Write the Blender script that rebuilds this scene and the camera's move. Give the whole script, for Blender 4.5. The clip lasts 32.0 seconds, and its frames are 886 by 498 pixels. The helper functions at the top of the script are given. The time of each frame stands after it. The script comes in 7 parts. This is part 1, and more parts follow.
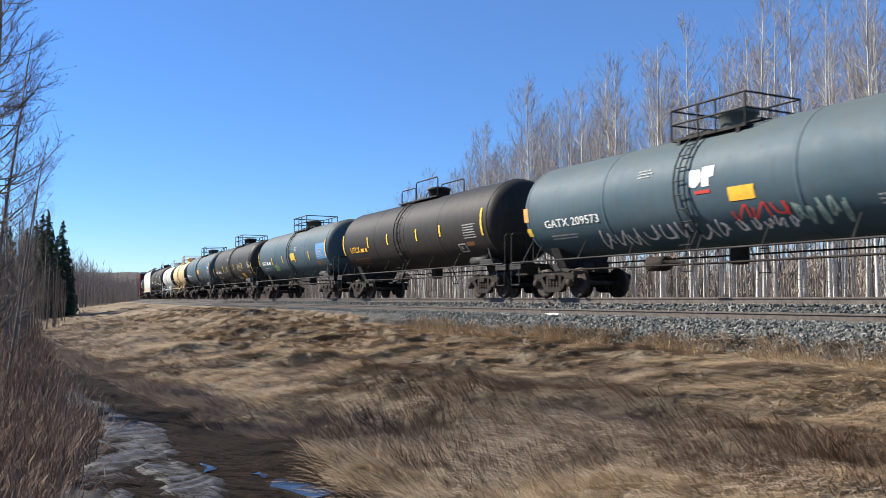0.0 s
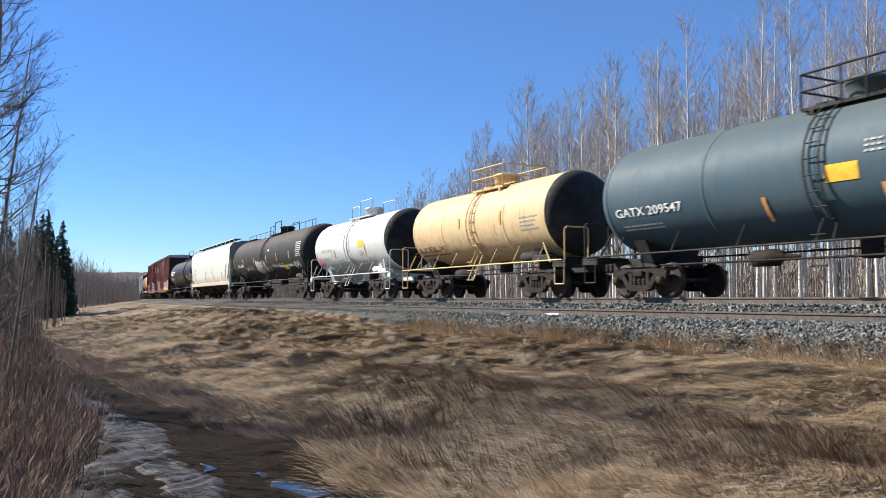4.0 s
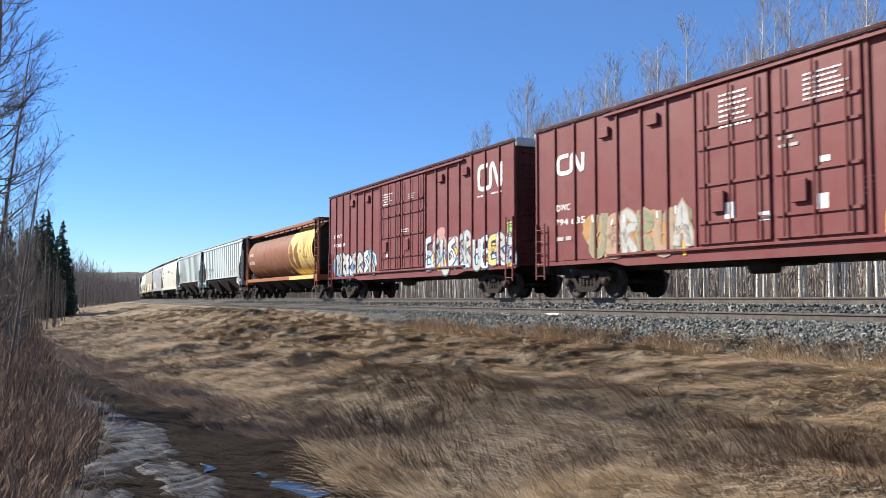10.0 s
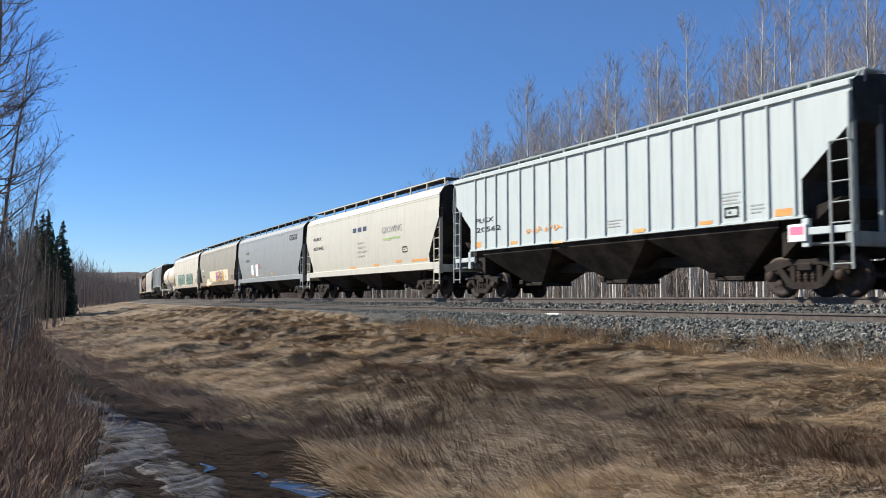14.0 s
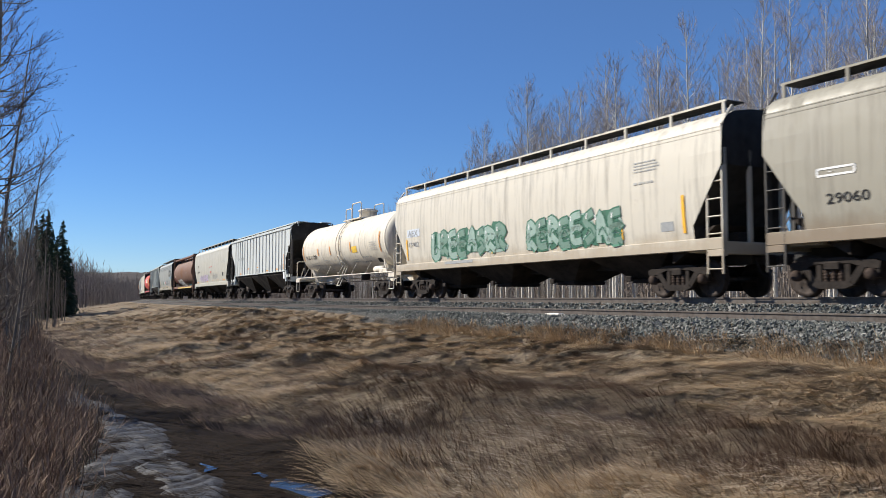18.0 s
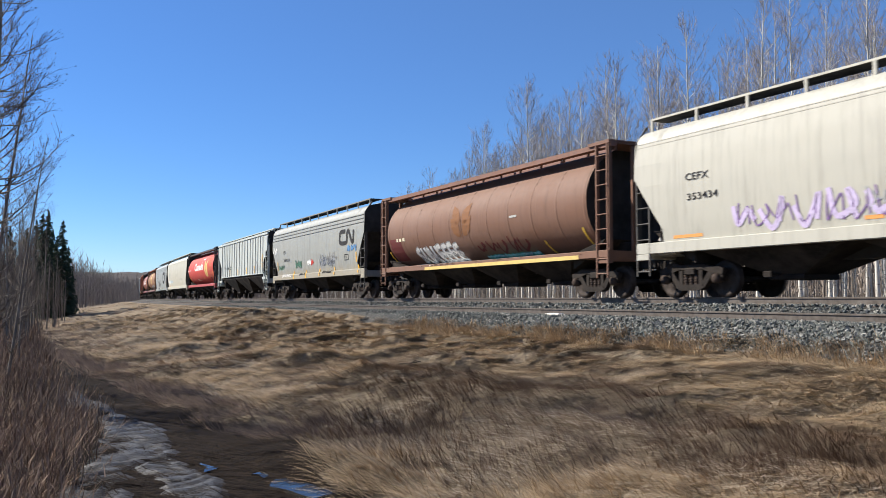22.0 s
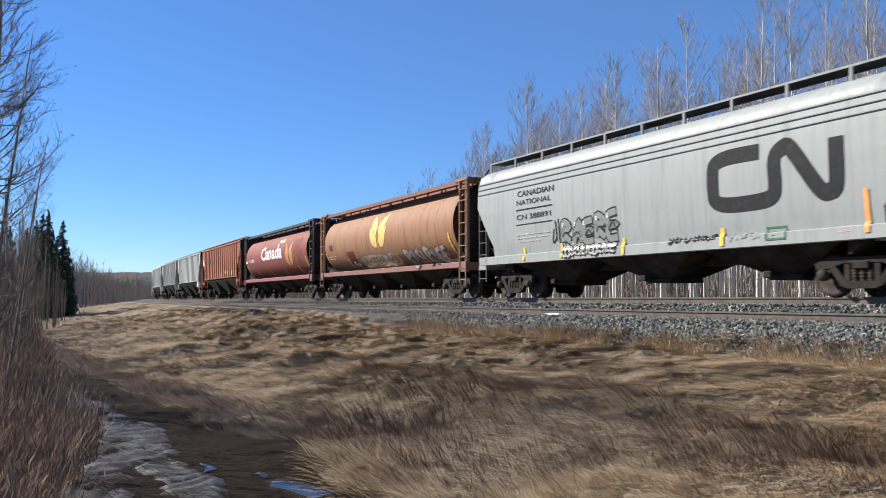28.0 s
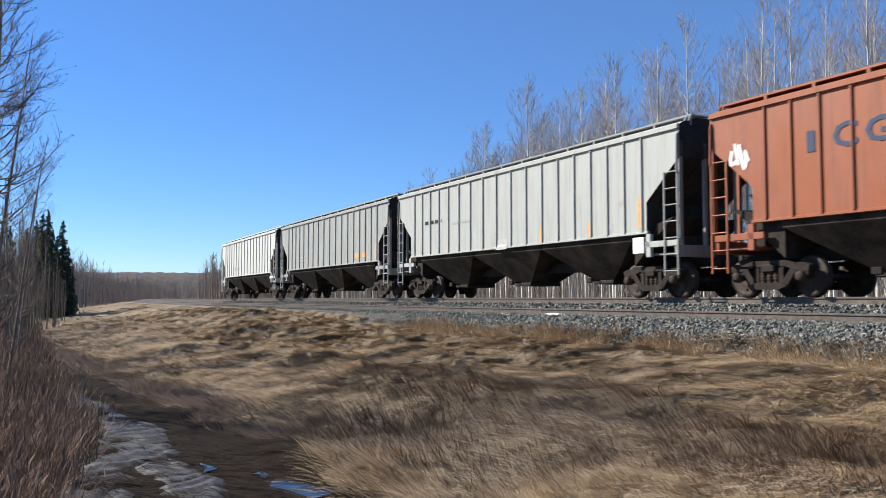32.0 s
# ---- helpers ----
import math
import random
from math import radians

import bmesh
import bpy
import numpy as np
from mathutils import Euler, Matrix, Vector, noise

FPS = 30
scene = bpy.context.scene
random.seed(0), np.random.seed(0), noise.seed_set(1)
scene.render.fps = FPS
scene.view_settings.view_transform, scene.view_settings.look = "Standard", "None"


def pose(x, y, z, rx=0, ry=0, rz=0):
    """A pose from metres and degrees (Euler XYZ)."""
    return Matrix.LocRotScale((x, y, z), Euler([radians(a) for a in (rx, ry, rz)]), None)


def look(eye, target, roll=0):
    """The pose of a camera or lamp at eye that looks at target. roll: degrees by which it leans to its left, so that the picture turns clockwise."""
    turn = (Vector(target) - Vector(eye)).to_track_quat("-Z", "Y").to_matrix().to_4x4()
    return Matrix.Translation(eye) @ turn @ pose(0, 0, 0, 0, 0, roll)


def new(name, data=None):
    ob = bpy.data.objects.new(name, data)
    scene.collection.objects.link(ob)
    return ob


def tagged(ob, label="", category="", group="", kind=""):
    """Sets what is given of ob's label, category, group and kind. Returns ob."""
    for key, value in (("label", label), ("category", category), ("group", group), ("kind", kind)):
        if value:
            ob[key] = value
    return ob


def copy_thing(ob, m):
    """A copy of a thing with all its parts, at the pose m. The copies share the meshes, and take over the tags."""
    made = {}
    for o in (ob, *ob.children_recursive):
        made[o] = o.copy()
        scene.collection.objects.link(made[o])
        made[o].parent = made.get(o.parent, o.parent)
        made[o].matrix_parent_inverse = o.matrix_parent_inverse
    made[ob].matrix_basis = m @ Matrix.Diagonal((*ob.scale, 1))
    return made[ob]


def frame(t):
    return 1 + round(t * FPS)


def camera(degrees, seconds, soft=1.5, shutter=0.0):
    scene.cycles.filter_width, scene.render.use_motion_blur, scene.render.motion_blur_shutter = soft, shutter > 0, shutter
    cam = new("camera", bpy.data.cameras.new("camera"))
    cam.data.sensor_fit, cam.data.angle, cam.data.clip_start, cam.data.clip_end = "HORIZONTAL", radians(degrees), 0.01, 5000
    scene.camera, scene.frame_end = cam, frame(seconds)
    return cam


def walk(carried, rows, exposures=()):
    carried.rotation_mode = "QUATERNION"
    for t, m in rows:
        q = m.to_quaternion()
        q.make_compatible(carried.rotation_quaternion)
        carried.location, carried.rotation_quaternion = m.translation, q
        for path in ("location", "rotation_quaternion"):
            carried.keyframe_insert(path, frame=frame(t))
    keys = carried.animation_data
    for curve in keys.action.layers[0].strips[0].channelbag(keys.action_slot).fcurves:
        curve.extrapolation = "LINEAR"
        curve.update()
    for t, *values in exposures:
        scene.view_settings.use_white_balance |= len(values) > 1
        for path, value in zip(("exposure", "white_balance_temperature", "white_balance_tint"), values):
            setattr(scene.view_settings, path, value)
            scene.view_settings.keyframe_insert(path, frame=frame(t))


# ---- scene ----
# Plan: the track runs along x, the train moves to +x; y points away from the camera; rail tops lie at z = 0.
TRACK_Y = 16.51
EYE = (0.0, 0.0, -0.05)
AIM, TILT = radians(27.96), radians(3.417)
cam = camera(55.5, 32.0, soft=0.85, shutter=0.14)
view = (-math.cos(AIM) * math.cos(TILT), math.sin(AIM) * math.cos(TILT), math.sin(TILT))
still = look(EYE, tuple(a + b for a, b in zip(EYE, view)))
walk(cam, [(0.0, still), (32.0, still)], exposures=[(0.0, 1.12), (3.0, 1.12), (6.0, 0.92), (7.0, 0.84), (8.0, 0.90), (9.0, 1.16), (10.0, 1.12), (11.0, 1.08), (12.0, 0.94), (14.0, 0.76), (17.0, 0.69), (18.0, 0.64), (19.0, 0.62), (20.0, 0.69), (21.0, 0.72), (22.0, 0.92), (23.0, 1.02), (24.0, 0.90), (25.0, 0.94), (28.0, 1.00), (29.0, 1.08), (30.0, 1.10), (32.0, 1.04)])

# ---- world and sun ----
SUN_EL, SUN_AZ = radians(36), radians(40)      # azimuth: from -x towards -y
to_sun = Vector((-math.cos(SUN_AZ) * math.cos(SUN_EL), -math.sin(SUN_AZ) * math.cos(SUN_EL), math.sin(SUN_EL)))
world = bpy.data.worlds.new("world")
scene.world = world
world.use_nodes = True
wn = world.node_tree
sky = wn.nodes.new("ShaderNodeTexSky")
sky.sky_type, sky.sun_disc = "NISHITA", False
sky.sun_elevation = SUN_EL
sky.sun_rotation = math.atan2(to_sun.x, to_sun.y)
sky.air_density, sky.dust_density, sky.ozone_density, sky.altitude = 1.0, 0.0, 4.5, 900
wn.nodes["Background"].inputs["Strength"].default_value = 0.063
deep = wn.nodes.new("ShaderNodeHueSaturation")
deep.inputs["Saturation"].default_value = 1.28
wn.links.new(sky.outputs[0], deep.inputs["Color"])
# thin spring haze: a softer gradient, with a little violet
soft = wn.nodes.new("ShaderNodeMix")
soft.data_type, soft.blend_type = "RGBA", "MULTIPLY"
soft.inputs[0].default_value, soft.inputs[7].default_value = 1.0, (0.65, 0.765, 0.99, 1)
haze = wn.nodes.new("ShaderNodeMix")
haze.data_type, haze.blend_type = "RGBA", "ADD"
haze.inputs[0].default_value, haze.inputs[7].default_value = 1.0, (0.71, 0.94, 1.16, 1)
wn.links.new(deep.outputs[0], soft.inputs[6])
wn.links.new(soft.outputs[2], haze.inputs[6])
wn.links.new(haze.outputs[2], wn.nodes["Background"].inputs["Color"])
sun = new("sun", bpy.data.lights.new("sun", "SUN"))
sun.data.energy, sun.data.angle, sun.data.color = 5.0, radians(0.53), (1.0, 0.94, 0.835)
sun.matrix_world = look(tuple(to_sun * 100), (0, 0, 0))


# ---- materials ----
def shader(name, rough=0.6, metal=0.0):
    m = bpy.data.materials.new(name)
    m.use_nodes = True
    nt = m.node_tree
    b = nt.nodes["Principled BSDF"]
    b.inputs["Roughness"].default_value, b.inputs["Metallic"].default_value = rough, metal
    return m, nt, b


def coords(nt, scale=(1, 1, 1), space="Object"):
    c = nt.nodes.new("ShaderNodeTexCoord")
    mp = nt.nodes.new("ShaderNodeMapping")
    mp.inputs["Scale"].default_value = scale
    nt.links.new(c.outputs[space], mp.inputs["Vector"])
    return mp.outputs[0]


def noise_tex(nt, vec, scale, detail=4.0, rough=0.6):
    n = nt.nodes.new("ShaderNodeTexNoise")
    n.inputs["Scale"].default_value, n.inputs["Detail"].default_value, n.inputs["Roughness"].default_value = scale, detail, rough
    nt.links.new(vec, n.inputs["Vector"])
    return n.outputs["Fac"]


def ramp(nt, fac, lo, hi, a=(0, 0, 0, 1), b=(1, 1, 1, 1)):
    r = nt.nodes.new("ShaderNodeValToRGB")
    r.color_ramp.elements[0].position, r.color_ramp.elements[1].position = lo, hi
    r.color_ramp.elements[0].color, r.color_ramp.elements[1].color = a, b
    nt.links.new(fac, r.inputs["Fac"])
    return r.outputs["Color"]


def mix(nt, fac, a, b, mode="MIX"):
    n = nt.nodes.new("ShaderNodeMix")
    n.data_type, n.blend_type = "RGBA", mode
    for socket, value in ((n.inputs[0], fac), (n.inputs[6], a), (n.inputs[7], b)):
        if hasattr(value, "is_linked"):
            nt.links.new(value, socket)
        elif isinstance(value, (int, float)):
            socket.default_value = value
        else:
            socket.default_value = (*value[:3], 1)
    return n.outputs[2]


def bump(nt, bsdf, height, strength, distance):
    n = nt.nodes.new("ShaderNodeBump")
    n.inputs["Strength"].default_value, n.inputs["Distance"].default_value = strength, distance
    nt.links.new(height, n.inputs["Height"])
    nt.links.new(n.outputs[0], bsdf.inputs["Normal"])


def paint(name, colour, rough=0.45, dirt=(0.06, 0.045, 0.035), grime=0.5, fade=0.25, rust=0.0, top=None, dents=0.10, gloss=0.32, even=False, splash=None):
    """Weathered paint: faded patches, streaks that run down, dirt, rust spots, another tone towards the top."""
    m, nt, b = shader(name, rough)
    v = coords(nt)
    patch = ramp(nt, noise_tex(nt, coords(nt, (0.35, 1, 1)) if even else v, 0.9, 5), 0.35, 0.75)
    faded = tuple(min(1, c * 0.72 + 0.10) for c in colour)
    col = mix(nt, patch, colour, mix(nt, fade, colour, faded))
    run = ramp(nt, noise_tex(nt, coords(nt, (3.5, 3.5, 0.22)), 1.6, 6, 0.7), 0.48, 0.78)
    f = nt.nodes.new("ShaderNodeMath")
    f.operation = "MULTIPLY"
    f.inputs[1].default_value = grime
    nt.links.new(run, f.inputs[0])
    col = mix(nt, f.outputs[0], col, dirt)
    speck = ramp(nt, noise_tex(nt, v, 26, 3), 0.62, 0.8)
    g = nt.nodes.new("ShaderNodeMath")
    g.operation = "MULTIPLY"
    g.inputs[1].default_value = 0.3 * grime
    nt.links.new(speck, g.inputs[0])
    col = mix(nt, g.outputs[0], col, dirt)
    if rust:
        spots = ramp(nt, noise_tex(nt, coords(nt, (1, 1, 0.45)), 2.2, 8, 0.72), 0.68 - 0.22 * rust, 0.80 - 0.1 * rust)
        col = mix(nt, spots, col, (0.17, 0.065, 0.025))
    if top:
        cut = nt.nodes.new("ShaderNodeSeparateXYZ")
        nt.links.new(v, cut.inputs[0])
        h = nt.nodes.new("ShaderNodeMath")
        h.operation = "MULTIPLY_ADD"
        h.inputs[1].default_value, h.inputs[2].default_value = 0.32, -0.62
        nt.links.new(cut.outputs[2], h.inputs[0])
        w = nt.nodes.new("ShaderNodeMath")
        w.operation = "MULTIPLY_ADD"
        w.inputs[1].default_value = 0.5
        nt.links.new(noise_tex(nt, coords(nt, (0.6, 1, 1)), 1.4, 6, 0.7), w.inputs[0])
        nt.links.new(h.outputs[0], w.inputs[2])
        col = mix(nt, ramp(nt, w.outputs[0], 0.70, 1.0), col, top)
    if splash:
        # rust and mud thrown up from below: height of its upper edge, and how far it fades
        cut = nt.nodes.new("ShaderNodeSeparateXYZ")
        nt.links.new(v, cut.inputs[0])
        h = nt.nodes.new("ShaderNodeMath")
        h.operation = "MULTIPLY_ADD"
        h.inputs[1].default_value, h.inputs[2].default_value = -0.4 / splash[1], 0.4 * splash[0] / splash[1]
        nt.links.new(cut.outputs[2], h.inputs[0])
        w = nt.nodes.new("ShaderNodeMath")
        w.operation = "MULTIPLY_ADD"
        w.inputs[1].default_value = 0.76
        nt.links.new(noise_tex(nt, coords(nt, (1.3, 1, 0.8)), 1.1, 7, 0.7), w.inputs[0])
        nt.links.new(h.outputs[0], w.inputs[2])
        col = mix(nt, ramp(nt, w.outputs[0], 0.38, 0.74, (0, 0, 0, 1), (0.85, 0.85, 0.85, 1)), col, splash[2])
    nt.links.new(col, b.inputs["Base Color"])
    spread_of = (0.95, 1.06) if even else (0.8, 1.35)
    nt.links.new(ramp(nt, noise_tex(nt, v, 3, 5), 0.3, 0.7, (rough * spread_of[0],) * 3 + (1,), (min(1, rough * spread_of[1]),) * 3 + (1,)), b.inputs["Roughness"])
    bump(nt, b, noise_tex(nt, v, 4, 3), dents, 0.02)
    b.inputs["Specular IOR Level"].default_value = gloss
    return m


def grained(name, a, b_col, scale, rough=0.9, lo=0.35, hi=0.65, relief=0.3, depth=0.02, stretch=(1, 1, 1), metal=0.0, fine=None, gloss=0.15):
    m, nt, b = shader(name, rough, metal)
    v = coords(nt, stretch)
    n = noise_tex(nt, v, scale, 8, 0.65)
    col = mix(nt, ramp(nt, n, lo, hi), a, b_col)
    if fine:
        col = mix(nt, ramp(nt, noise_tex(nt, v, scale * 9, 4), 0.45, 0.75), col, fine)
    nt.links.new(col, b.inputs["Base Color"])
    if relief:
        bump(nt, b, noise_tex(nt, v, scale * 3, 6), relief, depth)
    b.inputs["Specular IOR Level"].default_value = gloss
    return m


def strands(name, colours, patch_a, patch_b, patch_scale=0.25, rough=0.8, mixing=0.5, clumps=0.0):
    """Many thin pieces: a colour for each piece at random, over large patches."""
    m, nt, b = shader(name, rough)
    g = nt.nodes.new("ShaderNodeNewGeometry")
    r = nt.nodes.new("ShaderNodeValToRGB")
    el = r.color_ramp.elements
    while len(el) < len(colours):
        el.new(0.5)
    for i, c in enumerate(colours):
        el[i].position, el[i].color = i / max(1, len(colours) - 1), (*c, 1)
    nt.links.new(g.outputs["Random Per Island"], r.inputs["Fac"])
    n = ramp(nt, noise_tex(nt, coords(nt), patch_scale, 4, 0.6), 0.42, 0.60)
    tint = mix(nt, n, patch_a, patch_b)
    col = mix(nt, mixing, r.outputs["Color"], tint)
    if clumps:
        col = mix(nt, clumps, col, ramp(nt, noise_tex(nt, coords(nt), 2.6, 3, 0.7), 0.38, 0.62, (0.36, 0.32, 0.30, 1), (1, 1, 1, 1)), "MULTIPLY")
    nt.links.new(col, b.inputs["Base Color"])
    b.inputs["Specular IOR Level"].default_value = 0.08
    return m


def tag_paint(name, colour):
    m, nt, b = shader(name, 0.75)
    b.inputs["Specular IOR Level"].default_value = 0.15
    col = mix(nt, ramp(nt, noise_tex(nt, coords(nt), 7, 5), 0.5, 0.8), colour, tuple(c * 0.55 + 0.03 for c in colour))
    nt.links.new(col, b.inputs["Base Color"])
    return m


# ---- mesh building ----
class Shape:
    """Collects vertices and faces of one part."""

    def __init__(self):
        self.v, self.f, self.smooth = [], [], []

    def add(self, verts, faces, smooth=False):
        n = len(self.v)
        self.v += [tuple(p) for p in verts]
        self.f += [tuple(i + n for i in q) for q in faces]
        self.smooth += [smooth] * len(faces)
        return self

    def box(self, x0, x1, y0, y1, z0, z1, c=0.0):
        if c <= 0:
            p = [(x, y, z) for x in (x0, x1) for y in (y0, y1) for z in (z0, z1)]
            return self.add(p, [(0, 1, 3, 2), (4, 6, 7, 5), (0, 4, 5, 1), (2, 3, 7, 6), (0, 2, 6, 4), (1, 5, 7, 3)])
        rings = []
        for z, k in ((z0, c), (z0 + c, 0), (z1 - c, 0), (z1, c)):
            e = c + k * 0.0
            a, b, d, g = x0 + k, x1 - k, y0 + k, y1 - k
            rings.append([(a + e, d, z), (b - e, d, z), (b, d + e, z), (b, g - e, z), (b - e, g, z), (a + e, g, z), (a, g - e, z), (a, d + e, z)])
        return self.loft(rings, smooth=False)

    def loft(self, rings, closed=True, caps=True, smooth=True):
        n = len(rings[0])
        verts = [p for r in rings for p in r]
        faces = []
        for i in range(len(rings) - 1):
            for j in range(n if closed else n - 1):
                k = (j + 1) % n
                faces.append((i * n + j, i * n + k, (i + 1) * n + k, (i + 1) * n + j))
        self.add(verts, faces, smooth)
        if caps:
            self.add(rings[0], [tuple(reversed(range(n)))])
            self.add(rings[-1], [tuple(range(n))])
        return self

    def tube(self, a, b, r, n=6, r2=None, caps=True):
        a, b = Vector(a), Vector(b)
        d = (b - a).normalized()
        u = d.cross(Vector((0, 0, 1)) if abs(d.z) < 0.9 else Vector((1, 0, 0))).normalized()
        w = d.cross(u)
        ring = lambda p, q: [p + (u * math.cos(t) + w * math.sin(t)) * q for t in (2 * math.pi * i / n for i in range(n))]
        return self.loft([ring(a, r), ring(b, r if r2 is None else r2)], caps=caps)

    def path(self, pts, r, n=6):
        for a, b in zip(pts, pts[1:]):
            self.tube(a, b, r, n)
        return self

    def lathe(self, profile, n=24, y=0.0, z=0.0, a0=0.0, a1=2 * math.pi):
        """Profile of (x, radius) turned round a line along x."""
        full = a1 - a0 > 6.28
        k = n if full else n + 1
        rings = [[(x, y + r * math.cos(a0 + (a1 - a0) * i / n), z + r * math.sin(a0 + (a1 - a0) * i / n)) for i in range(k)] for x, r in profile]
        return self.loft(rings, closed=full, caps=False)

    def axle(self, profile, n=20, x=0.0, z=0.0):
        """Profile of (y, radius) turned round a line along y."""
        rings = [[(x + r * math.cos(2 * math.pi * i / n), y, z + r * math.sin(2 * math.pi * i / n)) for i in range(n)] for y, r in profile]
        return self.loft(rings, caps=True)

    def prism(self, poly, y0, y1):
        """Outline in x and z, pulled from y0 to y1."""
        return self.loft([[(x, y0, z) for x, z in poly], [(x, y1, z) for x, z in poly]], smooth=False)

    def slab(self, poly, x0, x1):
        """Outline in y and z, pulled from x0 to x1."""
        return self.loft([[(x0, y, z) for y, z in poly], [(x1, y, z) for y, z in poly]], smooth=False)

    def mesh(self, name, material=None):
        me = bpy.data.meshes.new(name)
        me.from_pydata(self.v, [], self.f)
        me.polygons.foreach_set("use_smooth", self.smooth)
        if material:
            me.materials.append(material)
        me.update()
        return me


def part(name, shape, material, parent, label=""):
    data = shape.mesh(name, material) if isinstance(shape, Shape) else shape
    ob = new(name, data)
    ob.parent = parent
    if label:
        ob["label"] = label
    return ob


def from_arrays(name, verts, loops, starts, material, smooth=False):
    me = bpy.data.meshes.new(name)
    me.vertices.add(len(verts))
    me.vertices.foreach_set("co", np.ascontiguousarray(verts, dtype=np.float32).ravel())
    me.loops.add(len(loops))
    me.loops.foreach_set("vertex_index", np.ascontiguousarray(loops, dtype=np.int32))
    me.polygons.add(len(starts))
    me.polygons.foreach_set("loop_start", np.ascontiguousarray(starts, dtype=np.int32))
    me.update(calc_edges=True)
    me.polygons.foreach_set("use_smooth", [smooth] * len(me.polygons))
    me.materials.append(material)
    return me


# ---- the track's line: arc length s counts from beside the camera towards the distance ----
S_STEP = 2.0
s_axis = np.arange(-900, 1500, S_STEP)
bend = np.interp(s_axis, [-60, 0, 60, 120, 620, 800], [0.5e-4, 2.9e-4, 9.2e-4, 6.4e-4, 6.4e-4, 0.0])
bend[s_axis < -60] = 0.0
turn_axis = np.cumsum(bend) * S_STEP
turn_axis -= np.interp(0, s_axis, turn_axis)
x_axis = np.cumsum(-np.cos(turn_axis)) * S_STEP
y_axis = np.cumsum(np.sin(turn_axis)) * S_STEP
x_axis -= np.interp(0, s_axis, x_axis)
y_axis += TRACK_Y - np.interp(0, s_axis, y_axis)


def on_track(s, z=0.0):
    return Vector((float(np.interp(s, s_axis, x_axis)), float(np.interp(s, s_axis, y_axis)), z))


def track_y(x):
    return np.interp(-np.asarray(x, dtype=float), -x_axis, y_axis)


def side_offset(x, y):
    """Distance from the track's centre line, positive on the camera's side."""
    slope = (track_y(np.asarray(x) - 1.0) - track_y(np.asarray(x) + 1.0)) / 2.0
    return (track_y(x) - y) / np.sqrt(1 + slope ** 2)


Q_KNOTS = [-4000, -60, -14, -8, -4.4, -2.2, -1.35, 1.35, 1.75, 2.05, 2.9, 3.75, 5.0, 8.0, 11.0, 13.2, 14.2, 16.0, 17.0, 22, 60, 4000]
Z_KNOTS = [-2.0, -1.6, -1.5, -1.6, -1.1, -0.35, -0.2, -0.2, -0.34, -0.49, -0.54, -1.06, -1.20, -1.44, -1.70, -1.93, -1.99, -1.99, -1.76, -1.75, -2.2, -3.0]


def mounds(x, q):
    """Thatch heaps of the bank: rounded swells with sharp furrows that run down the slope."""
    w = min(1.0, max(0.0, (q - 3.7) / 1.3)) * min(1.0, max(0.0, (14.0 - q) / 1.2))
    if w <= 0.0 or x < -140:
        return 0.0
    w *= 1.0 - 0.55 * min(1.0, max(0.0, (x + 15.0) / 4.0))
    lean = 0.9 * noise.noise((x * 0.22, q * 0.25, 1.0)) + 0.05 * max(0.0, q - 9.5) ** 2
    a = noise.noise((x * 0.55 + lean, q * 0.24, 31.0))
    b = noise.noise((x * 1.35 + lean, q * 0.60 + lean, 32.0))
    return w * (0.42 * abs(a) - 0.10 + 0.26 * abs(b) + 0.07 * noise.noise((x * 3.4, q * 1.9, 33.0)))


def ground_z(x, q):
    z = float(np.interp(q, Q_KNOTS, Z_KNOTS)) + mounds(x, q)
    rough = min(1.0, max(0.0, (abs(q) - 3.9) / 2.0))
    z += rough * (0.20 * noise.noise((x * 0.35, q * 0.45, 0.0)) + 0.08 * noise.noise((x * 1.1, q * 1.2, 4.0)))
    if x < -26 and 3.0 < q < 9.0:
        z += 0.42 * min(1.0, (-26 - x) / 18) * math.sin(math.pi * ((q - 3.0) / 6.0) ** 0.6)
    if 13.2 < q < 16.4:
        k = min(1.0, (q - 13.2) / 0.8, (16.4 - q) / 0.5)
        z = z * (1 - k) + k * (-1.99 + 0.05 * noise.noise((x * 0.8, q * 2.0, 9.0)) + 0.035 * noise.noise((x * 2.6, q * 1.1, 6.0)))
    return z


def trail_edge(x):
    """How far off the track the grass gives way to the trail's mud."""
    return np.interp(x, [-46, -36, -28, -22, -16, -12, -10, -8, -4], [16.5, 15.6, 14.6, 14.2, 13.75, 13.2, 13.0, 13.3, 13.4]) + 0.2 * noise.noise((float(x) * 0.5, 8.0, 0)) + 0.2 * noise.noise((float(x) * 1.7, 2.0, 0))


# ---- ground ----
def ground_material():
    m, nt, b = shader("dry_ground", 0.95)
    v = coords(nt)
    soil = mix(nt, ramp(nt, noise_tex(nt, v, 0.22, 6), 0.40, 0.62), (0.165, 0.126, 0.092), (0.105, 0.079, 0.058))
    soil = mix(nt, ramp(nt, noise_tex(nt, coords(nt, (2.6, 1, 1)), 5.5, 6), 0.34, 0.6), soil, (0.28, 0.226, 0.16))
    soil = mix(nt, ramp(nt, noise_tex(nt, coords(nt, (2, 1, 1)), 30, 4), 0.5, 0.75), soil, (0.06, 0.045, 0.033))
    nt.links.new(soil, b.inputs["Base Color"])
    bump(nt, b, noise_tex(nt, v, 14, 6, 0.7), 0.9, 0.06)
    b.inputs["Specular IOR Level"].default_value = 0.05
    return m


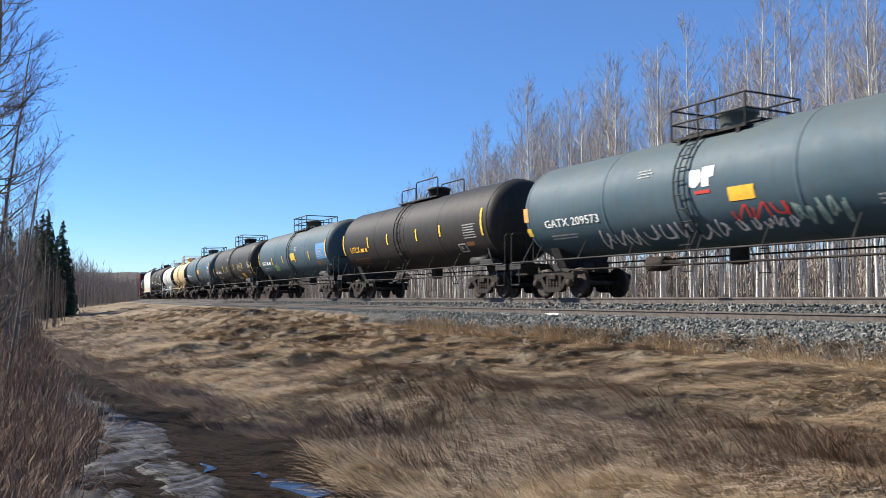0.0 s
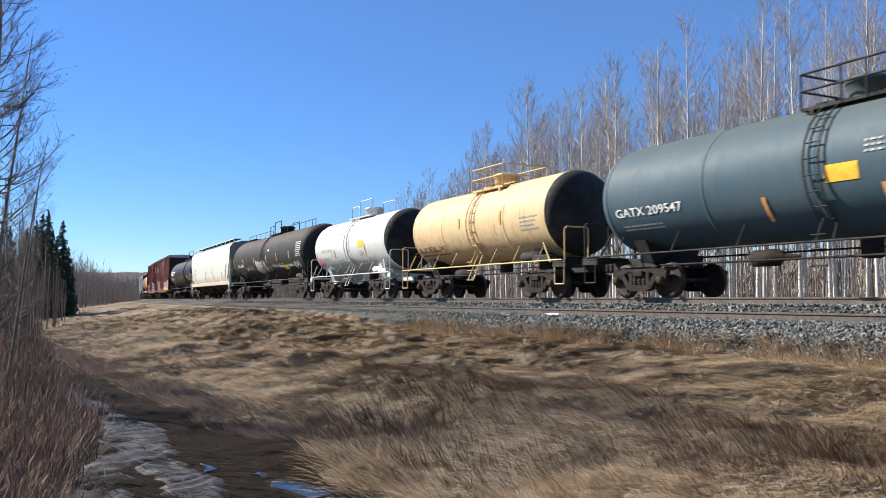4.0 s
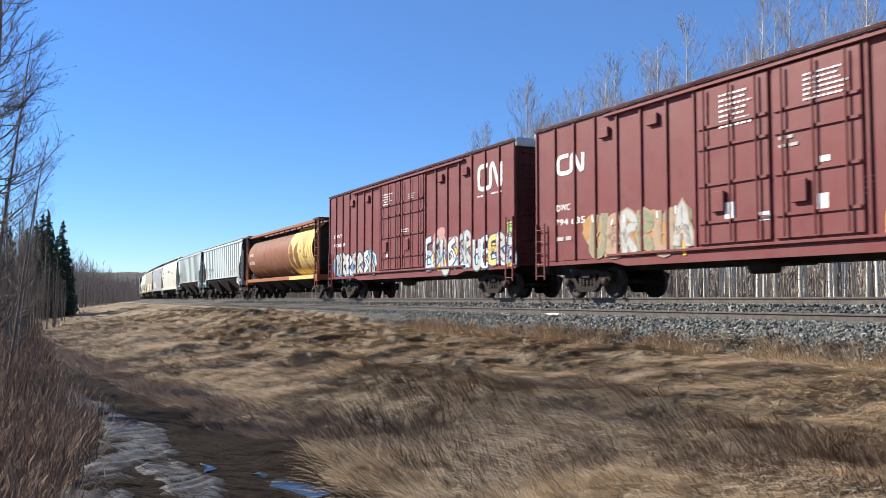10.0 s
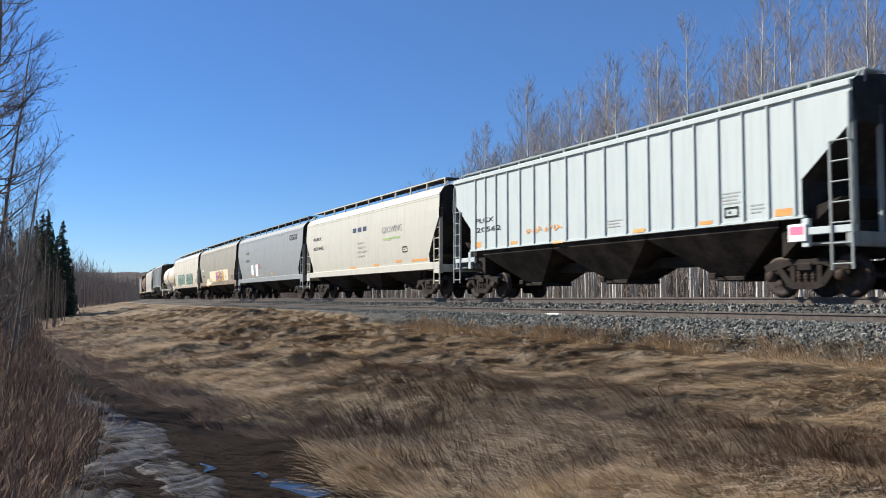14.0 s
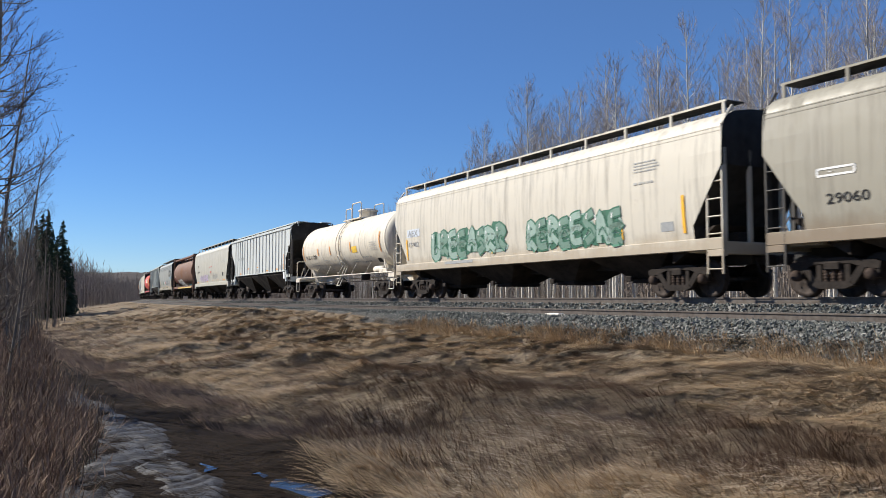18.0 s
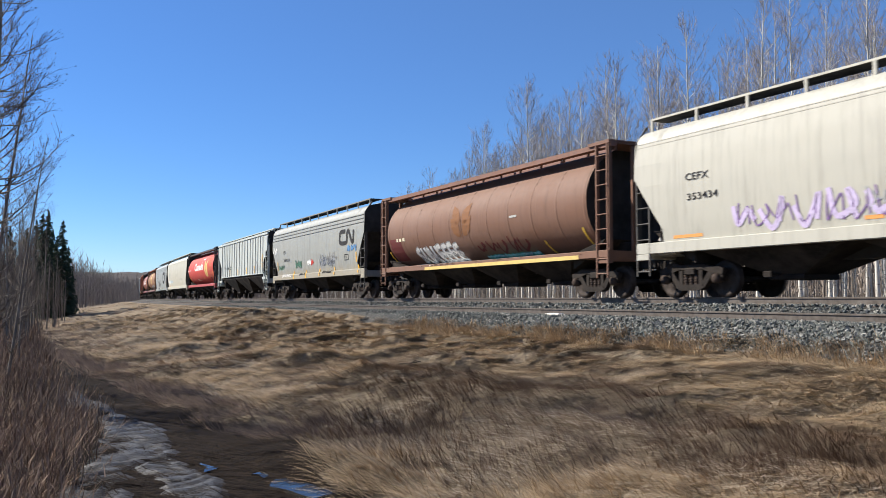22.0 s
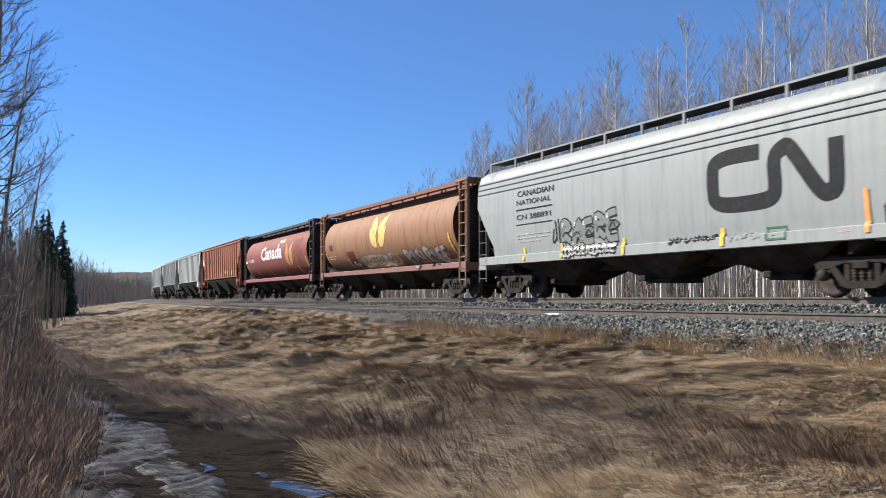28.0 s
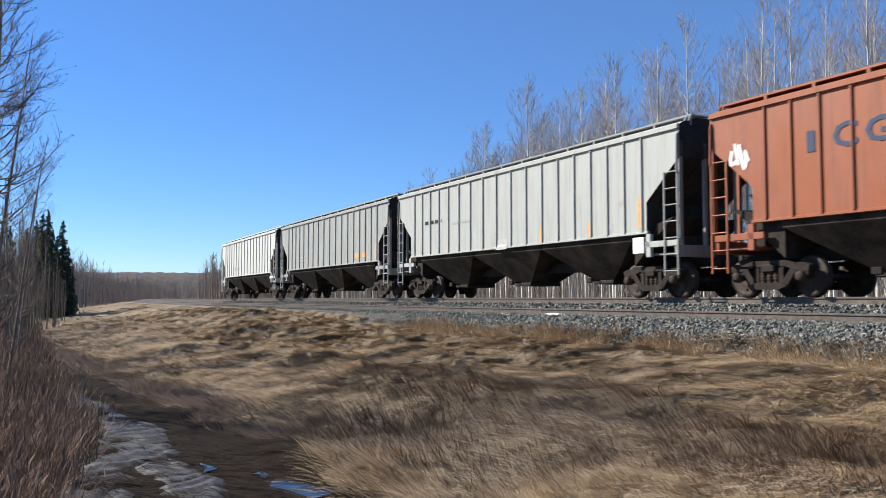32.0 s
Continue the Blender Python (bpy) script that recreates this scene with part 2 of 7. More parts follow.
def ballast_material():
    m, nt, b = shader("crushed_stone", 0.9)
    vo = nt.nodes.new("ShaderNodeTexVoronoi")
    vo.inputs["Scale"].default_value = 19.0
    nt.links.new(coords(nt), vo.inputs["Vector"])
    tone = ramp(nt, vo.outputs["Color"], 0.1, 0.9, (0.04, 0.04, 0.037, 1), (0.17, 0.167, 0.152, 1))
    gap = ramp(nt, vo.outputs["Distance"], 0.25, 0.6, (1, 1, 1, 1), (0.25, 0.24, 0.22, 1))
    nt.links.new(mix(nt, 1.0, tone, gap, "MULTIPLY"), b.inputs["Base Color"])
    bump(nt, b, ramp(nt, vo.outputs["Distance"], 0.0, 0.7, (1, 1, 1, 1), (0, 0, 0, 1)), 1.0, 0.05)
    return m


MUD = grained("wet_mud", (0.005, 0.0035, 0.0025), (0.017, 0.011, 0.007), 2.5, 0.85, relief=0.9, depth=0.08, stretch=(1.2, 1.2, 1), fine=(0.022, 0.015, 0.009), gloss=0.05)
GROUND, BALLAST = ground_material(), ballast_material()
x_lines = np.concatenate([np.geomspace(4000, 620, 6), np.arange(560, 20, -20), np.arange(20, 4, -0.8), np.arange(4, -32, -0.2), np.arange(-32, -60, -0.4), np.arange(-60, -130, -1.2),
                          np.arange(-130, -700, -8), -np.geomspace(720, 4000, 8)])
q_lines = np.concatenate([-np.geomspace(4000, 70, 10), np.arange(-60, -8, 4), np.arange(-8, -2, 0.75), np.arange(-2, 4.2, 0.19), np.arange(4.2, 16.6, 0.2), np.arange(16.6, 22, 0.36),
                          np.arange(22, 60, 3), np.geomspace(62, 4000, 10)])
verts = []
for x in x_lines:
    ty = float(track_y(x))
    for q in q_lines:
        near = abs(x) < 800
        verts.append((x, ty - q, ground_z(x, q) if near else float(np.interp(q, Q_KNOTS, Z_KNOTS))))
nq = len(q_lines)
faces, kinds = [], []
for i in range(len(x_lines) - 1):
    for j in range(nq - 1):
        faces.append((i * nq + j, i * nq + j + 1, (i + 1) * nq + j + 1, (i + 1) * nq + j))
        q, x = (q_lines[j] + q_lines[j + 1]) / 2, (x_lines[i] + x_lines[i + 1]) / 2
        kinds.append(1 if -4.6 < q < (3.75 if x > -32 else 3.3) + 0.25 * noise.noise((x * 0.6, 3.0, 0)) else 2 if trail_edge(x) < q < 16.2 + 0.5 * noise.noise((x * 0.7, 5.0, 2)) and x > -46 else 0)
me = bpy.data.meshes.new("ground")
me.from_pydata(verts, [], faces)
for m in (GROUND, BALLAST, MUD):
    me.materials.append(m)
me.polygons.foreach_set("material_index", kinds)
me.polygons.foreach_set("use_smooth", [True] * len(faces))
me.update()
tagged(new("ground", me), "dry grassy railway bank with a muddy trail and a ballast bed", "ground", kind="structure")


# ---- rails and ties ----
RAIL_STEEL = grained("rail_steel", (0.085, 0.07, 0.06), (0.14, 0.12, 0.105), 6, 0.55, relief=0.15, metal=0.25)
RAIL_PROFILE = [(-0.075, -0.18), (0.075, -0.18), (0.075, -0.168), (0.012, -0.145), (0.012, -0.045), (0.036, -0.035), (0.036, -0.006), (0.028, 0.0),
                (-0.028, 0.0), (-0.036, -0.006), (-0.036, -0.035), (-0.012, -0.045), (-0.012, -0.145), (-0.075, -0.168)]


def rail(name, offset, top, label):
    rings = []
    for s in [*range(-600, -40, 40), *range(-40, 140, 4), *range(140, 700, 12)]:
        p, q = on_track(s), on_track(s + 1)
        d = (q - p).normalized()
        n = Vector((d.y, -d.x, 0)) if d.x > 0 else Vector((-d.y, d.x, 0))
        n = n if n.y < 0 else -n
        rings.append([p + n * (offset + a) + Vector((0, 0, top + b)) for a, b in RAIL_PROFILE])
    tagged(new(name, Shape().loft(rings, smooth=False).mesh(name, RAIL_STEEL)), label, "rail", kind="structure")


rail("rail_1", 0.755, 0.0, "steel rail on wooden ties, worn bright on its head")
rail("rail_2", -0.755, 0.0, "steel rail on wooden ties, worn bright on its head")
rail("rail_3", 2.30, -0.32, "spare steel rail lying on the ballast shoulder")

TIE = grained("creosoted_wood", (0.05, 0.038, 0.03), (0.12, 0.095, 0.075), 3, 0.9, stretch=(1, 0.15, 1), relief=0.6)
tie_mesh = Shape().box(-0.115, 0.115, -1.3, 1.3, -0.36, -0.185, 0.012).mesh("railway_tie", TIE)
track_root = tagged(new("railway_ties"), "row of dark wooden ties bedded in grey ballast", "railway ties", kind="structure")
for i in range(150):
    s = 4 + i * 0.56
    p, d = on_track(s), on_track(s + 1) - on_track(s)
    t = part("railway_tie", tie_mesh, None, track_root)
    t.matrix_basis = Matrix.Translation(p) @ Matrix.Rotation(math.atan2(-d.y, -d.x) + random.uniform(-0.02, 0.02), 4, "Z")

# a pale scrap of tie lying by the spare rail
WORN = grained("bleached_wood", (0.55, 0.5, 0.42), (0.75, 0.72, 0.66), 6, 0.9)
tagged(new("wood_scrap", Shape().box(-0.28, 0.28, -0.11, 0.11, -0.03, 0.06, 0.015).mesh("wood_scrap", WORN)), "pale weathered scrap of wood on the ballast", "wood scrap").matrix_basis = pose(-19.6, float(track_y(-19.6)) - 2.62, -0.50, 0, 0, 8)

# ---- loose ballast stones ----
rng = np.random.default_rng(5)


def octa_cloud(x, y, z, size, rng):
    n = len(x)
    base = np.array([[1, 0, 0], [-1, 0, 0], [0, 1, 0], [0, -1, 0], [0, 0, 1], [0, 0, -1]], dtype=float)
    v = base[None] * (0.65 + 0.7 * rng.random((n, 6, 1))) * size[:, None, None] * (0.7 + 0.6 * rng.random((n, 1, 3)))
    a = rng.random((n, 3)) * 6.283
    for k, (i, j) in enumerate(((0, 1), (1, 2), (0, 2))):
        c, s = np.cos(a[:, k])[:, None], np.sin(a[:, k])[:, None]
        p, q = v[:, :, i].copy(), v[:, :, j].copy()
        v[:, :, i], v[:, :, j] = p * c - q * s, p * s + q * c
    v += np.stack([x, y, z], 1)[:, None, :]
    tri = np.array([[0, 2, 4], [2, 1, 4], [1, 3, 4], [3, 0, 4], [2, 0, 5], [1, 2, 5], [3, 1, 5], [0, 3, 5]])
    loops = (tri[None] + 6 * np.arange(n)[:, None, None]).reshape(-1)
    return v.reshape(-1, 3), loops, np.arange(0, len(loops), 3)


STONE = strands("loose_stone", [(0.036, 0.039, 0.037), (0.19, 0.19, 0.175), (0.075, 0.087, 0.081), (0.30, 0.288, 0.262), (0.05, 0.058, 0.055), (0.13, 0.135, 0.124)], (0.10, 0.104, 0.097), (0.13, 0.124, 0.11), 1.5, 0.85, 0.15)
n = 34000
u = rng.random(n)
x = -6.0 - 62.0 * u ** 1.5
q = np.where(rng.random(n) < 0.85, 2.42 + 1.5 * rng.random(n), 0.9 + 1.2 * rng.random(n))
z = np.interp(q, Q_KNOTS, Z_KNOTS) + 0.01
v, lo, st = octa_cloud(x, track_y(x) - q, z, 0.028 + 0.03 * rng.random(n), rng)
tagged(new("ballast_stones", from_arrays("ballast_stones", v, lo, st, STONE)), "loose grey crushed ballast stones on the track shoulder", "ballast stones", kind="stuff")


# ---- grass ----
def blades(name, x, q, length, width, heading, rise, droop, material, label, lift=0.0):
    """Thin bent blades of two pieces each, in one mesh. lift: how high over the ground they start."""
    n = len(x)
    y = track_y(x) - q
    soil = np.array([ground_z(a, b) for a, b in zip(x, q)]) - 0.01
    z = soil + lift
    d = np.stack([np.cos(heading), np.sin(heading)], 1)
    side = np.stack([-d[:, 1], d[:, 0]], 1) * (width / 2)[:, None]
    out = np.zeros((n, 5, 3))
    run, up = np.cos(rise) * length, np.sin(rise) * length
    for k, (t, w) in enumerate(((0, 1), (0.5, 0.9), (1, 0))):
        px, py = x + d[:, 0] * run * t, y + d[:, 1] * run * t
        pz = np.maximum(z + up * t - droop * length * t * t, soil + 0.02 + 0.03 * t)
        if k < 2:
            out[:, 2 * k, :] = np.stack([px + side[:, 0] * w, py + side[:, 1] * w, pz], 1)
            out[:, 2 * k + 1, :] = np.stack([px - side[:, 0] * w, py - side[:, 1] * w, pz], 1)
        else:
            out[:, 4, :] = np.stack([px, py, pz], 1)
    base = 5 * np.arange(n)[:, None]
    loops = np.concatenate([base + np.array([0, 1, 3, 2]), base + np.array([2, 3, 4])], 1).reshape(-1)
    starts = (7 * np.arange(n)[:, None] + np.array([0, 4])).reshape(-1)
    return tagged(new(name, from_arrays(name, out.reshape(-1, 3), loops, starts, material)), label, "grass", kind="stuff")


def spread(n, q0, q1, near, far, rng, az0=-6, az1=66, power=1.5):
    """Random spots on the bank inside the wedge before the camera, denser near by."""
    r = near + (far - near) * rng.random(n * 3) ** power
    a = np.radians(az0 + (az1 - az0) * rng.random(n * 3))
    x, y = -r * np.cos(a), r * np.sin(a)
    q = side_offset(x, y)
    keep = np.where((q > q0) & (q < q1))[0][:n]
    return x[keep], q[keep]


def field(x, q, sx, sq, seed):
    return np.array([noise.noise((a * sx, b * sq, seed)) for a, b in zip(x, q)])


def tufts(x, q, each, rng, jitter=0.10):
    """Repeats each spot for its blades, a little apart; also says which tuft a blade belongs to."""
    k = np.repeat(np.arange(len(x)), each)
    return x[k] + rng.normal(0, jitter, len(k)), q[k] + rng.normal(0, jitter, len(k)), k


def comb(x, q):
    """The way in which snow and meltwater have laid the grass: down the bank, then along the trail."""
    return -1.50 + 1.1 * field(x, q, 0.25, 0.22, 7.0) - 0.55 * np.clip((x + 15) / 8, 0, 1) - 0.7 * np.clip((q - 10.3) / 3.0, 0, 1) * (x < -9)


# stands of one kind: centre along the track and off it, half widths, and how weedy (+) or pale (-) they are
STANDS = [(-8.5, 8.6, 4.0, 2.2, 0.22), (-5.8, 10.6, 2.0, 1.0, 0.15), (-11.6, 10.6, 4.4, 1.5, 0.62), (-8.0, 9.0, 2.5, 0.9, 0.35), (-14.0, 6.2, 4.0, 1.3, 0.20), (-22.0, 6.4, 5.0, 1.3, -0.8), (-30.0, 7.8, 3.0, 1.0, 0.35), (-28.0, 9.6, 2.5, 0.8, 0.35), (-7.6, 12.7, 0.6, 0.4, -0.6),
          (-5.8, 11.7, 1.1, 0.7, -0.9), (-6.3, 9.7, 1.0, 0.55, 0.5), (-8.5, 7.0, 3.0, 1.2, -0.25), (-4.9, 10.4, 1.3, 0.6, -0.15), (-7.5, 11.0, 1.2, 0.5, 0.35), (-40.0, 6.0, 10.0, 1.5, -0.3), (-9.0, 4.4, 4.0, 0.6, -0.35)]
PALE = strands("pale_straw", [(0.654, 0.492, 0.313), (0.31, 0.218, 0.133), (0.527, 0.385, 0.238), (0.137, 0.0933, 0.0596), (0.708, 0.55, 0.358), (0.418, 0.298, 0.18)], (0.563, 0.414, 0.253), (0.409, 0.29, 0.175), 0.9, 0.7, 0.2, 0.4)
STRAW = strands("straw", [(0.372, 0.259, 0.165), (0.105, 0.069, 0.0462), (0.262, 0.179, 0.114), (0.0523, 0.0338, 0.0238), (0.465, 0.33, 0.215), (0.169, 0.112, 0.074)], (0.262, 0.179, 0.115), (0.139, 0.0915, 0.062), 0.5, 0.75, 0.2, 0.6)
BROWN = strands("brown_stalks", [(0.225, 0.155, 0.114), (0.0977, 0.066, 0.0491), (0.41, 0.29, 0.203), (0.143, 0.098, 0.0732)], (0.205, 0.141, 0.105), (0.123, 0.0832, 0.0623), 0.6, 0.85, 0.3, 0.4)
WEED = strands("dark_weeds", [(0.25, 0.17, 0.124), (0.0892, 0.059, 0.0453), (0.476, 0.346, 0.248), (0.143, 0.094, 0.0712)], (0.238, 0.16, 0.118), (0.119, 0.0793, 0.0604), 0.8, 0.85, 0.3, 0.5)
SODDEN = strands("sodden_stalks", [(0.0286, 0.0184, 0.0109), (0.00953, 0.00634, 0.00399), (0.0577, 0.038, 0.0228), (0.017, 0.0108, 0.00684)], (0.0258, 0.0166, 0.00966), (0.0122, 0.00761, 0.00513), 0.9, 0.8, 0.3, 0.5)
for near_by, count, each, r0, r1, az0, az1 in (("", 23500, 13, 5.0, 66.0, -6, 66), ("far_", 4200, 9, 60.0, 150.0, -6, 66), ("outer_", 1600, 8, 3.0, 46.0, 66, 178)):
    x, q = spread(count, 3.35, 16.4, r0, r1, rng, az0, az1, power=1.0 if near_by else 1.42)
    keep = q < np.array([trail_edge(a) for a in x]) + 0.14 * rng.normal(0, 1, len(x))
    x, q = x[keep], q[keep]
    wild = -0.06 + 0.55 * field(x, q, 0.5, 0.3, 2.0) + 0.45 * field(x, q, 1.4, 1.0, 21.0) + sum(w * np.exp(-((x - a) / rx) ** 2 - ((q - b) / rq) ** 2) for a, b, rx, rq, w in STANDS)
    wild += 0.75 * (x < -9.5) * np.clip((q - np.array([trail_edge(a) for a in x]) + 1.3) / 1.1, 0, 1)
    flow = comb(x, q)
    for name, pick, material, length, rise, thick, label in (("pale_grass", wild < 0.0, PALE, 0.56, (10, 48), 1.0, "bleached pale straw grass lying in combed tufts"),
                                                             ("dry_grass", (wild >= 0.0) & (wild < 0.32), STRAW, 0.50, (10, 55), 1.0, "matted brown dry grass on the bank"),
                                                             ("brown_weeds", wild >= 0.32, BROWN, 0.40, (14, 58), 0.6, "dark grey-brown dead weeds standing in the grass")):
        tx, tq, k = tufts(x[pick], q[pick], each + (7 if name == "brown_weeds" else 0), rng, 0.11 if name == "brown_weeds" else 0.075)
        m = len(tx)
        size = (0.55 + 0.65 * rng.random(int(pick.sum())))[k]
        head = flow[pick][k] + rng.normal(0, 0.26, m) + rng.normal(0, 0.28, int(pick.sum()))[k]
        far = np.clip(np.hypot(tx, track_y(tx) - tq) / 11.0, 0.85, 8.0)
        # the grass still stands on the lower bank
        upright = np.exp(-((tx + 9.0) / 4.0) ** 2 - ((tq - 11.8) / 1.5) ** 2)
        slope = np.radians(rise[0] + (rise[1] - rise[0]) * rng.random(m)) * (1 - 0.4 * upright) + upright * np.radians(32)
        slope = slope * np.where(tq < 8.5, 0.6, 1.0)
        head = head + upright * rng.normal(0, 0.7, m) + np.clip((tx + 13) / 6, 0, 1) * rng.normal(0, 0.35, m)
        blades(near_by + name, tx, tq, length * size * (0.5 + 0.6 * rng.random(m)) * (1 - 0.38 * upright), (0.005 + 0.006 * rng.random(m)) * far * thick, head, slope, np.sin(slope) * (0.45 + 0.5 * rng.random(m)) * (0.35 if name == "brown_weeds" else 1.0) * (1 - 0.75 * upright), material, label)
# tufts that stand up before the ballast
x = -5.0 - 22.0 * rng.random(800) ** 1.1
q = 3.4 + 1.1 * rng.random(800)
pick = field(x, q, 0.9, 0.5, 17.0) > -0.15
tx, tq, k = tufts(x[pick], q[pick], 12, rng, 0.10)
m = len(tx)
slope = np.radians(30 + 45 * rng.random(m))
blades("edge_grass", tx, tq, 0.16 + 0.3 * rng.random(m), (0.005 + 0.006 * rng.random(m)) * np.clip(-tx / 11, 0.9, 3), -1.9 + rng.normal(0, 0.9, m), slope, np.sin(slope) * 0.5 * rng.random(m), PALE, "dry grass standing up along the ballast's edge")
# brush of tall weeds beside the trail, with their dry heads
x, q = spread(4300, 14.7, 21.0, 5.0, 70.0, rng, -10, 9, 1.25)
pick = q > np.interp(x, [-40, -20, -14, -11, -8], [14.9, 15.3, 15.15, 15.6, 16.1])
tx, tq, k = tufts(x[pick], q[pick], 11, rng, 0.15)
m = len(tx)
length, rise, head = 0.25 + 0.5 * rng.random(m) ** 1.3, np.radians(28 + 58 * rng.random(m)), rng.random(m) * 6.28
blades("tall_weeds", tx, tq, length, (0.004 + 0.005 * rng.random(m)) * np.clip(-tx / 12, 1, 4), head, rise, 0.22 * rng.random(m), WEED, "tall brown dead weeds beside the muddy trail")
pick = (rng.random(m) < 0.28) & (tx > -26)
tx, tq, length, rise, head = (np.repeat(a[pick], 2) for a in (tx, tq, length, rise, head))
m, t = len(tx), 0.55 + 0.4 * rng.random(len(tx))
side = rng.normal(0, 0.9, m)
blades("weed_sprays", tx + np.cos(head) * np.cos(rise) * length * t, tq - np.sin(head) * np.cos(rise) * length * t, 0.08 + 0.14 * rng.random(m), 0.005 + 0.006 * rng.random(m), head + side, np.radians(30 + 50 * rng.random(m)), 0.1 * rng.random(m), WEED, "dry side shoots of the dead weeds", np.sin(rise) * length * t * 0.9)
# single bright stalks over the matted grass
GLEAM = strands("bright_stalks", [(0.578, 0.484, 0.365), (0.416, 0.332, 0.245), (0.646, 0.561, 0.432)], (0.527, 0.433, 0.32), (0.416, 0.332, 0.241), 0.9, 0.6, 0.2)
x, q = spread(30000, 3.35, 13.3, 5.0, 50.0, rng, power=1.35)
pick = (field(x, q, 0.7, 0.5, 12.0) < 0.12) & (q < np.array([trail_edge(a) for a in x]) - 0.9 * (x < -8.5))
x, q = x[pick], q[pick]
m = len(x)
slope = np.radians(6 + 36 * rng.random(m))
blades("bright_stalks", x, q, 0.25 + 0.35 * rng.random(m), (0.006 + 0.005 * rng.random(m)) * np.clip(-x / 14, 0.9, 3), comb(x, q) + rng.normal(0, 0.42, m), slope, np.sin(slope) * (0.4 + 0.5 * rng.random(m)), GLEAM, "single bleached stalks lying over the matted grass")
# sodden stalks laid along the trail by the water
x, q = spread(3000, 12.7, 15.6, 5.0, 45.0, rng, 3, 36, 1.2)
pick = rng.random(len(x)) < 0.35 + 0.9 * np.abs(field(x, q, 1.6, 0.8, 44.0)) / 0.3
x, q = x[pick], q[pick]
tx, tq, k = tufts(x, q, 8, rng, 0.11)
m = len(tx)
blades("sodden_stalks", tx, tq, 0.2 + 0.35 * rng.random(m), (0.005 + 0.008 * rng.random(m)) * np.clip(-tx / 12, 1, 3), -2.15 + rng.normal(0, 0.35, m), np.radians(3 + 24 * rng.random(m)), 0.05 + 0.25 * rng.random(m), SODDEN, "sodden dark stalks laid flat in the mud of the trail")

# ---- ice and puddles on the trail ----
def ice_material():
    m, nt, b = shader("dirty_ice", 0.6)
    n = noise_tex(nt, coords(nt, (1.4, 1.4, 1)), 2.2, 8, 0.75)
    grit = ramp(nt, noise_tex(nt, coords(nt), 11, 6, 0.7), 0.42, 0.66, (0.5, 0.46, 0.42, 1), (1, 1, 1, 1))
    col = mix(nt, 1.0, ramp(nt, n, 0.40, 0.66, (0.018, 0.014, 0.011, 1), (0.105, 0.112, 0.126, 1)), grit, "MULTIPLY")
    nt.links.new(col, b.inputs["Base Color"])
    bump(nt, b, noise_tex(nt, coords(nt, (1, 1, 1)), 9, 6, 0.7), 0.7, 0.03)
    return m


ICE = ice_material()
WATER, wt, wb = shader("puddle_water", 0.05)
wb.inputs["Base Color"].default_value = (0.02, 0.02, 0.018, 1)
wb.inputs["Specular IOR Level"].default_value = 0.6


def flat_patch(name, outline, z, material, label, category, seed):
    """A thin sheet with a wobbling edge on the trail."""
    rings = []
    for k, dz in ((1.0, -0.05), (0.96, 0.0), (0.6, 0.006), (0.25, 0.006)):
        cx = sum(p[0] for p in outline) / len(outline)
        cy = sum(p[1] for p in outline) / len(outline)
        ring = []
        for i in range(len(outline) * 8):
            a, b = outline[i // 8], outline[(i // 8 + 1) % len(outline)]
            t = (i % 8) / 8
            px, py = a[0] + (b[0] - a[0]) * t, a[1] + (b[1] - a[1]) * t
            w = noise.noise((px * 1.7, py * 4, seed)) * 0.16
            ring.append((cx + (px - cx) * (k + w * 0.2), cy + (py - cy) * k + w * k, z + dz))
        rings.append(ring)
    return tagged(new(name, Shape().loft(rings, smooth=False).mesh(name, material)), label, category)


def ice_strip(left, right, z, seed):
    """Ice that fills a rut between two ragged edges, in low ledges, from the far end to the near one."""
    rows, fine = [], 14
    n = fine * (len(left) - 1)
    for i in range(n + 1):
        k = min(i // fine, len(left) - 2)
        t = i / fine - k
        a = Vector((*left[k], z)).lerp(Vector((*left[k + 1], z)), t)
        b = Vector((*right[k], z)).lerp(Vector((*right[k + 1], z)), t)
        a.y += 0.13 * noise.noise((a.x * 2.3, seed, 0)) + 0.07 * noise.noise((a.x * 7.0, seed, 2))
        b.y += 0.13 * noise.noise((b.x * 2.3, seed, 5)) + 0.07 * noise.noise((b.x * 7.0, seed, 7))
        row = [a + (a - b).normalized() * 0.25 + Vector((0, 0, -0.08))]
        for j in range(13):
            p = a.lerp(b, j / 12)
            wave = p.x * 3.0 + p.y * 1.3 + 1.6 * noise.noise((p.x * 0.9, p.y * 1.7, seed))
            ledge = (wave - math.floor(wave)) * (1.0 if (wave - math.floor(wave)) < 0.8 else 4.0 * (1.0 - wave + math.floor(wave)) / (wave - math.floor(wave)))
            row.append(p + Vector((0, 0, 0.035 * ledge - 0.012 + 0.030 * noise.noise((p.x * 2.4, p.y * 3.0, seed)))))
        rows.append(row + [b + (b - a).normalized() * 0.25 + Vector((0, 0, -0.08))])
    return tagged(new("ice_sheet", Shape().loft(rows[::-1], closed=False, caps=False).mesh("ice_sheet", ICE)), "grey refrozen ice in the trail's rut", "ice")


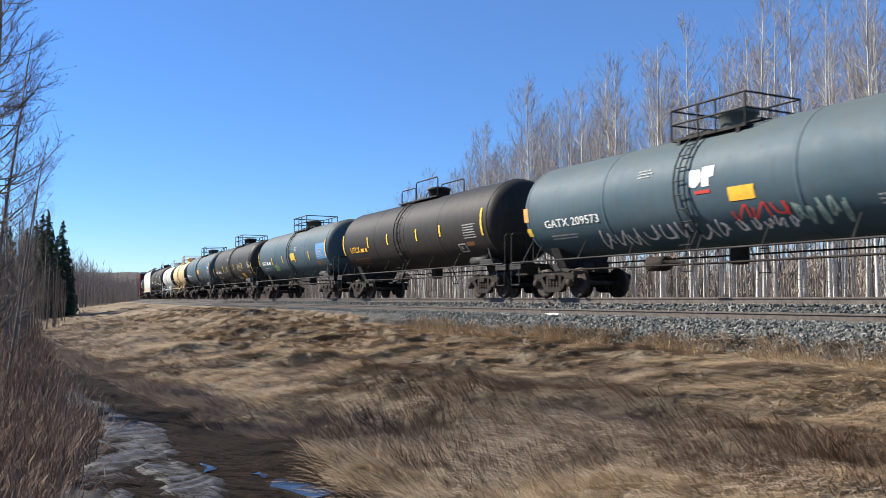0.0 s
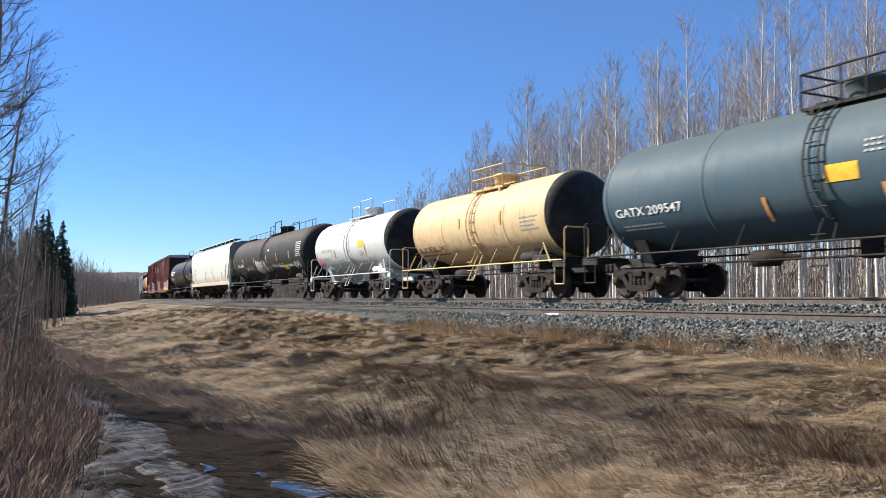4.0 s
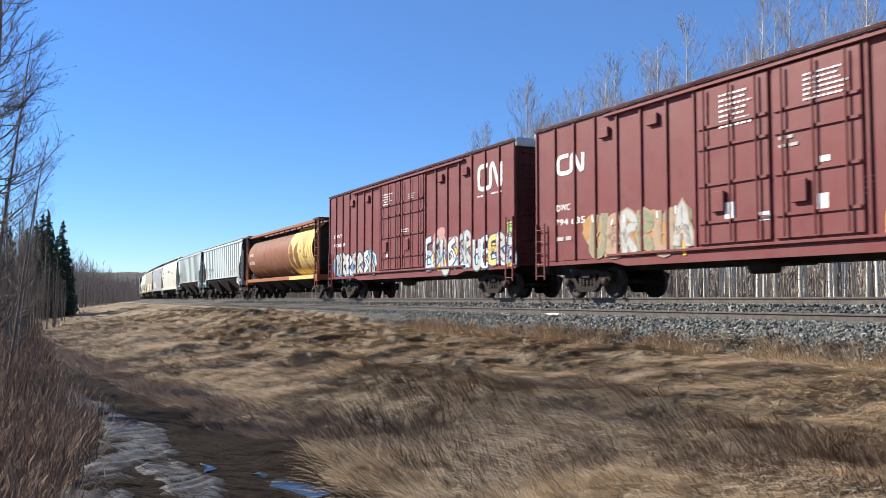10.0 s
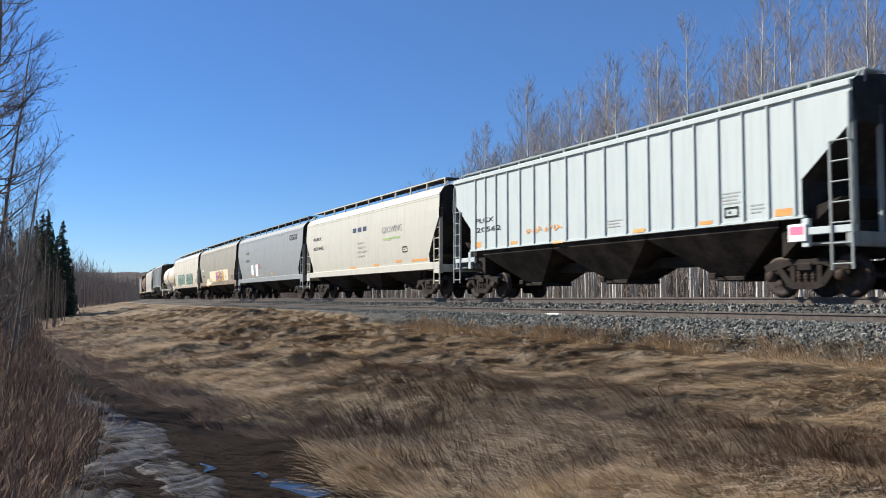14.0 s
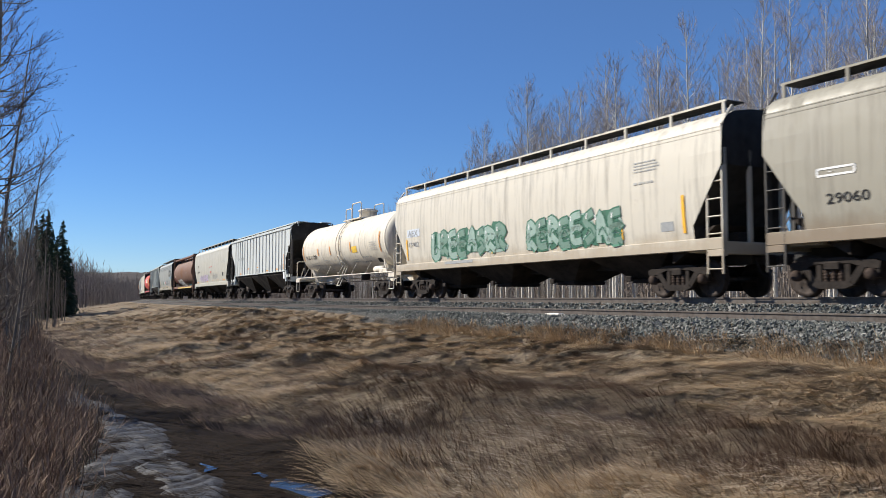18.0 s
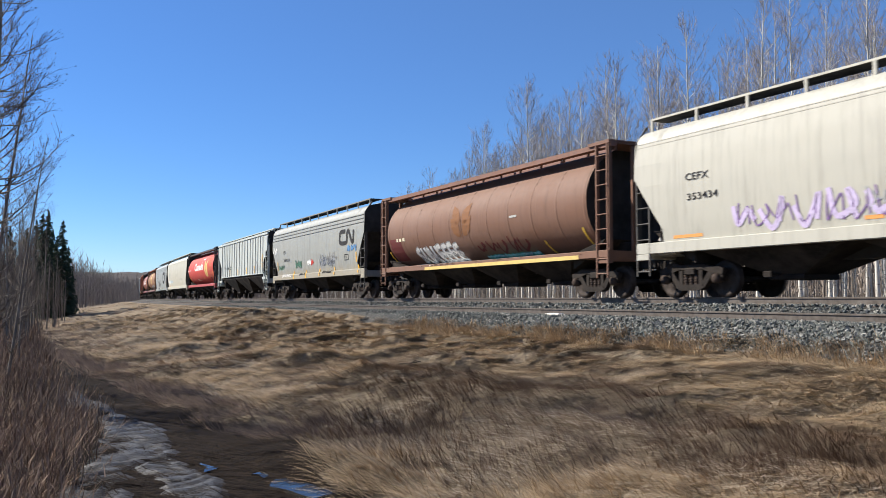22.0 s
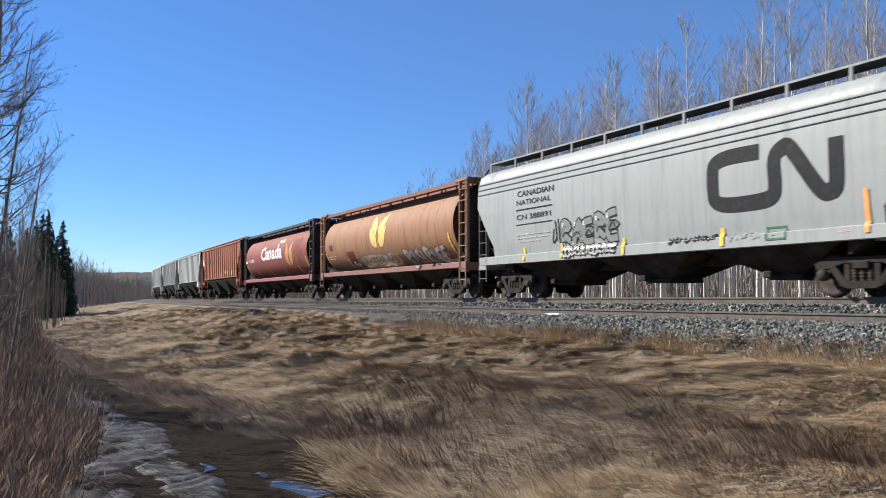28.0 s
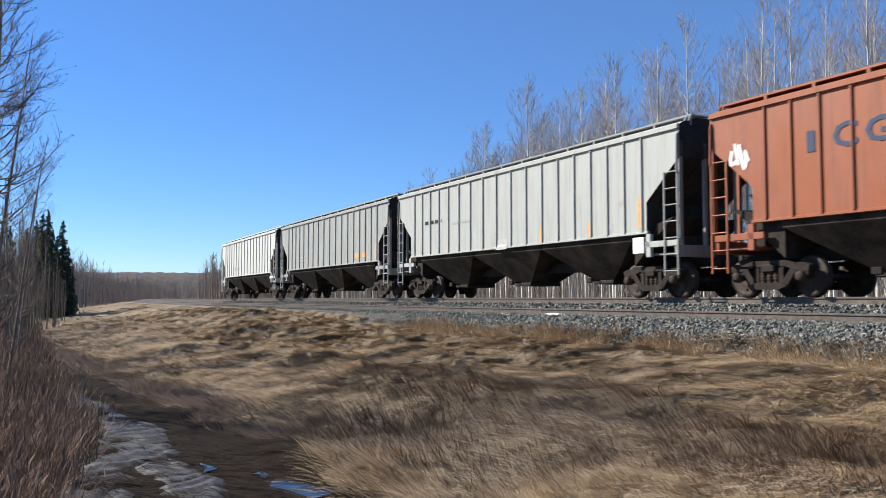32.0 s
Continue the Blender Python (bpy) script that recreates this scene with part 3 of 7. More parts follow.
ice_strip([(-19.34, 1.26), (-18.19, 1.23), (-16.64, 1.30), (-15.24, 1.49), (-14.09, 1.59), (-13.34, 1.52), (-12.64, 1.41), (-11.91, 1.31), (-11.3, 1.16), (-10.9, 1.08)],
          [(-19.25, 1.44), (-17.99, 1.60), (-16.38, 1.79), (-15.07, 1.83), (-13.79, 2.14), (-12.98, 2.20), (-12.26, 2.12), (-11.55, 2.0), (-10.86, 1.98), (-10.55, 1.97)], -1.965, 1)
ice_strip([(-10.9, 1.08), (-10.53, 1.0), (-10.1, 0.87), (-9.68, 0.75), (-8.86, 0.59), (-8.06, 0.43), (-7.2, 0.3)], [(-10.7, 1.62), (-10.35, 1.35), (-9.9, 1.25), (-9.43, 1.21), (-8.55, 1.16), (-7.7, 1.11), (-6.9, 1.0)], -1.968, 2)
ice_strip([(-10.7, 1.66), (-10.21, 1.6), (-9.5, 1.62), (-8.9, 1.65), (-8.3, 1.63), (-7.43, 1.62), (-6.6, 1.6)], [(-10.55, 1.97), (-10.02, 1.96), (-9.23, 2.12), (-8.69, 2.04), (-8.14, 1.94), (-7.33, 1.79), (-6.5, 1.75)], -1.968, 3)
flat_patch("puddle", [(-7.8, 2.75), (-8.0, 3.1), (-8.7, 2.95), (-9.1, 2.75), (-8.6, 2.6)], -1.967, WATER, "small puddle of meltwater reflecting the sky", "puddle", 3)
flat_patch("puddle", [(-9.6, 2.14), (-9.8, 2.26), (-10.2, 2.24), (-10.1, 2.12)], -1.967, WATER, "small puddle of meltwater reflecting the sky", "puddle", 4)
flat_patch("puddle", [(-9.0, 2.52), (-9.1, 2.64), (-9.4, 2.62), (-9.3, 2.5)], -1.967, WATER, "small puddle of meltwater reflecting the sky", "puddle", 5)


# a broken branch lying in the grass
stick = Shape().path([(0, 0, 0), (0.3, 0.04, 0.03), (0.62, 0.02, 0.09)], 0.014, 5).path([(0.3, 0.04, 0.03), (0.42, 0.14, 0.10)], 0.009, 5)
tagged(new("fallen_branch", stick.mesh("fallen_branch", grained("wet_bark", (0.03, 0.025, 0.02), (0.06, 0.05, 0.04), 8))), "dark broken branch lying in the dry grass", "branch").matrix_basis = pose(-16.6, 7.7, ground_z(-16.6, float(side_offset(-16.6, 7.7))) + 0.12, 0, 0, 25)


# ---- trees ----
def bare_tree(height, girth, seed, first=0.35, spread_len=0.16, count=60, ascend=(35, 60), lean=0.03, twigs=5, crook=0.05, fine_twigs=1, thin=0.014, bow=0.3, buds=False):
    """Trunk and crown of a leafless tree."""
    r = random.Random(seed)
    trunk, crown = Shape(), Shape()
    pts, x, y = [], 0.0, 0.0
    dx, dy = r.uniform(-lean, lean), r.uniform(-lean, lean)
    for i in range(11):
        pts.append(Vector((x, y, height * i / 10)))
        dx += r.uniform(-crook, crook) * 0.35
        dy += r.uniform(-crook, crook) * 0.35
        x, y = x + dx * height / 10, y + dy * height / 10
    rad = lambda t: girth * (1 - t) ** 0.8 + 0.008
    rings = [[p + Vector((math.cos(a), math.sin(a), 0)) * rad(i / 10) for a in (k * 1.047 for k in range(6))] for i, p in enumerate(pts)]
    rings[0] = [p + (p - pts[0]) * 0.5 + Vector((0, 0, -0.3)) for p in rings[0]]
    trunk.loft(rings)

    def at(t):
        i = min(9, int(t * 10))
        return pts[i].lerp(pts[i + 1], t * 10 - i)

    def spike(p, d, length, radius):
        """A tapering twig of three faces."""
        u = d.orthogonal().normalized() * radius
        w = d.cross(u)
        crown.add([p + u, p - u * 0.5 + w * 0.87, p - u * 0.5 - w * 0.87, p + d * length], [(0, 1, 3), (1, 2, 3), (2, 0, 3)], True)

    def sliver(p, d, length, radius):
        """The finest twigs: one face each, turned at random."""
        u = d.cross(Vector((r.uniform(-1, 1), r.uniform(-1, 1), r.uniform(-1, 1)))).normalized() * radius
        crown.add([p + u, p - u, p + d * length], [(0, 1, 2)], True)

    def stray(d, k, lift=0.35):
        return (d + Vector((r.uniform(-1, 1), r.uniform(-1, 1), r.uniform(-1, 1) + lift)) * k).normalized()

    def limb(p, d, length, radius):
        """A limb that bends upwards in three pieces, set with twigs."""
        pts, e = [p], d
        for k, (share, lift) in enumerate(((0.36, 0.0), (0.32, bow), (0.36, bow))):
            e = (e + Vector((r.uniform(-0.16, 0.16), r.uniform(-0.16, 0.16), lift))).normalized()
            pts.append(pts[-1] + e * length * share)
            thick = radius * (1.0, 0.68, 0.42)[k]
            if k == 0:
                trunk.tube(pts[-2], pts[-1], thick, 3, radius * 0.68, caps=False)
            elif k == 1:
                crown.tube(pts[-2], pts[-1], thick, 3, radius * 0.42, caps=False)
            else:
                spike(pts[-2], e, length * share, thick)
        for _ in range(twigs):
            t = r.random() ** 0.8 * 2.9
            a = pts[int(t)].lerp(pts[int(t) + 1], t - int(t))
            f, m = stray((pts[int(t) + 1] - pts[int(t)]).normalized(), 0.62), length * r.uniform(0.16, 0.38)
            spike(a, f, m, max(thin * 0.5, radius * 0.34))
            for _ in range(fine_twigs):
                c = a + f * m * r.uniform(0.15, 0.95)
                g, o = stray(f, 0.75), m * r.uniform(0.4, 0.85)
                sliver(c, g, o, max(thin * 0.48, radius * 0.24))
                if buds:
                    spike(c + g * o * 0.9, g, 0.04, 0.009)

    for k in range(count):
        t = first + (0.98 - first) * (k + r.random()) / count
        a, up = r.uniform(0, 6.28), radians(r.uniform(*ascend))
        body = math.sin(math.pi * min(1.0, (t - first) / (1 - first) * 0.86 + 0.12)) ** 0.8
        reach = height * spread_len * (0.18 + body) * r.uniform(0.65, 1.2)
        limb(at(t), Vector((math.cos(a) * math.cos(up), math.sin(a) * math.cos(up), math.sin(up))), reach, max(thin, rad(t) * 0.42))
    return trunk, crown


def bark_material():
    m, nt, b = shader("aspen_bark", 0.85)
    col = mix(nt, ramp(nt, noise_tex(nt, coords(nt, (3, 3, 0.8)), 2.0, 5), 0.35, 0.65), (0.60, 0.575, 0.52), (0.40, 0.378, 0.335))
    col = mix(nt, ramp(nt, noise_tex(nt, coords(nt, (2, 2, 7)), 2.2, 4), 0.60, 0.68), col, (0.05, 0.045, 0.04))
    nt.links.new(col, b.inputs["Base Color"])
    return m


ASPEN_BARK = bark_material()
TWIG = grained("pale_twigs", (0.175, 0.152, 0.143), (0.30, 0.268, 0.25), 2, 0.9, relief=0.0)
DARK_TWIG = grained("dark_twigs", (0.065, 0.053, 0.047), (0.12, 0.099, 0.085), 2, 0.9, relief=0.0)
GREY_BARK = grained("grey_bark", (0.12, 0.10, 0.085), (0.23, 0.20, 0.17), 4, 0.9, stretch=(2, 2, 0.5))


def tree_kind(name, label, bark, twig, group, **kw):
    t, c = bare_tree(**kw)
    root = tagged(new(name), label, "tree", group)
    part("trunk", t, bark, root)
    part("crown", c, twig, root, "fine leafless twigs")
    return root


rnd = random.Random(11)
spots = []
for k in range(9000):
    x, q = rnd.uniform(-118, -14), -rnd.triangular(13.0, 36, 14)
    y = float(track_y(x)) - q
    if -x > y * 2.9 or -x < y * 0.62 - 4:
        continue
    if all((x - a) ** 2 + (q - b) ** 2 > 2.3 for a, b in spots):
        spots.append((x, q))
    if len(spots) >= 240:
        break
aspens = [tree_kind("aspen_tree", "tall leafless aspen with a pale trunk and fine twigs", ASPEN_BARK, TWIG, "aspens behind the track",
                    height=15.4, girth=0.10, seed=40 + i, first=0.30, count=54, spread_len=0.15, ascend=(32, 68), twigs=10, fine_twigs=3, thin=0.0125, lean=0.015, bow=0.42) for i in range(7)]
for k, (x, q) in enumerate(spots):
    y = float(track_y(x)) - q
    bearing = math.degrees(math.atan2(y, -x))
    size = min(1.0, max(0.50, 0.72 + (bearing - 25.4) * 0.035)) * rnd.uniform(0.82, 1.06) * (1.0 + max(0.0, -q - 20) * 0.01)
    m = Matrix.Translation((x, y, ground_z(x, q))) @ Matrix.Rotation(rnd.uniform(0, 6.28), 4, "Z") @ Matrix.Rotation(rnd.uniform(-0.04, 0.04), 4, "X")
    if k < len(aspens):
        aspens[k].matrix_basis = m
        t = aspens[k]
    else:
        t = copy_thing(aspens[k % len(aspens)], m)
    t.scale = (size, size, size)

# thicket of thin stems at the foot of the wood
stems = Shape()
for k in range(5600):
    x, q = rnd.uniform(-130, -4), -rnd.uniform(10.5, 34)
    p = Vector((x, float(track_y(x)) - q, ground_z(x, q)))
    h = rnd.uniform(1.2, 4.5)
    stems.tube(p, p + Vector((rnd.uniform(-0.15, 0.15) * h, rnd.uniform(-0.15, 0.15) * h, h)), rnd.uniform(0.008, 0.024), 3, 0.005, caps=False)
tagged(new("sapling_thicket", stems.mesh("sapling_thicket", GREY_BARK)), "dense grey-brown thicket of leafless saplings", "saplings", kind="stuff")

# bare woods beside the trail, near trees first
alders = [tree_kind("alder_tree", "slender dark leafless alder leaning over the trail", GREY_BARK, DARK_TWIG, "alders beside the trail", height=9.5, girth=0.055, seed=91 + i, first=0.10, count=58, spread_len=0.115, ascend=(5, 50), lean=0.05, twigs=9, fine_twigs=3, thin=0.008, bow=0.45, buds=True) for i in range(3)]
for k, (az, d, s, rz, tilt) in enumerate([(-0.15, 18.0, 1.0, 0, -2.0), (-1.2, 17.0, 1.08, 210, -4.0), (0.7, 22.0, 0.62, 100, -5.0), (-1.9, 21.0, 1.25, 310, -5.0), (1.3, 30.0, 0.60, 40, -2.0), (-0.4, 25.0, 0.95, 160, -3.0)]):
    x, y = -d * math.cos(radians(az)), d * math.sin(radians(az))
    m = pose(x, y, ground_z(x, float(side_offset(x, y))) - 0.05, tilt, 0, 0) @ pose(0, 0, 0, 0, 0, rz)
    if k < 3:
        alders[k].matrix_basis = m
        t = alders[k]
    else:
        t = copy_thing(alders[k % 3], m)
    t.scale = (s, s, s)
poplars = [tree_kind("poplar_tree", "grey leafless young poplar in the roadside wood", GREY_BARK, DARK_TWIG, "poplars beside the trail", height=8.5, girth=0.07, seed=120 + i, first=0.15, count=34, spread_len=0.12, ascend=(40, 65), twigs=6, fine_twigs=2) for i in range(3)]
k = 0
for _ in range(900):
    x = rnd.uniform(-170, -40)
    q = rnd.uniform(10.5, 34)
    if q < 16.5 + (x + 40) / 135 * 6.0:
        continue
    m = Matrix.Translation((x, float(track_y(x)) - q, ground_z(x, q) - 0.05)) @ Matrix.Rotation(rnd.uniform(0, 6.28), 4, "Z")
    if k < 3:
        poplars[k].matrix_basis = m
    else:
        t = copy_thing(poplars[k % 3], m)
        s = rnd.uniform(0.65, 1.05)
        t.scale = (s, s, s)
    k += 1
    if k > 120:
        break


# grey brush before the spruces
for _ in range(150):
    az, d = rnd.uniform(-1.0, 3.9), rnd.uniform(36, 90)
    x, y = -d * math.cos(radians(az)), d * math.sin(radians(az))
    q = float(side_offset(x, y))
    if q < 15.6 - 0.11 * max(0.0, -x - 45):
        continue
    t = copy_thing(poplars[rnd.randrange(3)], Matrix.Translation((x, y, ground_z(x, q) - 0.05)) @ Matrix.Rotation(rnd.uniform(0, 6.28), 4, "Z"))
    s = rnd.uniform(0.35, 0.8) * min(1.0, 1.25 - 0.15 * az)
    t.scale = (s, s, s)


def spruce(height, seed):
    r = random.Random(seed)
    trunk, crown = Shape(), Shape()
    trunk.tube((0, 0, -0.2), (0, 0, height), 0.14, 6, 0.01)
    for i in range(330):
        t = (i + r.random()) / 330
        z = height * (0.05 + 0.95 * t)
        reach = height * 0.14 * (1 - t) ** 0.75 * r.uniform(0.4, 1.25) + 0.08
        a = r.uniform(0, 6.28)
        d = Vector((math.cos(a), math.sin(a), 0))
        n = Vector((-d.y, d.x, 0))
        foot, tip = Vector((0, 0, z)), Vector((0, 0, z)) + d * reach + Vector((0, 0, -r.uniform(0.15, 0.5) * reach))
        for j in range(5):
            p = foot.lerp(tip, j / 5)
            q = foot.lerp(tip, (j + 1.3) / 5)
            for s in (-1, 1):
                w = (0.26 * reach * (1.1 - j / 6) + 0.08) * r.uniform(0.7, 1.3)
                crown.add([p, q, q + n * w * s - d * 0.05 + Vector((0, 0, -r.uniform(0.05, 0.32)))], [(0, 1, 2)])
    return trunk, crown


NEEDLES = strands("spruce_needles", [(0.022, 0.036, 0.02), (0.05, 0.068, 0.035), (0.03, 0.046, 0.028)], (0.034, 0.047, 0.03), (0.046, 0.058, 0.034), 0.6, 0.8, 0.3)
spruces = []
for i in range(3):
    t, c = spruce(11.5, 300 + i)
    root = tagged(new("spruce_tree"), "dark green spruce with drooping boughs at the wood's edge", "tree", "spruces beside the trail")
    part("trunk", t, GREY_BARK, root)
    part("crown", c, NEEDLES, root, "dense dark needles")
    spruces.append(root)
# bearing (degrees from the track), distance, size
for k, (az, d, s) in enumerate([(3.6, 92, 0.86), (3.95, 95, 0.64), (2.75, 96, 0.98), (2.45, 94, 0.93), (3.05, 100, 0.84), (2.1, 100, 0.92), (1.6, 106, 0.85), (0.7, 110, 0.9), (4.2, 97, 0.42), (3.3, 94, 0.74), (2.9, 91, 0.7)]):
    x, y = -d * math.cos(radians(az)), d * math.sin(radians(az))
    m = Matrix.Translation((x, y, ground_z(x, float(side_offset(x, y))) - 0.05)) @ Matrix.Rotation(k * 2.1, 4, "Z")
    if k < 3:
        spruces[k].matrix_basis = m
        t = spruces[k]
    else:
        t = copy_thing(spruces[k % 3], m)
    t.scale = (s, s, s)
t = copy_thing(spruces[1], pose(-100, float(track_y(-100)) + 24, -1.6))
t.scale = (0.8, 0.8, 0.8)

# far woods on both sides of the bend, and the wood's depth behind the aspens
FAR_BARK = grained("far_bark", (0.15, 0.125, 0.11), (0.27, 0.23, 0.20), 0.2, 0.9, relief=0.0)


def far_stand(name, spots, label, low, high, limbs=7):
    sh = Shape()
    for x, y in spots:
        h = rnd.uniform(low, high)
        p = Vector((x, y, -2.2))
        top = p + Vector((rnd.uniform(-0.4, 0.4), rnd.uniform(-0.4, 0.4), h))
        sh.tube(p, top, 0.13, 3, 0.03, caps=False)
        for j in range(limbs):
            b = p.lerp(top, rnd.uniform(0.25, 0.95))
            tip = b + Vector((rnd.uniform(-1.6, 1.6), rnd.uniform(-1.6, 1.6), rnd.uniform(0.8, 2.8)))
            sh.add([b + Vector((0.11, -0.05, 0)), b + Vector((-0.11, -0.05, 0)), b + Vector((0, 0.12, 0)), tip], [(0, 1, 3), (1, 2, 3), (2, 0, 3)])
    tagged(new(name, sh.mesh(name, FAR_BARK)), label, "woods", kind="stuff")


spots = []
while len(spots) < 6000:
    d, a = rnd.uniform(200, 640), radians(rnd.uniform(-3, 27))
    x, y = -d * math.cos(a), d * math.sin(a)
    if not -15 < float(side_offset(x, y)) < 13:
        spots.append((x, y))
far_stand("far_woods", spots, "distant leafless grey-brown woods along the bend", 8, 14)
spots = []
while len(spots) < 3600:
    x, q = rnd.uniform(-260, 30), -rnd.uniform(36, 120)
    spots.append((x, float(track_y(x)) - q))
far_stand("back_woods", spots, "deep leafless woods behind the aspens", 6, 11, 6)
ridge = Shape()
rows = []
for d, z in ((760, -6), (800, 15), (860, 26), (1500, -6)):
    rows.append([(-d * math.cos(radians(a)), d * math.sin(radians(a)), z + (z > 0) * (4 * noise.noise((a * 0.25, 0, 3)) + 1.2 * noise.noise((a * 2.5, d, 0)))) for a in [-25 + 0.25 * k for k in range(420)]])
ridge.loft(rows, closed=False, caps=False)
tagged(new("wooded_ridge", ridge.mesh("wooded_ridge", grained("wooded_slope", (0.06, 0.053, 0.05), (0.105, 0.09, 0.083), 0.15, 0.95, relief=1.0, depth=1.0, stretch=(1, 1, 0.3)))), "distant wooded ridge on the horizon", "ridge", kind="structure")


# ---- rolling stock: shared pieces ----
IRON = grained("dirty_iron", (0.011, 0.009, 0.008), (0.034, 0.027, 0.023), 3, 0.8, relief=0.2, fine=(0.036, 0.028, 0.023))
RUSTY = grained("rusty_iron", (0.028, 0.019, 0.015), (0.07, 0.05, 0.04), 4, 0.8, relief=0.2)
WHEEL = grained("wheel_steel", (0.026, 0.020, 0.017), (0.07, 0.055, 0.047), 4, 0.6, relief=0.1, metal=0.3)
# Black of the underframes, also painted on hopper ends as their shade.
BLACK = paint("black_underframe_and_shade", (0.010, 0.0095, 0.009), 0.75, (0.03, 0.024, 0.02), 0.5)
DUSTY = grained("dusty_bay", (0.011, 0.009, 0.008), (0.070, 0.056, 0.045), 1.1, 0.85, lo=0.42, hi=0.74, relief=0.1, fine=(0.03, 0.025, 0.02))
MARKS = {}


def mark(colour):
    table = {"white": (0.78, 0.78, 0.76), "black": (0.02, 0.02, 0.022), "orange": (0.70, 0.33, 0.11), "yellow": (0.76, 0.50, 0.07), "grey": (0.33, 0.34, 0.34), "red": (0.55, 0.05, 0.04),
             "pink": (0.80, 0.20, 0.33), "green": (0.06, 0.16, 0.11), "ochre": (0.40, 0.22, 0.09), "mint": (0.29, 0.40, 0.35), "blue": (0.10, 0.24, 0.45), "sky": (0.42, 0.60, 0.72), "lilac": (0.52, 0.44, 0.62),
             "purple": (0.22, 0.14, 0.32), "lime": (0.35, 0.55, 0.18), "teal": (0.05, 0.30, 0.32), "amber": (0.82, 0.45, 0.05), "straw": (0.62, 0.45, 0.16), "maroon": (0.13, 0.03, 0.03),
             "cream": (0.70, 0.62, 0.45), "steel": (0.55, 0.60, 0.66), "brown": (0.20, 0.09, 0.04), "ghost": (0.27, 0.10, 0.05), "dim": (0.40, 0.40, 0.38), "navy": (0.05, 0.07, 0.12), "tan": (0.36, 0.26, 0.18), "olive": (0.24, 0.24, 0.15), "slate": (0.20, 0.215, 0.21), "sage": (0.17, 0.27, 0.22), "pale_rose": (0.42, 0.24, 0.22)}
    if colour not in MARKS:
        MARKS[colour] = tag_paint(colour + "_marking", table[colour])
    return MARKS[colour]


WHEEL_R, AXLE_X = 0.457, 0.89
wheelset_mesh = Shape()
wheelset_mesh.axle([(-1.02, 0.07), (-0.85, 0.075), (0.85, 0.075), (1.02, 0.07)], 10)
for sgn in (-1, 1):
    wheelset_mesh.axle([(sgn * y, r) for y, r in ((0.83, 0.13), (0.835, 0.20), (0.80, 0.30), (0.83, 0.375), (0.83, WHEEL_R - 0.008), (0.815, WHEEL_R), (0.72, WHEEL_R + 0.003), (0.705, WHEEL_R + 0.024), (0.69, WHEEL_R + 0.02), (0.69, 0.37), (0.735, 0.3), (0.70, 0.2), (0.68, 0.12))], 22)
for k in range(4):
    a = k * math.pi / 2
    for sgn in (-1, 1):
        wheelset_mesh.box(0.27 * math.cos(a) - 0.025, 0.27 * math.cos(a) + 0.025, sgn * 0.815 - 0.012, sgn * 0.815 + 0.012, 0.27 * math.sin(a) - 0.025, 0.27 * math.sin(a) + 0.025)
wheelset_mesh = wheelset_mesh.mesh("wheelset", WHEEL)

frame_mesh = Shape()
frame_mesh.prism([(-1.06, 0.56), (-1.10, 0.70), (-0.95, 0.76), (-0.70, 0.75), (-0.45, 0.82), (0.45, 0.82), (0.70, 0.75), (0.95, 0.76), (1.10, 0.70), (1.06, 0.56), (0.72, 0.60), (0.42, 0.69), (-0.42, 0.69), (-0.72, 0.60)], -0.075, 0.075)
for sgn in (-1, 1):
    frame_mesh.prism([(sgn * 0.78, 0.62), (sgn * 0.62, 0.66), (sgn * 0.30, 0.26), (sgn * 0.48, 0.24)][::sgn], -0.07, 0.07)
    frame_mesh.prism([(sgn * 0.40, 0.72), (sgn * 0.28, 0.72), (sgn * 0.28, 0.28), (sgn * 0.40, 0.28)][::sgn], -0.06, 0.06)
    frame_mesh.prism([(sgn * 1.07, 0.60), (sgn * 0.72, 0.62), (sgn * 0.76, 0.40), (sgn * 1.03, 0.40)][::sgn], -0.055, 0.055)
frame_mesh.prism([(-0.5, 0.24), (-0.3, 0.17), (0.3, 0.17), (0.5, 0.24), (0.42, 0.32), (-0.42, 0.32)], -0.1, 0.1)
frame_mesh = frame_mesh.mesh("side_frame", IRON)
cap_mesh = Shape().axle([(-0.10, 0.12), (0.06, 0.12), (0.09, 0.09), (0.10, 0.05)], 12).mesh("bearing_cap", RUSTY)
spring_mesh = Shape().loft([[(r * math.cos(a), r * math.sin(a), 0.32 + k * 0.0225) for a in (i * 0.785 for i in range(8))] for k, r in enumerate([0.078, 0.078, 0.058] * 4)]).mesh("spring", RUSTY)
bolster_mesh = Shape().box(-0.2, 0.2, -1.16, 1.16, 0.55, 0.74, 0.03).box(-0.28, 0.28, -0.45, 0.45, 0.72, 0.86, 0.03)
for sgn in (-1, 1):
    bolster_mesh.box(sgn * 0.36 - 0.05, sgn * 0.36 + 0.05, -0.9, 0.9, 0.36, 0.46)
bolster_mesh = bolster_mesh.mesh("truck", IRON)
coupler_mesh = Shape().box(-0.62, 0.0, -0.07, 0.07, 0.80, 0.97, 0.02).box(-0.16, 0.05, -0.17, 0.13, 0.76, 1.02, 0.03).box(-0.02, 0.10, 0.03, 0.16, 0.78, 1.0, 0.03)
coupler_mesh.path([(-0.3, -0.25, 0.95), (-0.1, -0.3, 0.6), (0.05, -0.22, 0.45)], 0.025, 6)
coupler_mesh = coupler_mesh.mesh("coupler", IRON)
wheelsets = {1: [], -1: []}


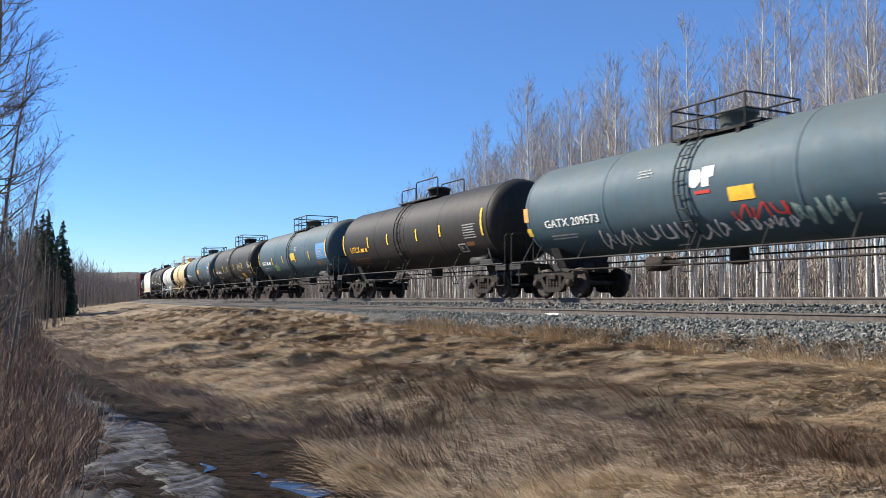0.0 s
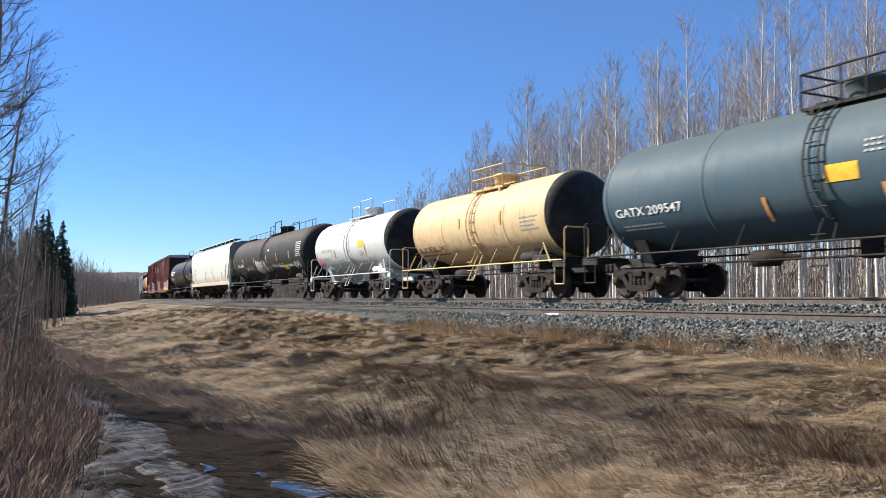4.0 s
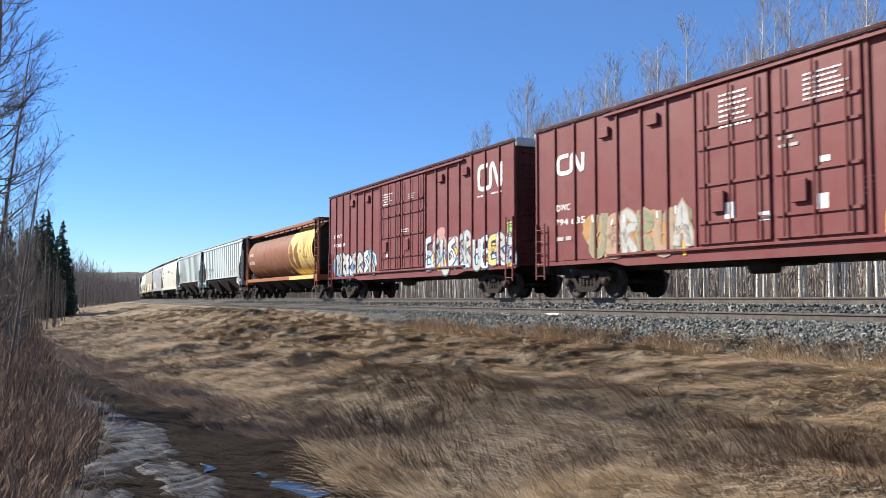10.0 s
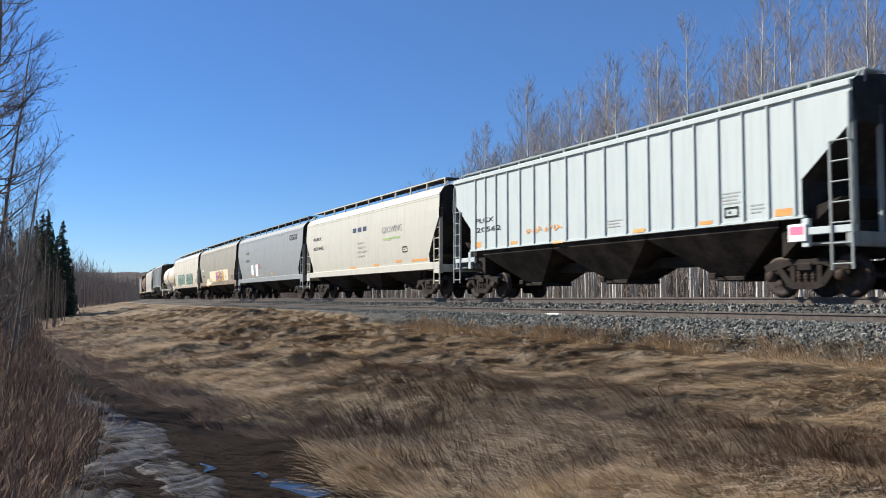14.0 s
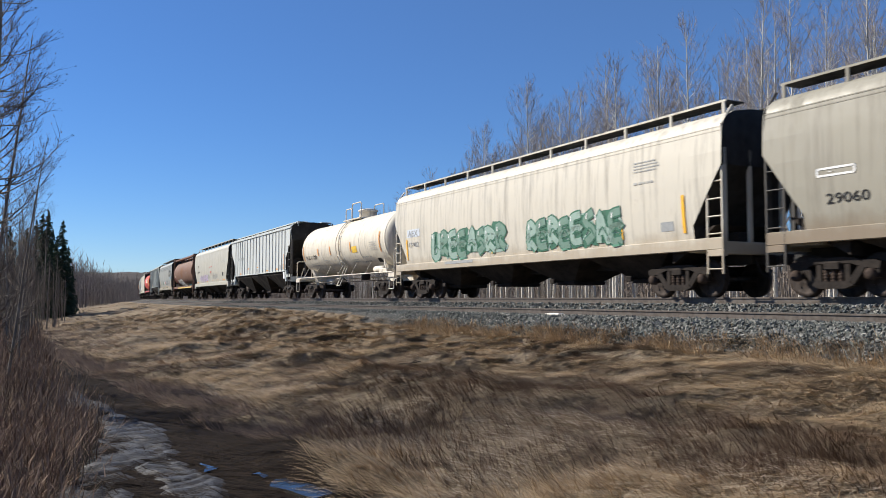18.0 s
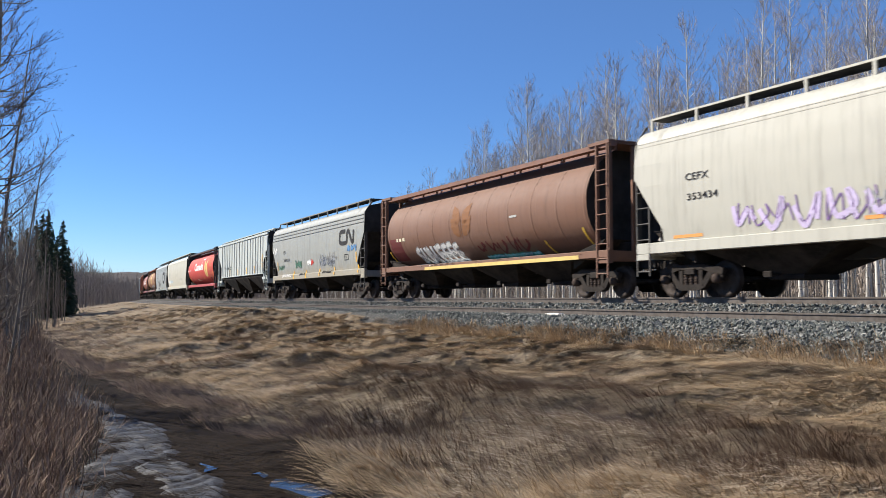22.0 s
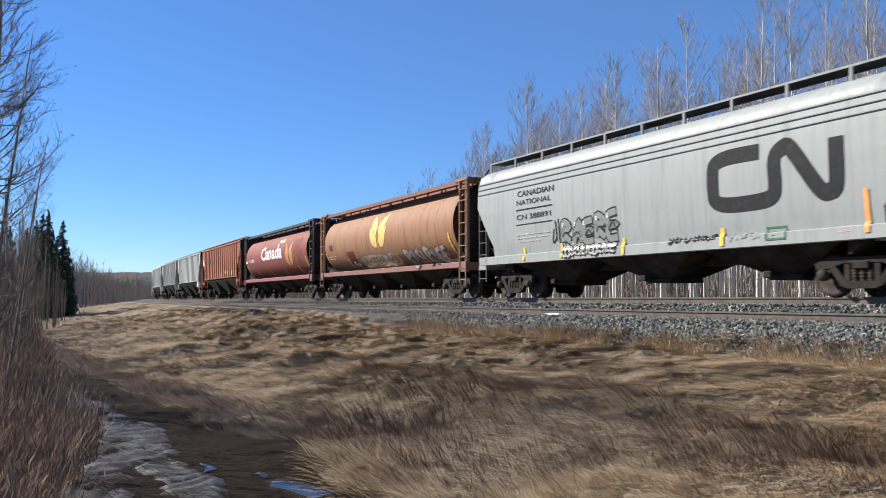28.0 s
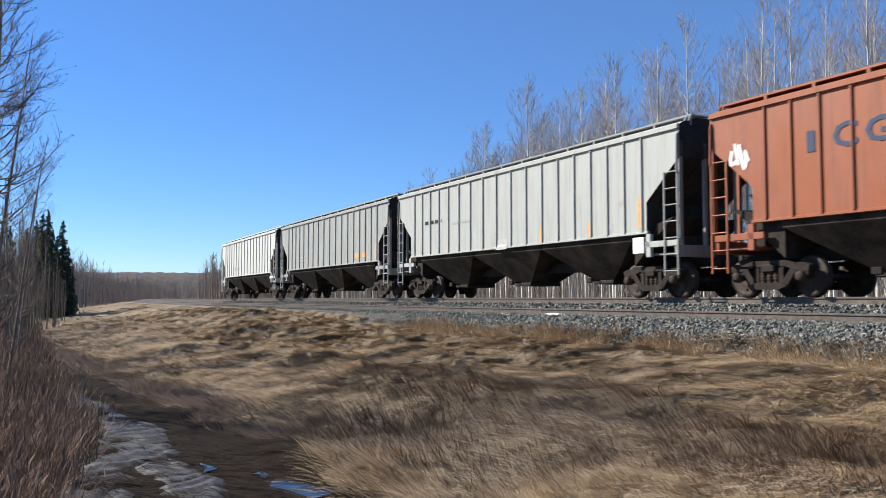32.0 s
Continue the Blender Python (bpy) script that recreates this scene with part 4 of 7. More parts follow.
def add_truck(car, x):
    truck = part("truck", bolster_mesh, None, car)
    truck.location = (x, 0, 0)
    for sy in (-1, 1):
        part("side_frame", frame_mesh, None, truck).location = (0, sy * 1.04, 0)
        for dx in (-0.18, 0.0, 0.18):
            part("spring", spring_mesh, None, truck).location = (dx, sy * 1.04, 0)
    for sx in (-1, 1):
        w = part("wheelset", wheelset_mesh, None, truck)
        w.location = (sx * AXLE_X, 0, WHEEL_R)
        wheelsets[sx].append(w)
        part("bearing_cap", cap_mesh, None, truck).matrix_basis = pose(sx * AXLE_X, -1.12, WHEEL_R, 0, 0, 180)


def running_gear(car, length, centres):
    for sgn in (-1, 1):
        add_truck(car, sgn * centres / 2)
        c = part("coupler", coupler_mesh, None, car)
        c.matrix_basis = pose(sgn * (length / 2 - 0.03), 0, 0, 0, 0, 0 if sgn > 0 else 180)


def ladder(x0, x1, y, z0, z1, step=0.36, r=0.016):
    sh = Shape()
    sh.box(x0 - 0.022, x0 + 0.022, y - 0.02, y + 0.02, z0, z1).box(x1 - 0.022, x1 + 0.022, y - 0.02, y + 0.02, z0, z1)
    z = z0 + 0.12
    while z < z1:
        sh.tube((x0, y, z), (x1, y, z), r, 5)
        z += step
    return sh


# ---- markings that lie on the cars' sides ----
def split_tris(tris, limit):
    out = []
    todo = list(tris)
    while todo:
        t = todo.pop()
        e = [abs(t[i][1] - t[(i + 1) % 3][1]) for i in range(3)]
        k = max(range(3), key=lambda i: e[i])
        if e[k] > limit:
            a, b, c = t[k], t[(k + 1) % 3], t[(k + 2) % 3]
            m = ((a[0] + b[0]) / 2, (a[1] + b[1]) / 2)
            todo += [(a, m, c), (m, b, c)]
        else:
            out.append(t)
    return out


def on_side(name, tris, surf, colour, parent, layer=0, label="", limit=0.14):
    """Thin paint: triangles in x and z, laid on the side facing the trail."""
    sh = Shape()
    off = 0.006 + 0.0035 * layer
    known = {}
    for t in split_tris(tris, limit):
        if (t[1][0] - t[0][0]) * (t[2][1] - t[0][1]) - (t[2][0] - t[0][0]) * (t[1][1] - t[0][1]) < 0:
            t = t[::-1]
        face = []
        for x, z in t:
            key = (round(x, 4), round(z, 4))
            if key not in known:
                known[key] = len(sh.v)
                sh.v.append((x, surf(z) - off, z))
            face.append(known[key])
        if len(set(face)) == 3:
            sh.f.append(tuple(face))
            sh.smooth.append(False)
    return part(name, sh, mark(colour), parent, label)


def rect(x0, x1, z0, z1, lean=0.0):
    return [((x0, z0), (x1, z0), (x1 + lean, z1)), ((x0, z0), (x1 + lean, z1), (x0 + lean, z1))]


GLYPHS = {}


def text_tris(body, x, z, height, stretch=1.0, shear=0.0, bold=0.0):
    """Letters of the built-in font as triangles, their left foot at x, z."""
    if (body, shear, bold) not in GLYPHS:
        cu = bpy.data.curves.new("lettering", "FONT")
        cu.body, cu.size, cu.shear, cu.resolution_u, cu.offset = body, 1.0, shear, 2, bold
        ob = bpy.data.objects.new("lettering", cu)
        me = ob.to_mesh()
        me.calc_loop_triangles()
        pts = [(p.co.x, p.co.y) for p in me.vertices]
        GLYPHS[(body, shear, bold)] = [tuple(pts[i] for i in t.vertices) for t in me.loop_triangles]
        ob.to_mesh_clear()
        bpy.data.objects.remove(ob)
        bpy.data.curves.remove(cu)
    k = height / 0.69
    return [tuple((x + px * k * stretch, z + pz * k) for px, pz in t) for t in GLYPHS[(body, shear, bold)]]


def bars(x, z, width, rows, size, seed=0):
    """Small print that cannot be read: short bars."""
    r = random.Random(seed)
    out = []
    for i in range(rows):
        u, w = x, width * r.uniform(0.7, 1.0)
        while u < x + w:
            d = r.uniform(0.5, 1.5) * size * 1.6
            out += rect(u, min(u + d, x + w), z - i * size * 1.9 + 0.12 * size, z - i * size * 1.9 + 0.9 * size)
            u += d + size * 0.8
    return out


def ribbon(pts, width):
    """A brush stroke along points."""
    left, right = [], []
    for k, (x, z) in enumerate(pts):
        a, b = pts[max(0, k - 1)], pts[min(len(pts) - 1, k + 1)]
        dx, dz = b[0] - a[0], b[1] - a[1]
        d = math.hypot(dx, dz) or 1
        left.append((x - dz / d * width / 2, z + dx / d * width / 2))
        right.append((x + dz / d * width / 2, z - dx / d * width / 2))
    out = []
    for k in range(len(pts) - 1):
        out += [(left[k], right[k], right[k + 1]), (left[k], right[k + 1], left[k + 1])]
    return out


def curve(pts, n=6):
    """Smooth points through the given ones."""
    q = [pts[0], *pts, pts[-1]]
    out = []
    for i in range(1, len(q) - 2):
        for k in range(n):
            t = k / n
            out.append(tuple(0.5 * (2 * q[i][c] + (q[i + 1][c] - q[i - 1][c]) * t + (2 * q[i - 1][c] - 5 * q[i][c] + 4 * q[i + 1][c] - q[i + 2][c]) * t * t
                                    + (3 * q[i][c] - q[i - 1][c] - 3 * q[i + 1][c] + q[i + 2][c]) * t ** 3) for c in (0, 1)))
    return out + [pts[-1]]


def blob(cx, cz, w, h, r, n=18, rough=0.22):
    ph = [r.uniform(0, 6.28) for _ in range(3)]
    pts = []
    for i in range(n):
        a = 2 * math.pi * i / n
        k = 1 + rough * (math.sin(2 * a + ph[0]) * 0.5 + math.sin(3 * a + ph[1]) * 0.35 + math.sin(5 * a + ph[2]) * 0.25)
        c, s = math.cos(a), math.sin(a)
        pts.append((cx + w / 2 * k * math.copysign(abs(c) ** 0.75, c), cz + h / 2 * k * math.copysign(abs(s) ** 0.75, s)))
    return [((cx, cz), pts[i], pts[(i + 1) % n]) for i in range(n)]


def bubble_tag(parent, surf, x0, x1, z0, z1, fills, line, seed, letters=None, under=None, lift=0):
    """Sprayed letters side by side: a cloud behind, thick outlines, fills, cuts and shines."""
    r = random.Random(seed)
    n = max(letters or 0, round((x1 - x0) / (z1 - z0) * 1.5), 3)
    w, h, zc = (x1 - x0) / n, z1 - z0, (z0 + z1) / 2
    if under:
        cloud = []
        for i in range(n):
            cloud += blob(x0 + (i + 0.5) * w, zc + r.uniform(-0.06, 0.06) * h, w * 1.7, h * r.uniform(0.95, 1.15), r, 14, 0.3)
        on_side("graffiti_cloud", cloud, surf, under, parent, 1 + lift)
    for i in range(n):
        cx, hh = x0 + (i + 0.5) * w, h * r.uniform(0.80, 1.0)
        cz = zc + r.uniform(-0.06, 0.06) * h
        kind, lean = r.randrange(5), r.uniform(-0.22, 0.22) * w
        l, m, q = cx - 0.34 * w, cx, cx + 0.34 * w
        t, b = cz + 0.44 * hh, cz - 0.44 * hh
        stroke = {0: [(l, b), (l + lean, t), (q, cz + 0.2 * hh), (l, cz), (q, b)],
                  1: [(q, t), (l, t * 0.9 + b * 0.1), (l, cz), (q, cz), (l, cz - 0.05 * hh), (l, b), (q, b)],
                  2: [(l, b), (m + lean, t), (q, b), (q, cz - 0.1 * hh), (l, cz - 0.12 * hh)],
                  3: [(q, t), (l, cz + 0.2 * hh), (q, cz - 0.15 * hh), (l, b)],
                  4: [(l, t), (l + lean, b), (q + lean, b), (q, t)]}[kind]
        pts = curve(stroke, 4)
        outer, inner = ribbon(pts, w * 0.46 + 0.03), ribbon(pts, w * 0.34)
        cut = ribbon(curve([(l, cz - 0.2 * hh), (m, cz + r.uniform(-0.1, 0.1) * hh), (q, cz - 0.25 * hh)], 4), 0.03 + 0.02 * h)
        shine = ribbon([(l + lean * 0.6, cz + 0.25 * hh), (l + lean, cz + 0.42 * hh)], 0.03 * h + 0.015)
        on_side("graffiti_outline", outer, surf, line, parent, 2 + lift)
        on_side("graffiti_letter", inner, surf, fills[i % len(fills)], parent, 3 + lift)
        on_side("graffiti_line", cut, surf, line, parent, 4 + lift)
        on_side("graffiti_shine", shine, surf, "white", parent, 5 + lift)


def spray(parent, surf, x0, x1, z0, z1, colours, seed, layer=1):
    """Soft-edged clouds of paint that overlap, one for each colour and place."""
    r = random.Random(seed)
    n = max(4, round((x1 - x0) / (z1 - z0) * 1.7))
    for k, colour in enumerate(colours):
        cloud = []
        for i in range(n):
            if k and r.random() < 0.35:
                continue
            w, h = (x1 - x0) / n * r.uniform(0.8, 2.0), (z1 - z0) * r.uniform(0.35, 0.8)
            cx = min(x1 - w * 0.6, max(x0 + w * 0.6, x0 + (i + r.random()) * (x1 - x0) / n))
            cz = min(z1 - h * 0.55, max(z0 + h * 0.55, r.uniform(z0, z1)))
            cloud.append(blob(cx, cz, w, h, r, 14, 0.3))
        for i, c in enumerate(cloud):
            on_side("graffiti_cloud", c, surf, colour, parent, layer + 0.35 * k + 0.02 * i)


def scrawl(parent, surf, x0, x1, z0, z1, colour, seed, width=0.06, letters=None):
    """A quick one-line tag in thin loops."""
    r = random.Random(seed)
    n = letters or max(3, round((x1 - x0) / (z1 - z0) * 1.6))
    w, h = (x1 - x0) / n, z1 - z0
    for i in range(n):
        a = x0 + i * w
        pts = [(a + r.uniform(0, 0.4) * w, z0 + r.uniform(0.6, 1.0) * h), (a + r.uniform(0.1, 0.5) * w, z0 + r.uniform(0, 0.3) * h),
               (a + r.uniform(0.5, 0.9) * w, z0 + r.uniform(0.3, 0.7) * h), (a + r.uniform(0.4, 0.9) * w, z0 + r.uniform(0.6, 1.0) * h), (a + r.uniform(0.6, 1.05) * w, z0 + r.uniform(0.0, 0.4) * h)]
        on_side("graffiti_letter", ribbon(curve(pts, 5), width), surf, colour, parent, 2)


# ---- tank cars ----
def tank_car(label, length, colour, rough=0.58, radius=1.5, zc=2.78, platform="cage", deck=None, trim=None, grime=0.5, rust=0.0, fade=0.25, tl=None, lad_x=0.05, plat=(-0.65, 1.95), dome_x=0.35, centres=None, ladder_width=0.38, head_paint=None, top=None):
    car = tagged(new("tank_car"), label, "tank car", "cars of the freight train")
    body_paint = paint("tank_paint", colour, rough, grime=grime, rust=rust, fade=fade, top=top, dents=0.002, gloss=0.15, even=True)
    deck_paint = BLACK if deck is None else paint("deck_paint", deck, 0.5, grime=0.6)
    trim_paint = deck_paint if trim is None else paint("rail_paint", trim, 0.5, grime=0.4)
    h = (tl or length - 1.9) / 2
    head = radius * 0.46
    cap = [(-h + head - head * math.sin(a), max(0.001, radius * math.cos(a) ** 0.9 if a < 1.57 else 0.001)) for a in [math.pi / 2 * k / 8 for k in range(8, -1, -1)]]
    tank = part("tank", Shape().lathe([cap[-1], (h - head, radius)], 48, 0, zc), body_paint, car)
    for sgn in (-1, 1):
        rings = [(x * (1 if sgn < 0 else -1), r) for x, r in cap]
        part("tank_head", Shape().lathe(rings if sgn < 0 else rings[::-1], 48, 0, zc), head_paint or body_paint, tank)
    for x in (-h + head, -h * 0.42, 0.05, h * 0.42, h - head):
        part("weld_band", Shape().lathe([(x - 0.05, radius), (x - 0.045, radius + 0.007), (x + 0.045, radius + 0.007), (x + 0.05, radius)], 48, 0, zc), body_paint, tank)
    centres = centres or length - 5.0
    for sgn in (-1, 1):
        sx = sgn * centres / 2
        part("saddle", Shape().slab([(-1.05, zc - radius + 0.28), (-0.75, 0.95), (0.75, 0.95), (1.05, zc - radius + 0.28), (0.7, zc - radius + 0.14), (0, zc - radius + 0.02), (-0.7, zc - radius + 0.14)], sx - 0.22, sx + 0.22), deck_paint, car)
        a, b = sorted((sgn * (length / 2 - 0.42), sgn * (h - 2.6)))
        part("stub_sill", Shape().box(a, b, -0.28, 0.28, 0.78, 1.12, 0.02), deck_paint, car)
        a, b = sorted((sgn * (length / 2 - 0.42), sgn * (h - 0.15)))
        part("end_deck", Shape().box(a, b, -1.42, 1.42, 1.06, 1.14, 0.01).box(a, b, -1.42, -1.36, 0.94, 1.06).box(a, b, 1.36, 1.42, 0.94, 1.06), deck_paint, car)
        e = sgn * (length / 2 - 0.50)
        for sy in (-1, 1):
            part("end_handrail", Shape().path([(e, sy * 1.38, 1.12), (e, sy * 1.38, 2.08), (e, sy * 1.30, 2.16), (e, sy * 0.55, 2.16), (e, sy * 0.5, 2.08), (e, sy * 0.5, 1.12)], 0.028, 6), trim_paint, car)
            part("sill_step", Shape().path([(e, sy * 1.40, 1.1), (e - sgn * 0.02, sy * 1.40, 0.42), (e - sgn * 0.5, sy * 1.40, 0.42), (e - sgn * 0.5, sy * 1.40, 1.08)], 0.022, 5), trim_paint, car)
            part("handrail_post", Shape().tube((sgn * (h - 0.25), sy * 1.42, 1.1), (sgn * (h - 0.75), sy * 1.34, 1.75), 0.03, 6), trim_paint, car)
    part("brake_rig", Shape().box(h - 1.35, h - 0.35, -1.38, -1.05, 1.14, 1.36, 0.03).lathe([(h - 2.1, 0.02), (h - 2.1, 0.15), (h - 1.2, 0.15), (h - 1.1, 0.05)], 12, -1.2, 1.34), deck_paint, car)
    for sy in (-1, 1):
        pipe = Shape().tube((-length / 2 + 0.6, sy * 1.42, 1.16), (length / 2 - 0.6, sy * 1.42, 1.16), 0.028, 6)
        for k in range(7):
            x = -h + 1 + k * (2 * h - 2) / 6
            pipe.tube((x, sy * 1.42, 1.16), (x, sy * 1.12, zc - radius * 0.72), 0.018, 5)
        part("side_handrail", pipe, trim_paint, car)
    part("outlet_valve", Shape().box(0.1, 0.5, -0.18, 0.18, zc - radius - 0.45, zc - radius + 0.05, 0.04), IRON, car)
    part("brake_cylinder", Shape().lathe([(-2.4, 0.01), (-2.4, 0.2), (-1.7, 0.2), (-1.6, 0.1), (-1.1, 0.04)], 12, -0.55, 0.92), IRON, car)
    part("brake_pipe", Shape().path([(-h + 2.2, -0.9, 0.86), (0, -0.95, 0.84), (h - 2.2, -0.9, 0.86)], 0.03, 6), IRON, car)
    top = zc + radius
    a, b = plat
    if platform == "cage":
        py, pz = 0.95, top - 0.14
        part("walkway", Shape().box(a, b, -py, -0.45, pz - 0.07, pz).box(a, b, 0.45, py, pz - 0.07, pz).box(a, dome_x - 0.52, -0.45, 0.45, pz + 0.12, pz + 0.18).box(dome_x + 0.52, b, -0.45, 0.45, pz + 0.12, pz + 0.18)
             .box(a + 0.2, a + 0.3, -py, py, pz - 0.2, pz - 0.07).box(b - 0.3, b - 0.2, -py, py, pz - 0.2, pz - 0.07), trim_paint, car)
        for zz in (pz + 0.38, pz + 0.76):
            part("guard_rail", Shape().path([(a, -py, zz), (b, -py, zz), (b, py, zz), (a, py, zz), (a, -py, zz)], 0.026, 6), trim_paint, car)
        for x in (a, (a + b) / 2 - 0.3, (a + b) / 2 + 0.3, b):
            for sy in (-1, 1):
                part("rail_post", Shape().tube((x, sy * py, pz - 0.05), (x, sy * py, pz + 0.76), 0.026, 6), trim_paint, car)
    else:
        pz = top - 0.06
        m = a + (b - a) * 0.42
        for x0, x1, zz in ((a, m - 0.06, 0.60), (m, b, 0.82)):
            for sy in (-1, 1):
                part("guard_rail", Shape().path([(x0, sy * 0.62, pz - 0.12), (x0, sy * 0.62, pz + zz - 0.08), (x0 + 0.08, sy * 0.62, pz + zz), (x1 - 0.08, sy * 0.62, pz + zz), (x1, sy * 0.62, pz + zz - 0.08), (x1, sy * 0.62, pz - 0.12)], 0.028, 6), trim_paint, car)
        part("walkway", Shape().box(a - 0.1, b + 0.1, -0.75, 0.75, pz - 0.02, pz + 0.03), trim_paint, car)
    part("dome", Shape().loft([[(dome_x + r * math.cos(t), r * math.sin(t), z) for t in (k * 0.393 for k in range(16))] for r, z in ((0.46, top - 0.08), (0.46, top + 0.32), (0.51, top + 0.33), (0.51, top + 0.40), (0.40, top + 0.46), (0.05, top + 0.49))]), trim_paint if platform != "cage" else body_paint, car)
    la, lb = lad_x - ladder_width / 2, lad_x + ladder_width / 2
    rr = radius + 0.09
    for sy in (-1, 1):
        lad = Shape()
        for x in (la, lb):
            lad.path([(x, sy * rr * math.cos(t), zc + rr * math.sin(t)) for t in [1.05 - k * 0.24 for k in range(9)]] + [(x, sy * 1.40, 0.62)], 0.024, 5)
        for k in range(9):
            t = 0.95 - k * 0.22
            lad.tube((la, sy * rr * math.cos(t), zc + rr * math.sin(t)), (lb, sy * rr * math.cos(t), zc + rr * math.sin(t)), 0.016, 5)
        for z in (0.65, 1.0, 1.3):
            lad.tube((la, sy * 1.41, z), (lb, sy * 1.41, z), 0.016, 5)
        part("ladder", lad, trim_paint, car)
    running_gear(car, length, centres)
    surf = lambda z: -math.sqrt(max(0.01, radius * radius - (z - zc) ** 2)) - 0.004
    return car, tank, surf


def stripe(b, side, x0, x1, z0, z1, colour):
    on_side("reflector", rect(x0, x1, z0, z1), side, colour, b, 4)


def panel(b, side, x0, x1, z0, z1, colour, split=False):
    if split:
        w = (x1 - x0) * 0.46
        r = random.Random(4)
        on_side("emblem", blob(x0 + w / 2, (z0 + z1) / 2, w, z1 - z0, r) + rect(x1 - w, x1, z0 + (z1 - z0) * 0.45, z1) + rect(x1 - w, x1 - w * 0.4, z0, z1), side, colour, b, 1)
    else:
        on_side("painted_panel", rect(x0, x1, z0, z1), side, colour, b, 0)


def placard(b, x0, x1, z0, z1, badge):
    """A thin card holder hung below the side sill."""
    part("placard", Shape().box(x0, x1, -1.50, -1.47, z0, z1, 0.008), mark("white"), b, "white card holder below the sill")
    if badge:
        part("placard_badge", Shape().box(x0 + 0.06, x1 - 0.06, -1.506, -1.501, z0 + 0.4 * (z1 - z0), z1 - 0.06), mark("pink"), b)


def frame_mark(b, side, x0, x1, z0, z1, colour):
    e = 0.045
    on_side("data_frame", rect(x0, x1, z0, z0 + e) + rect(x0, x1, z1 - e, z1) + rect(x0, x0 + e, z0, z1) + rect(x1 - e, x1, z0, z1) + rect(x0 + 0.3 * (x1 - x0), x0 + 0.45 * (x1 - x0), z0 + 0.1, z1 - 0.1), side, colour, b, 1)


def letters(b, side, body, x0, x1, z0, z1, colour):
    """Words fitted into a box on the side."""
    tris = text_tris(body, 0, 0, 1.0, bold=0.022 if z1 - z0 > 0.3 else 0.008)
    lo = [min(p[i] for t in tris for p in t) for i in (0, 1)]
    hi = [max(p[i] for t in tris for p in t) for i in (0, 1)]
    z1 = max(z1, z0 + 0.17)
    k, m = (x1 - x0) / (hi[0] - lo[0]), (z1 - z0) / (hi[1] - lo[1])
    tris = [tuple((x0 + (p[0] - lo[0]) * k, z0 + (p[1] - lo[1]) * m) for p in t) for t in tris]
    if z1 - z0 < 0.3:
        tagged(on_side("lettering", tris, side, colour, b, 2), kind="stuff")
        return
    groups = []
    for t in tris:
        own = {(round(p[0], 4), round(p[1], 4)) for p in t}
        hits = [g for g in groups if g[0] & own]
        for g in hits:
            groups.remove(g)
        groups.append((set().union(own, *(g[0] for g in hits)), sum((g[1] for g in hits), []) + [t]))
    for _, piece in sorted(groups, key=lambda g: min(g[0])):
        on_side("letter", piece, side, colour, b, 2)


def small_print(b, side, x0, x1, z0, z1, rows, colour, seed):
    z1 = max(z1, z0 + 0.07 * rows)
    size = (z1 - z0) / (rows * 1.9 - 0.9)
    tagged(on_side("small_print", bars(x0, z1 - size, x1 - x0, rows, size, seed), side, colour, b, 2), kind="stuff")


def noodle(b, side, x0, x1, z0, z1, colour):
    """A bent ribbon emblem."""
    unit = [(0.42, 1.0), (0.16, 1.0), (0.04, 0.9), (0.02, 0.7), (0.02, 0.3), (0.04, 0.1), (0.16, 0.0), (0.42, 0.0), (0.52, 0.08), (0.54, 0.3), (0.54, 0.8), (0.60, 0.98), (0.67, 0.93), (0.86, 0.1), (0.93, 0.02), (0.98, 0.16), (0.985, 1.0)]
    w = (x1 - x0) * 0.092
    pts = [(x0 + w / 2 + u * (x1 - x0 - w), z0 + w / 2 + v * (z1 - z0 - w)) for u, v in unit]
    on_side("emblem", ribbon(curve(pts, 4), w), side, colour, b, 2)


def block_rings(b, side, x0, x1, z0, z1, colour):
    """Six squarish rings in a row."""
    w, e = (x1 - x0) / 6, 0.085
    tris = []
    for k in range(6):
        a, c = x0 + k * w + 0.03, x0 + (k + 1) * w - 0.03
        for q in ((a, a + e, z0, z1), (a + e, c, z1 - e, z1)):
            tris += rect(*q)
        if k != 3:
            tris += rect(c - e, c, z0 + (0.4 * (z1 - z0) if k in (0, 5) else 0), z1 - e)
        if k not in (0, 5):
            tris += rect(a + e, c, z0, z0 + e)
        else:
            tris += rect(a + e, c - e, z0 + 0.4 * (z1 - z0), z0 + 0.4 * (z1 - z0) + e)
    on_side("emblem", tris, side, colour, b, 2)


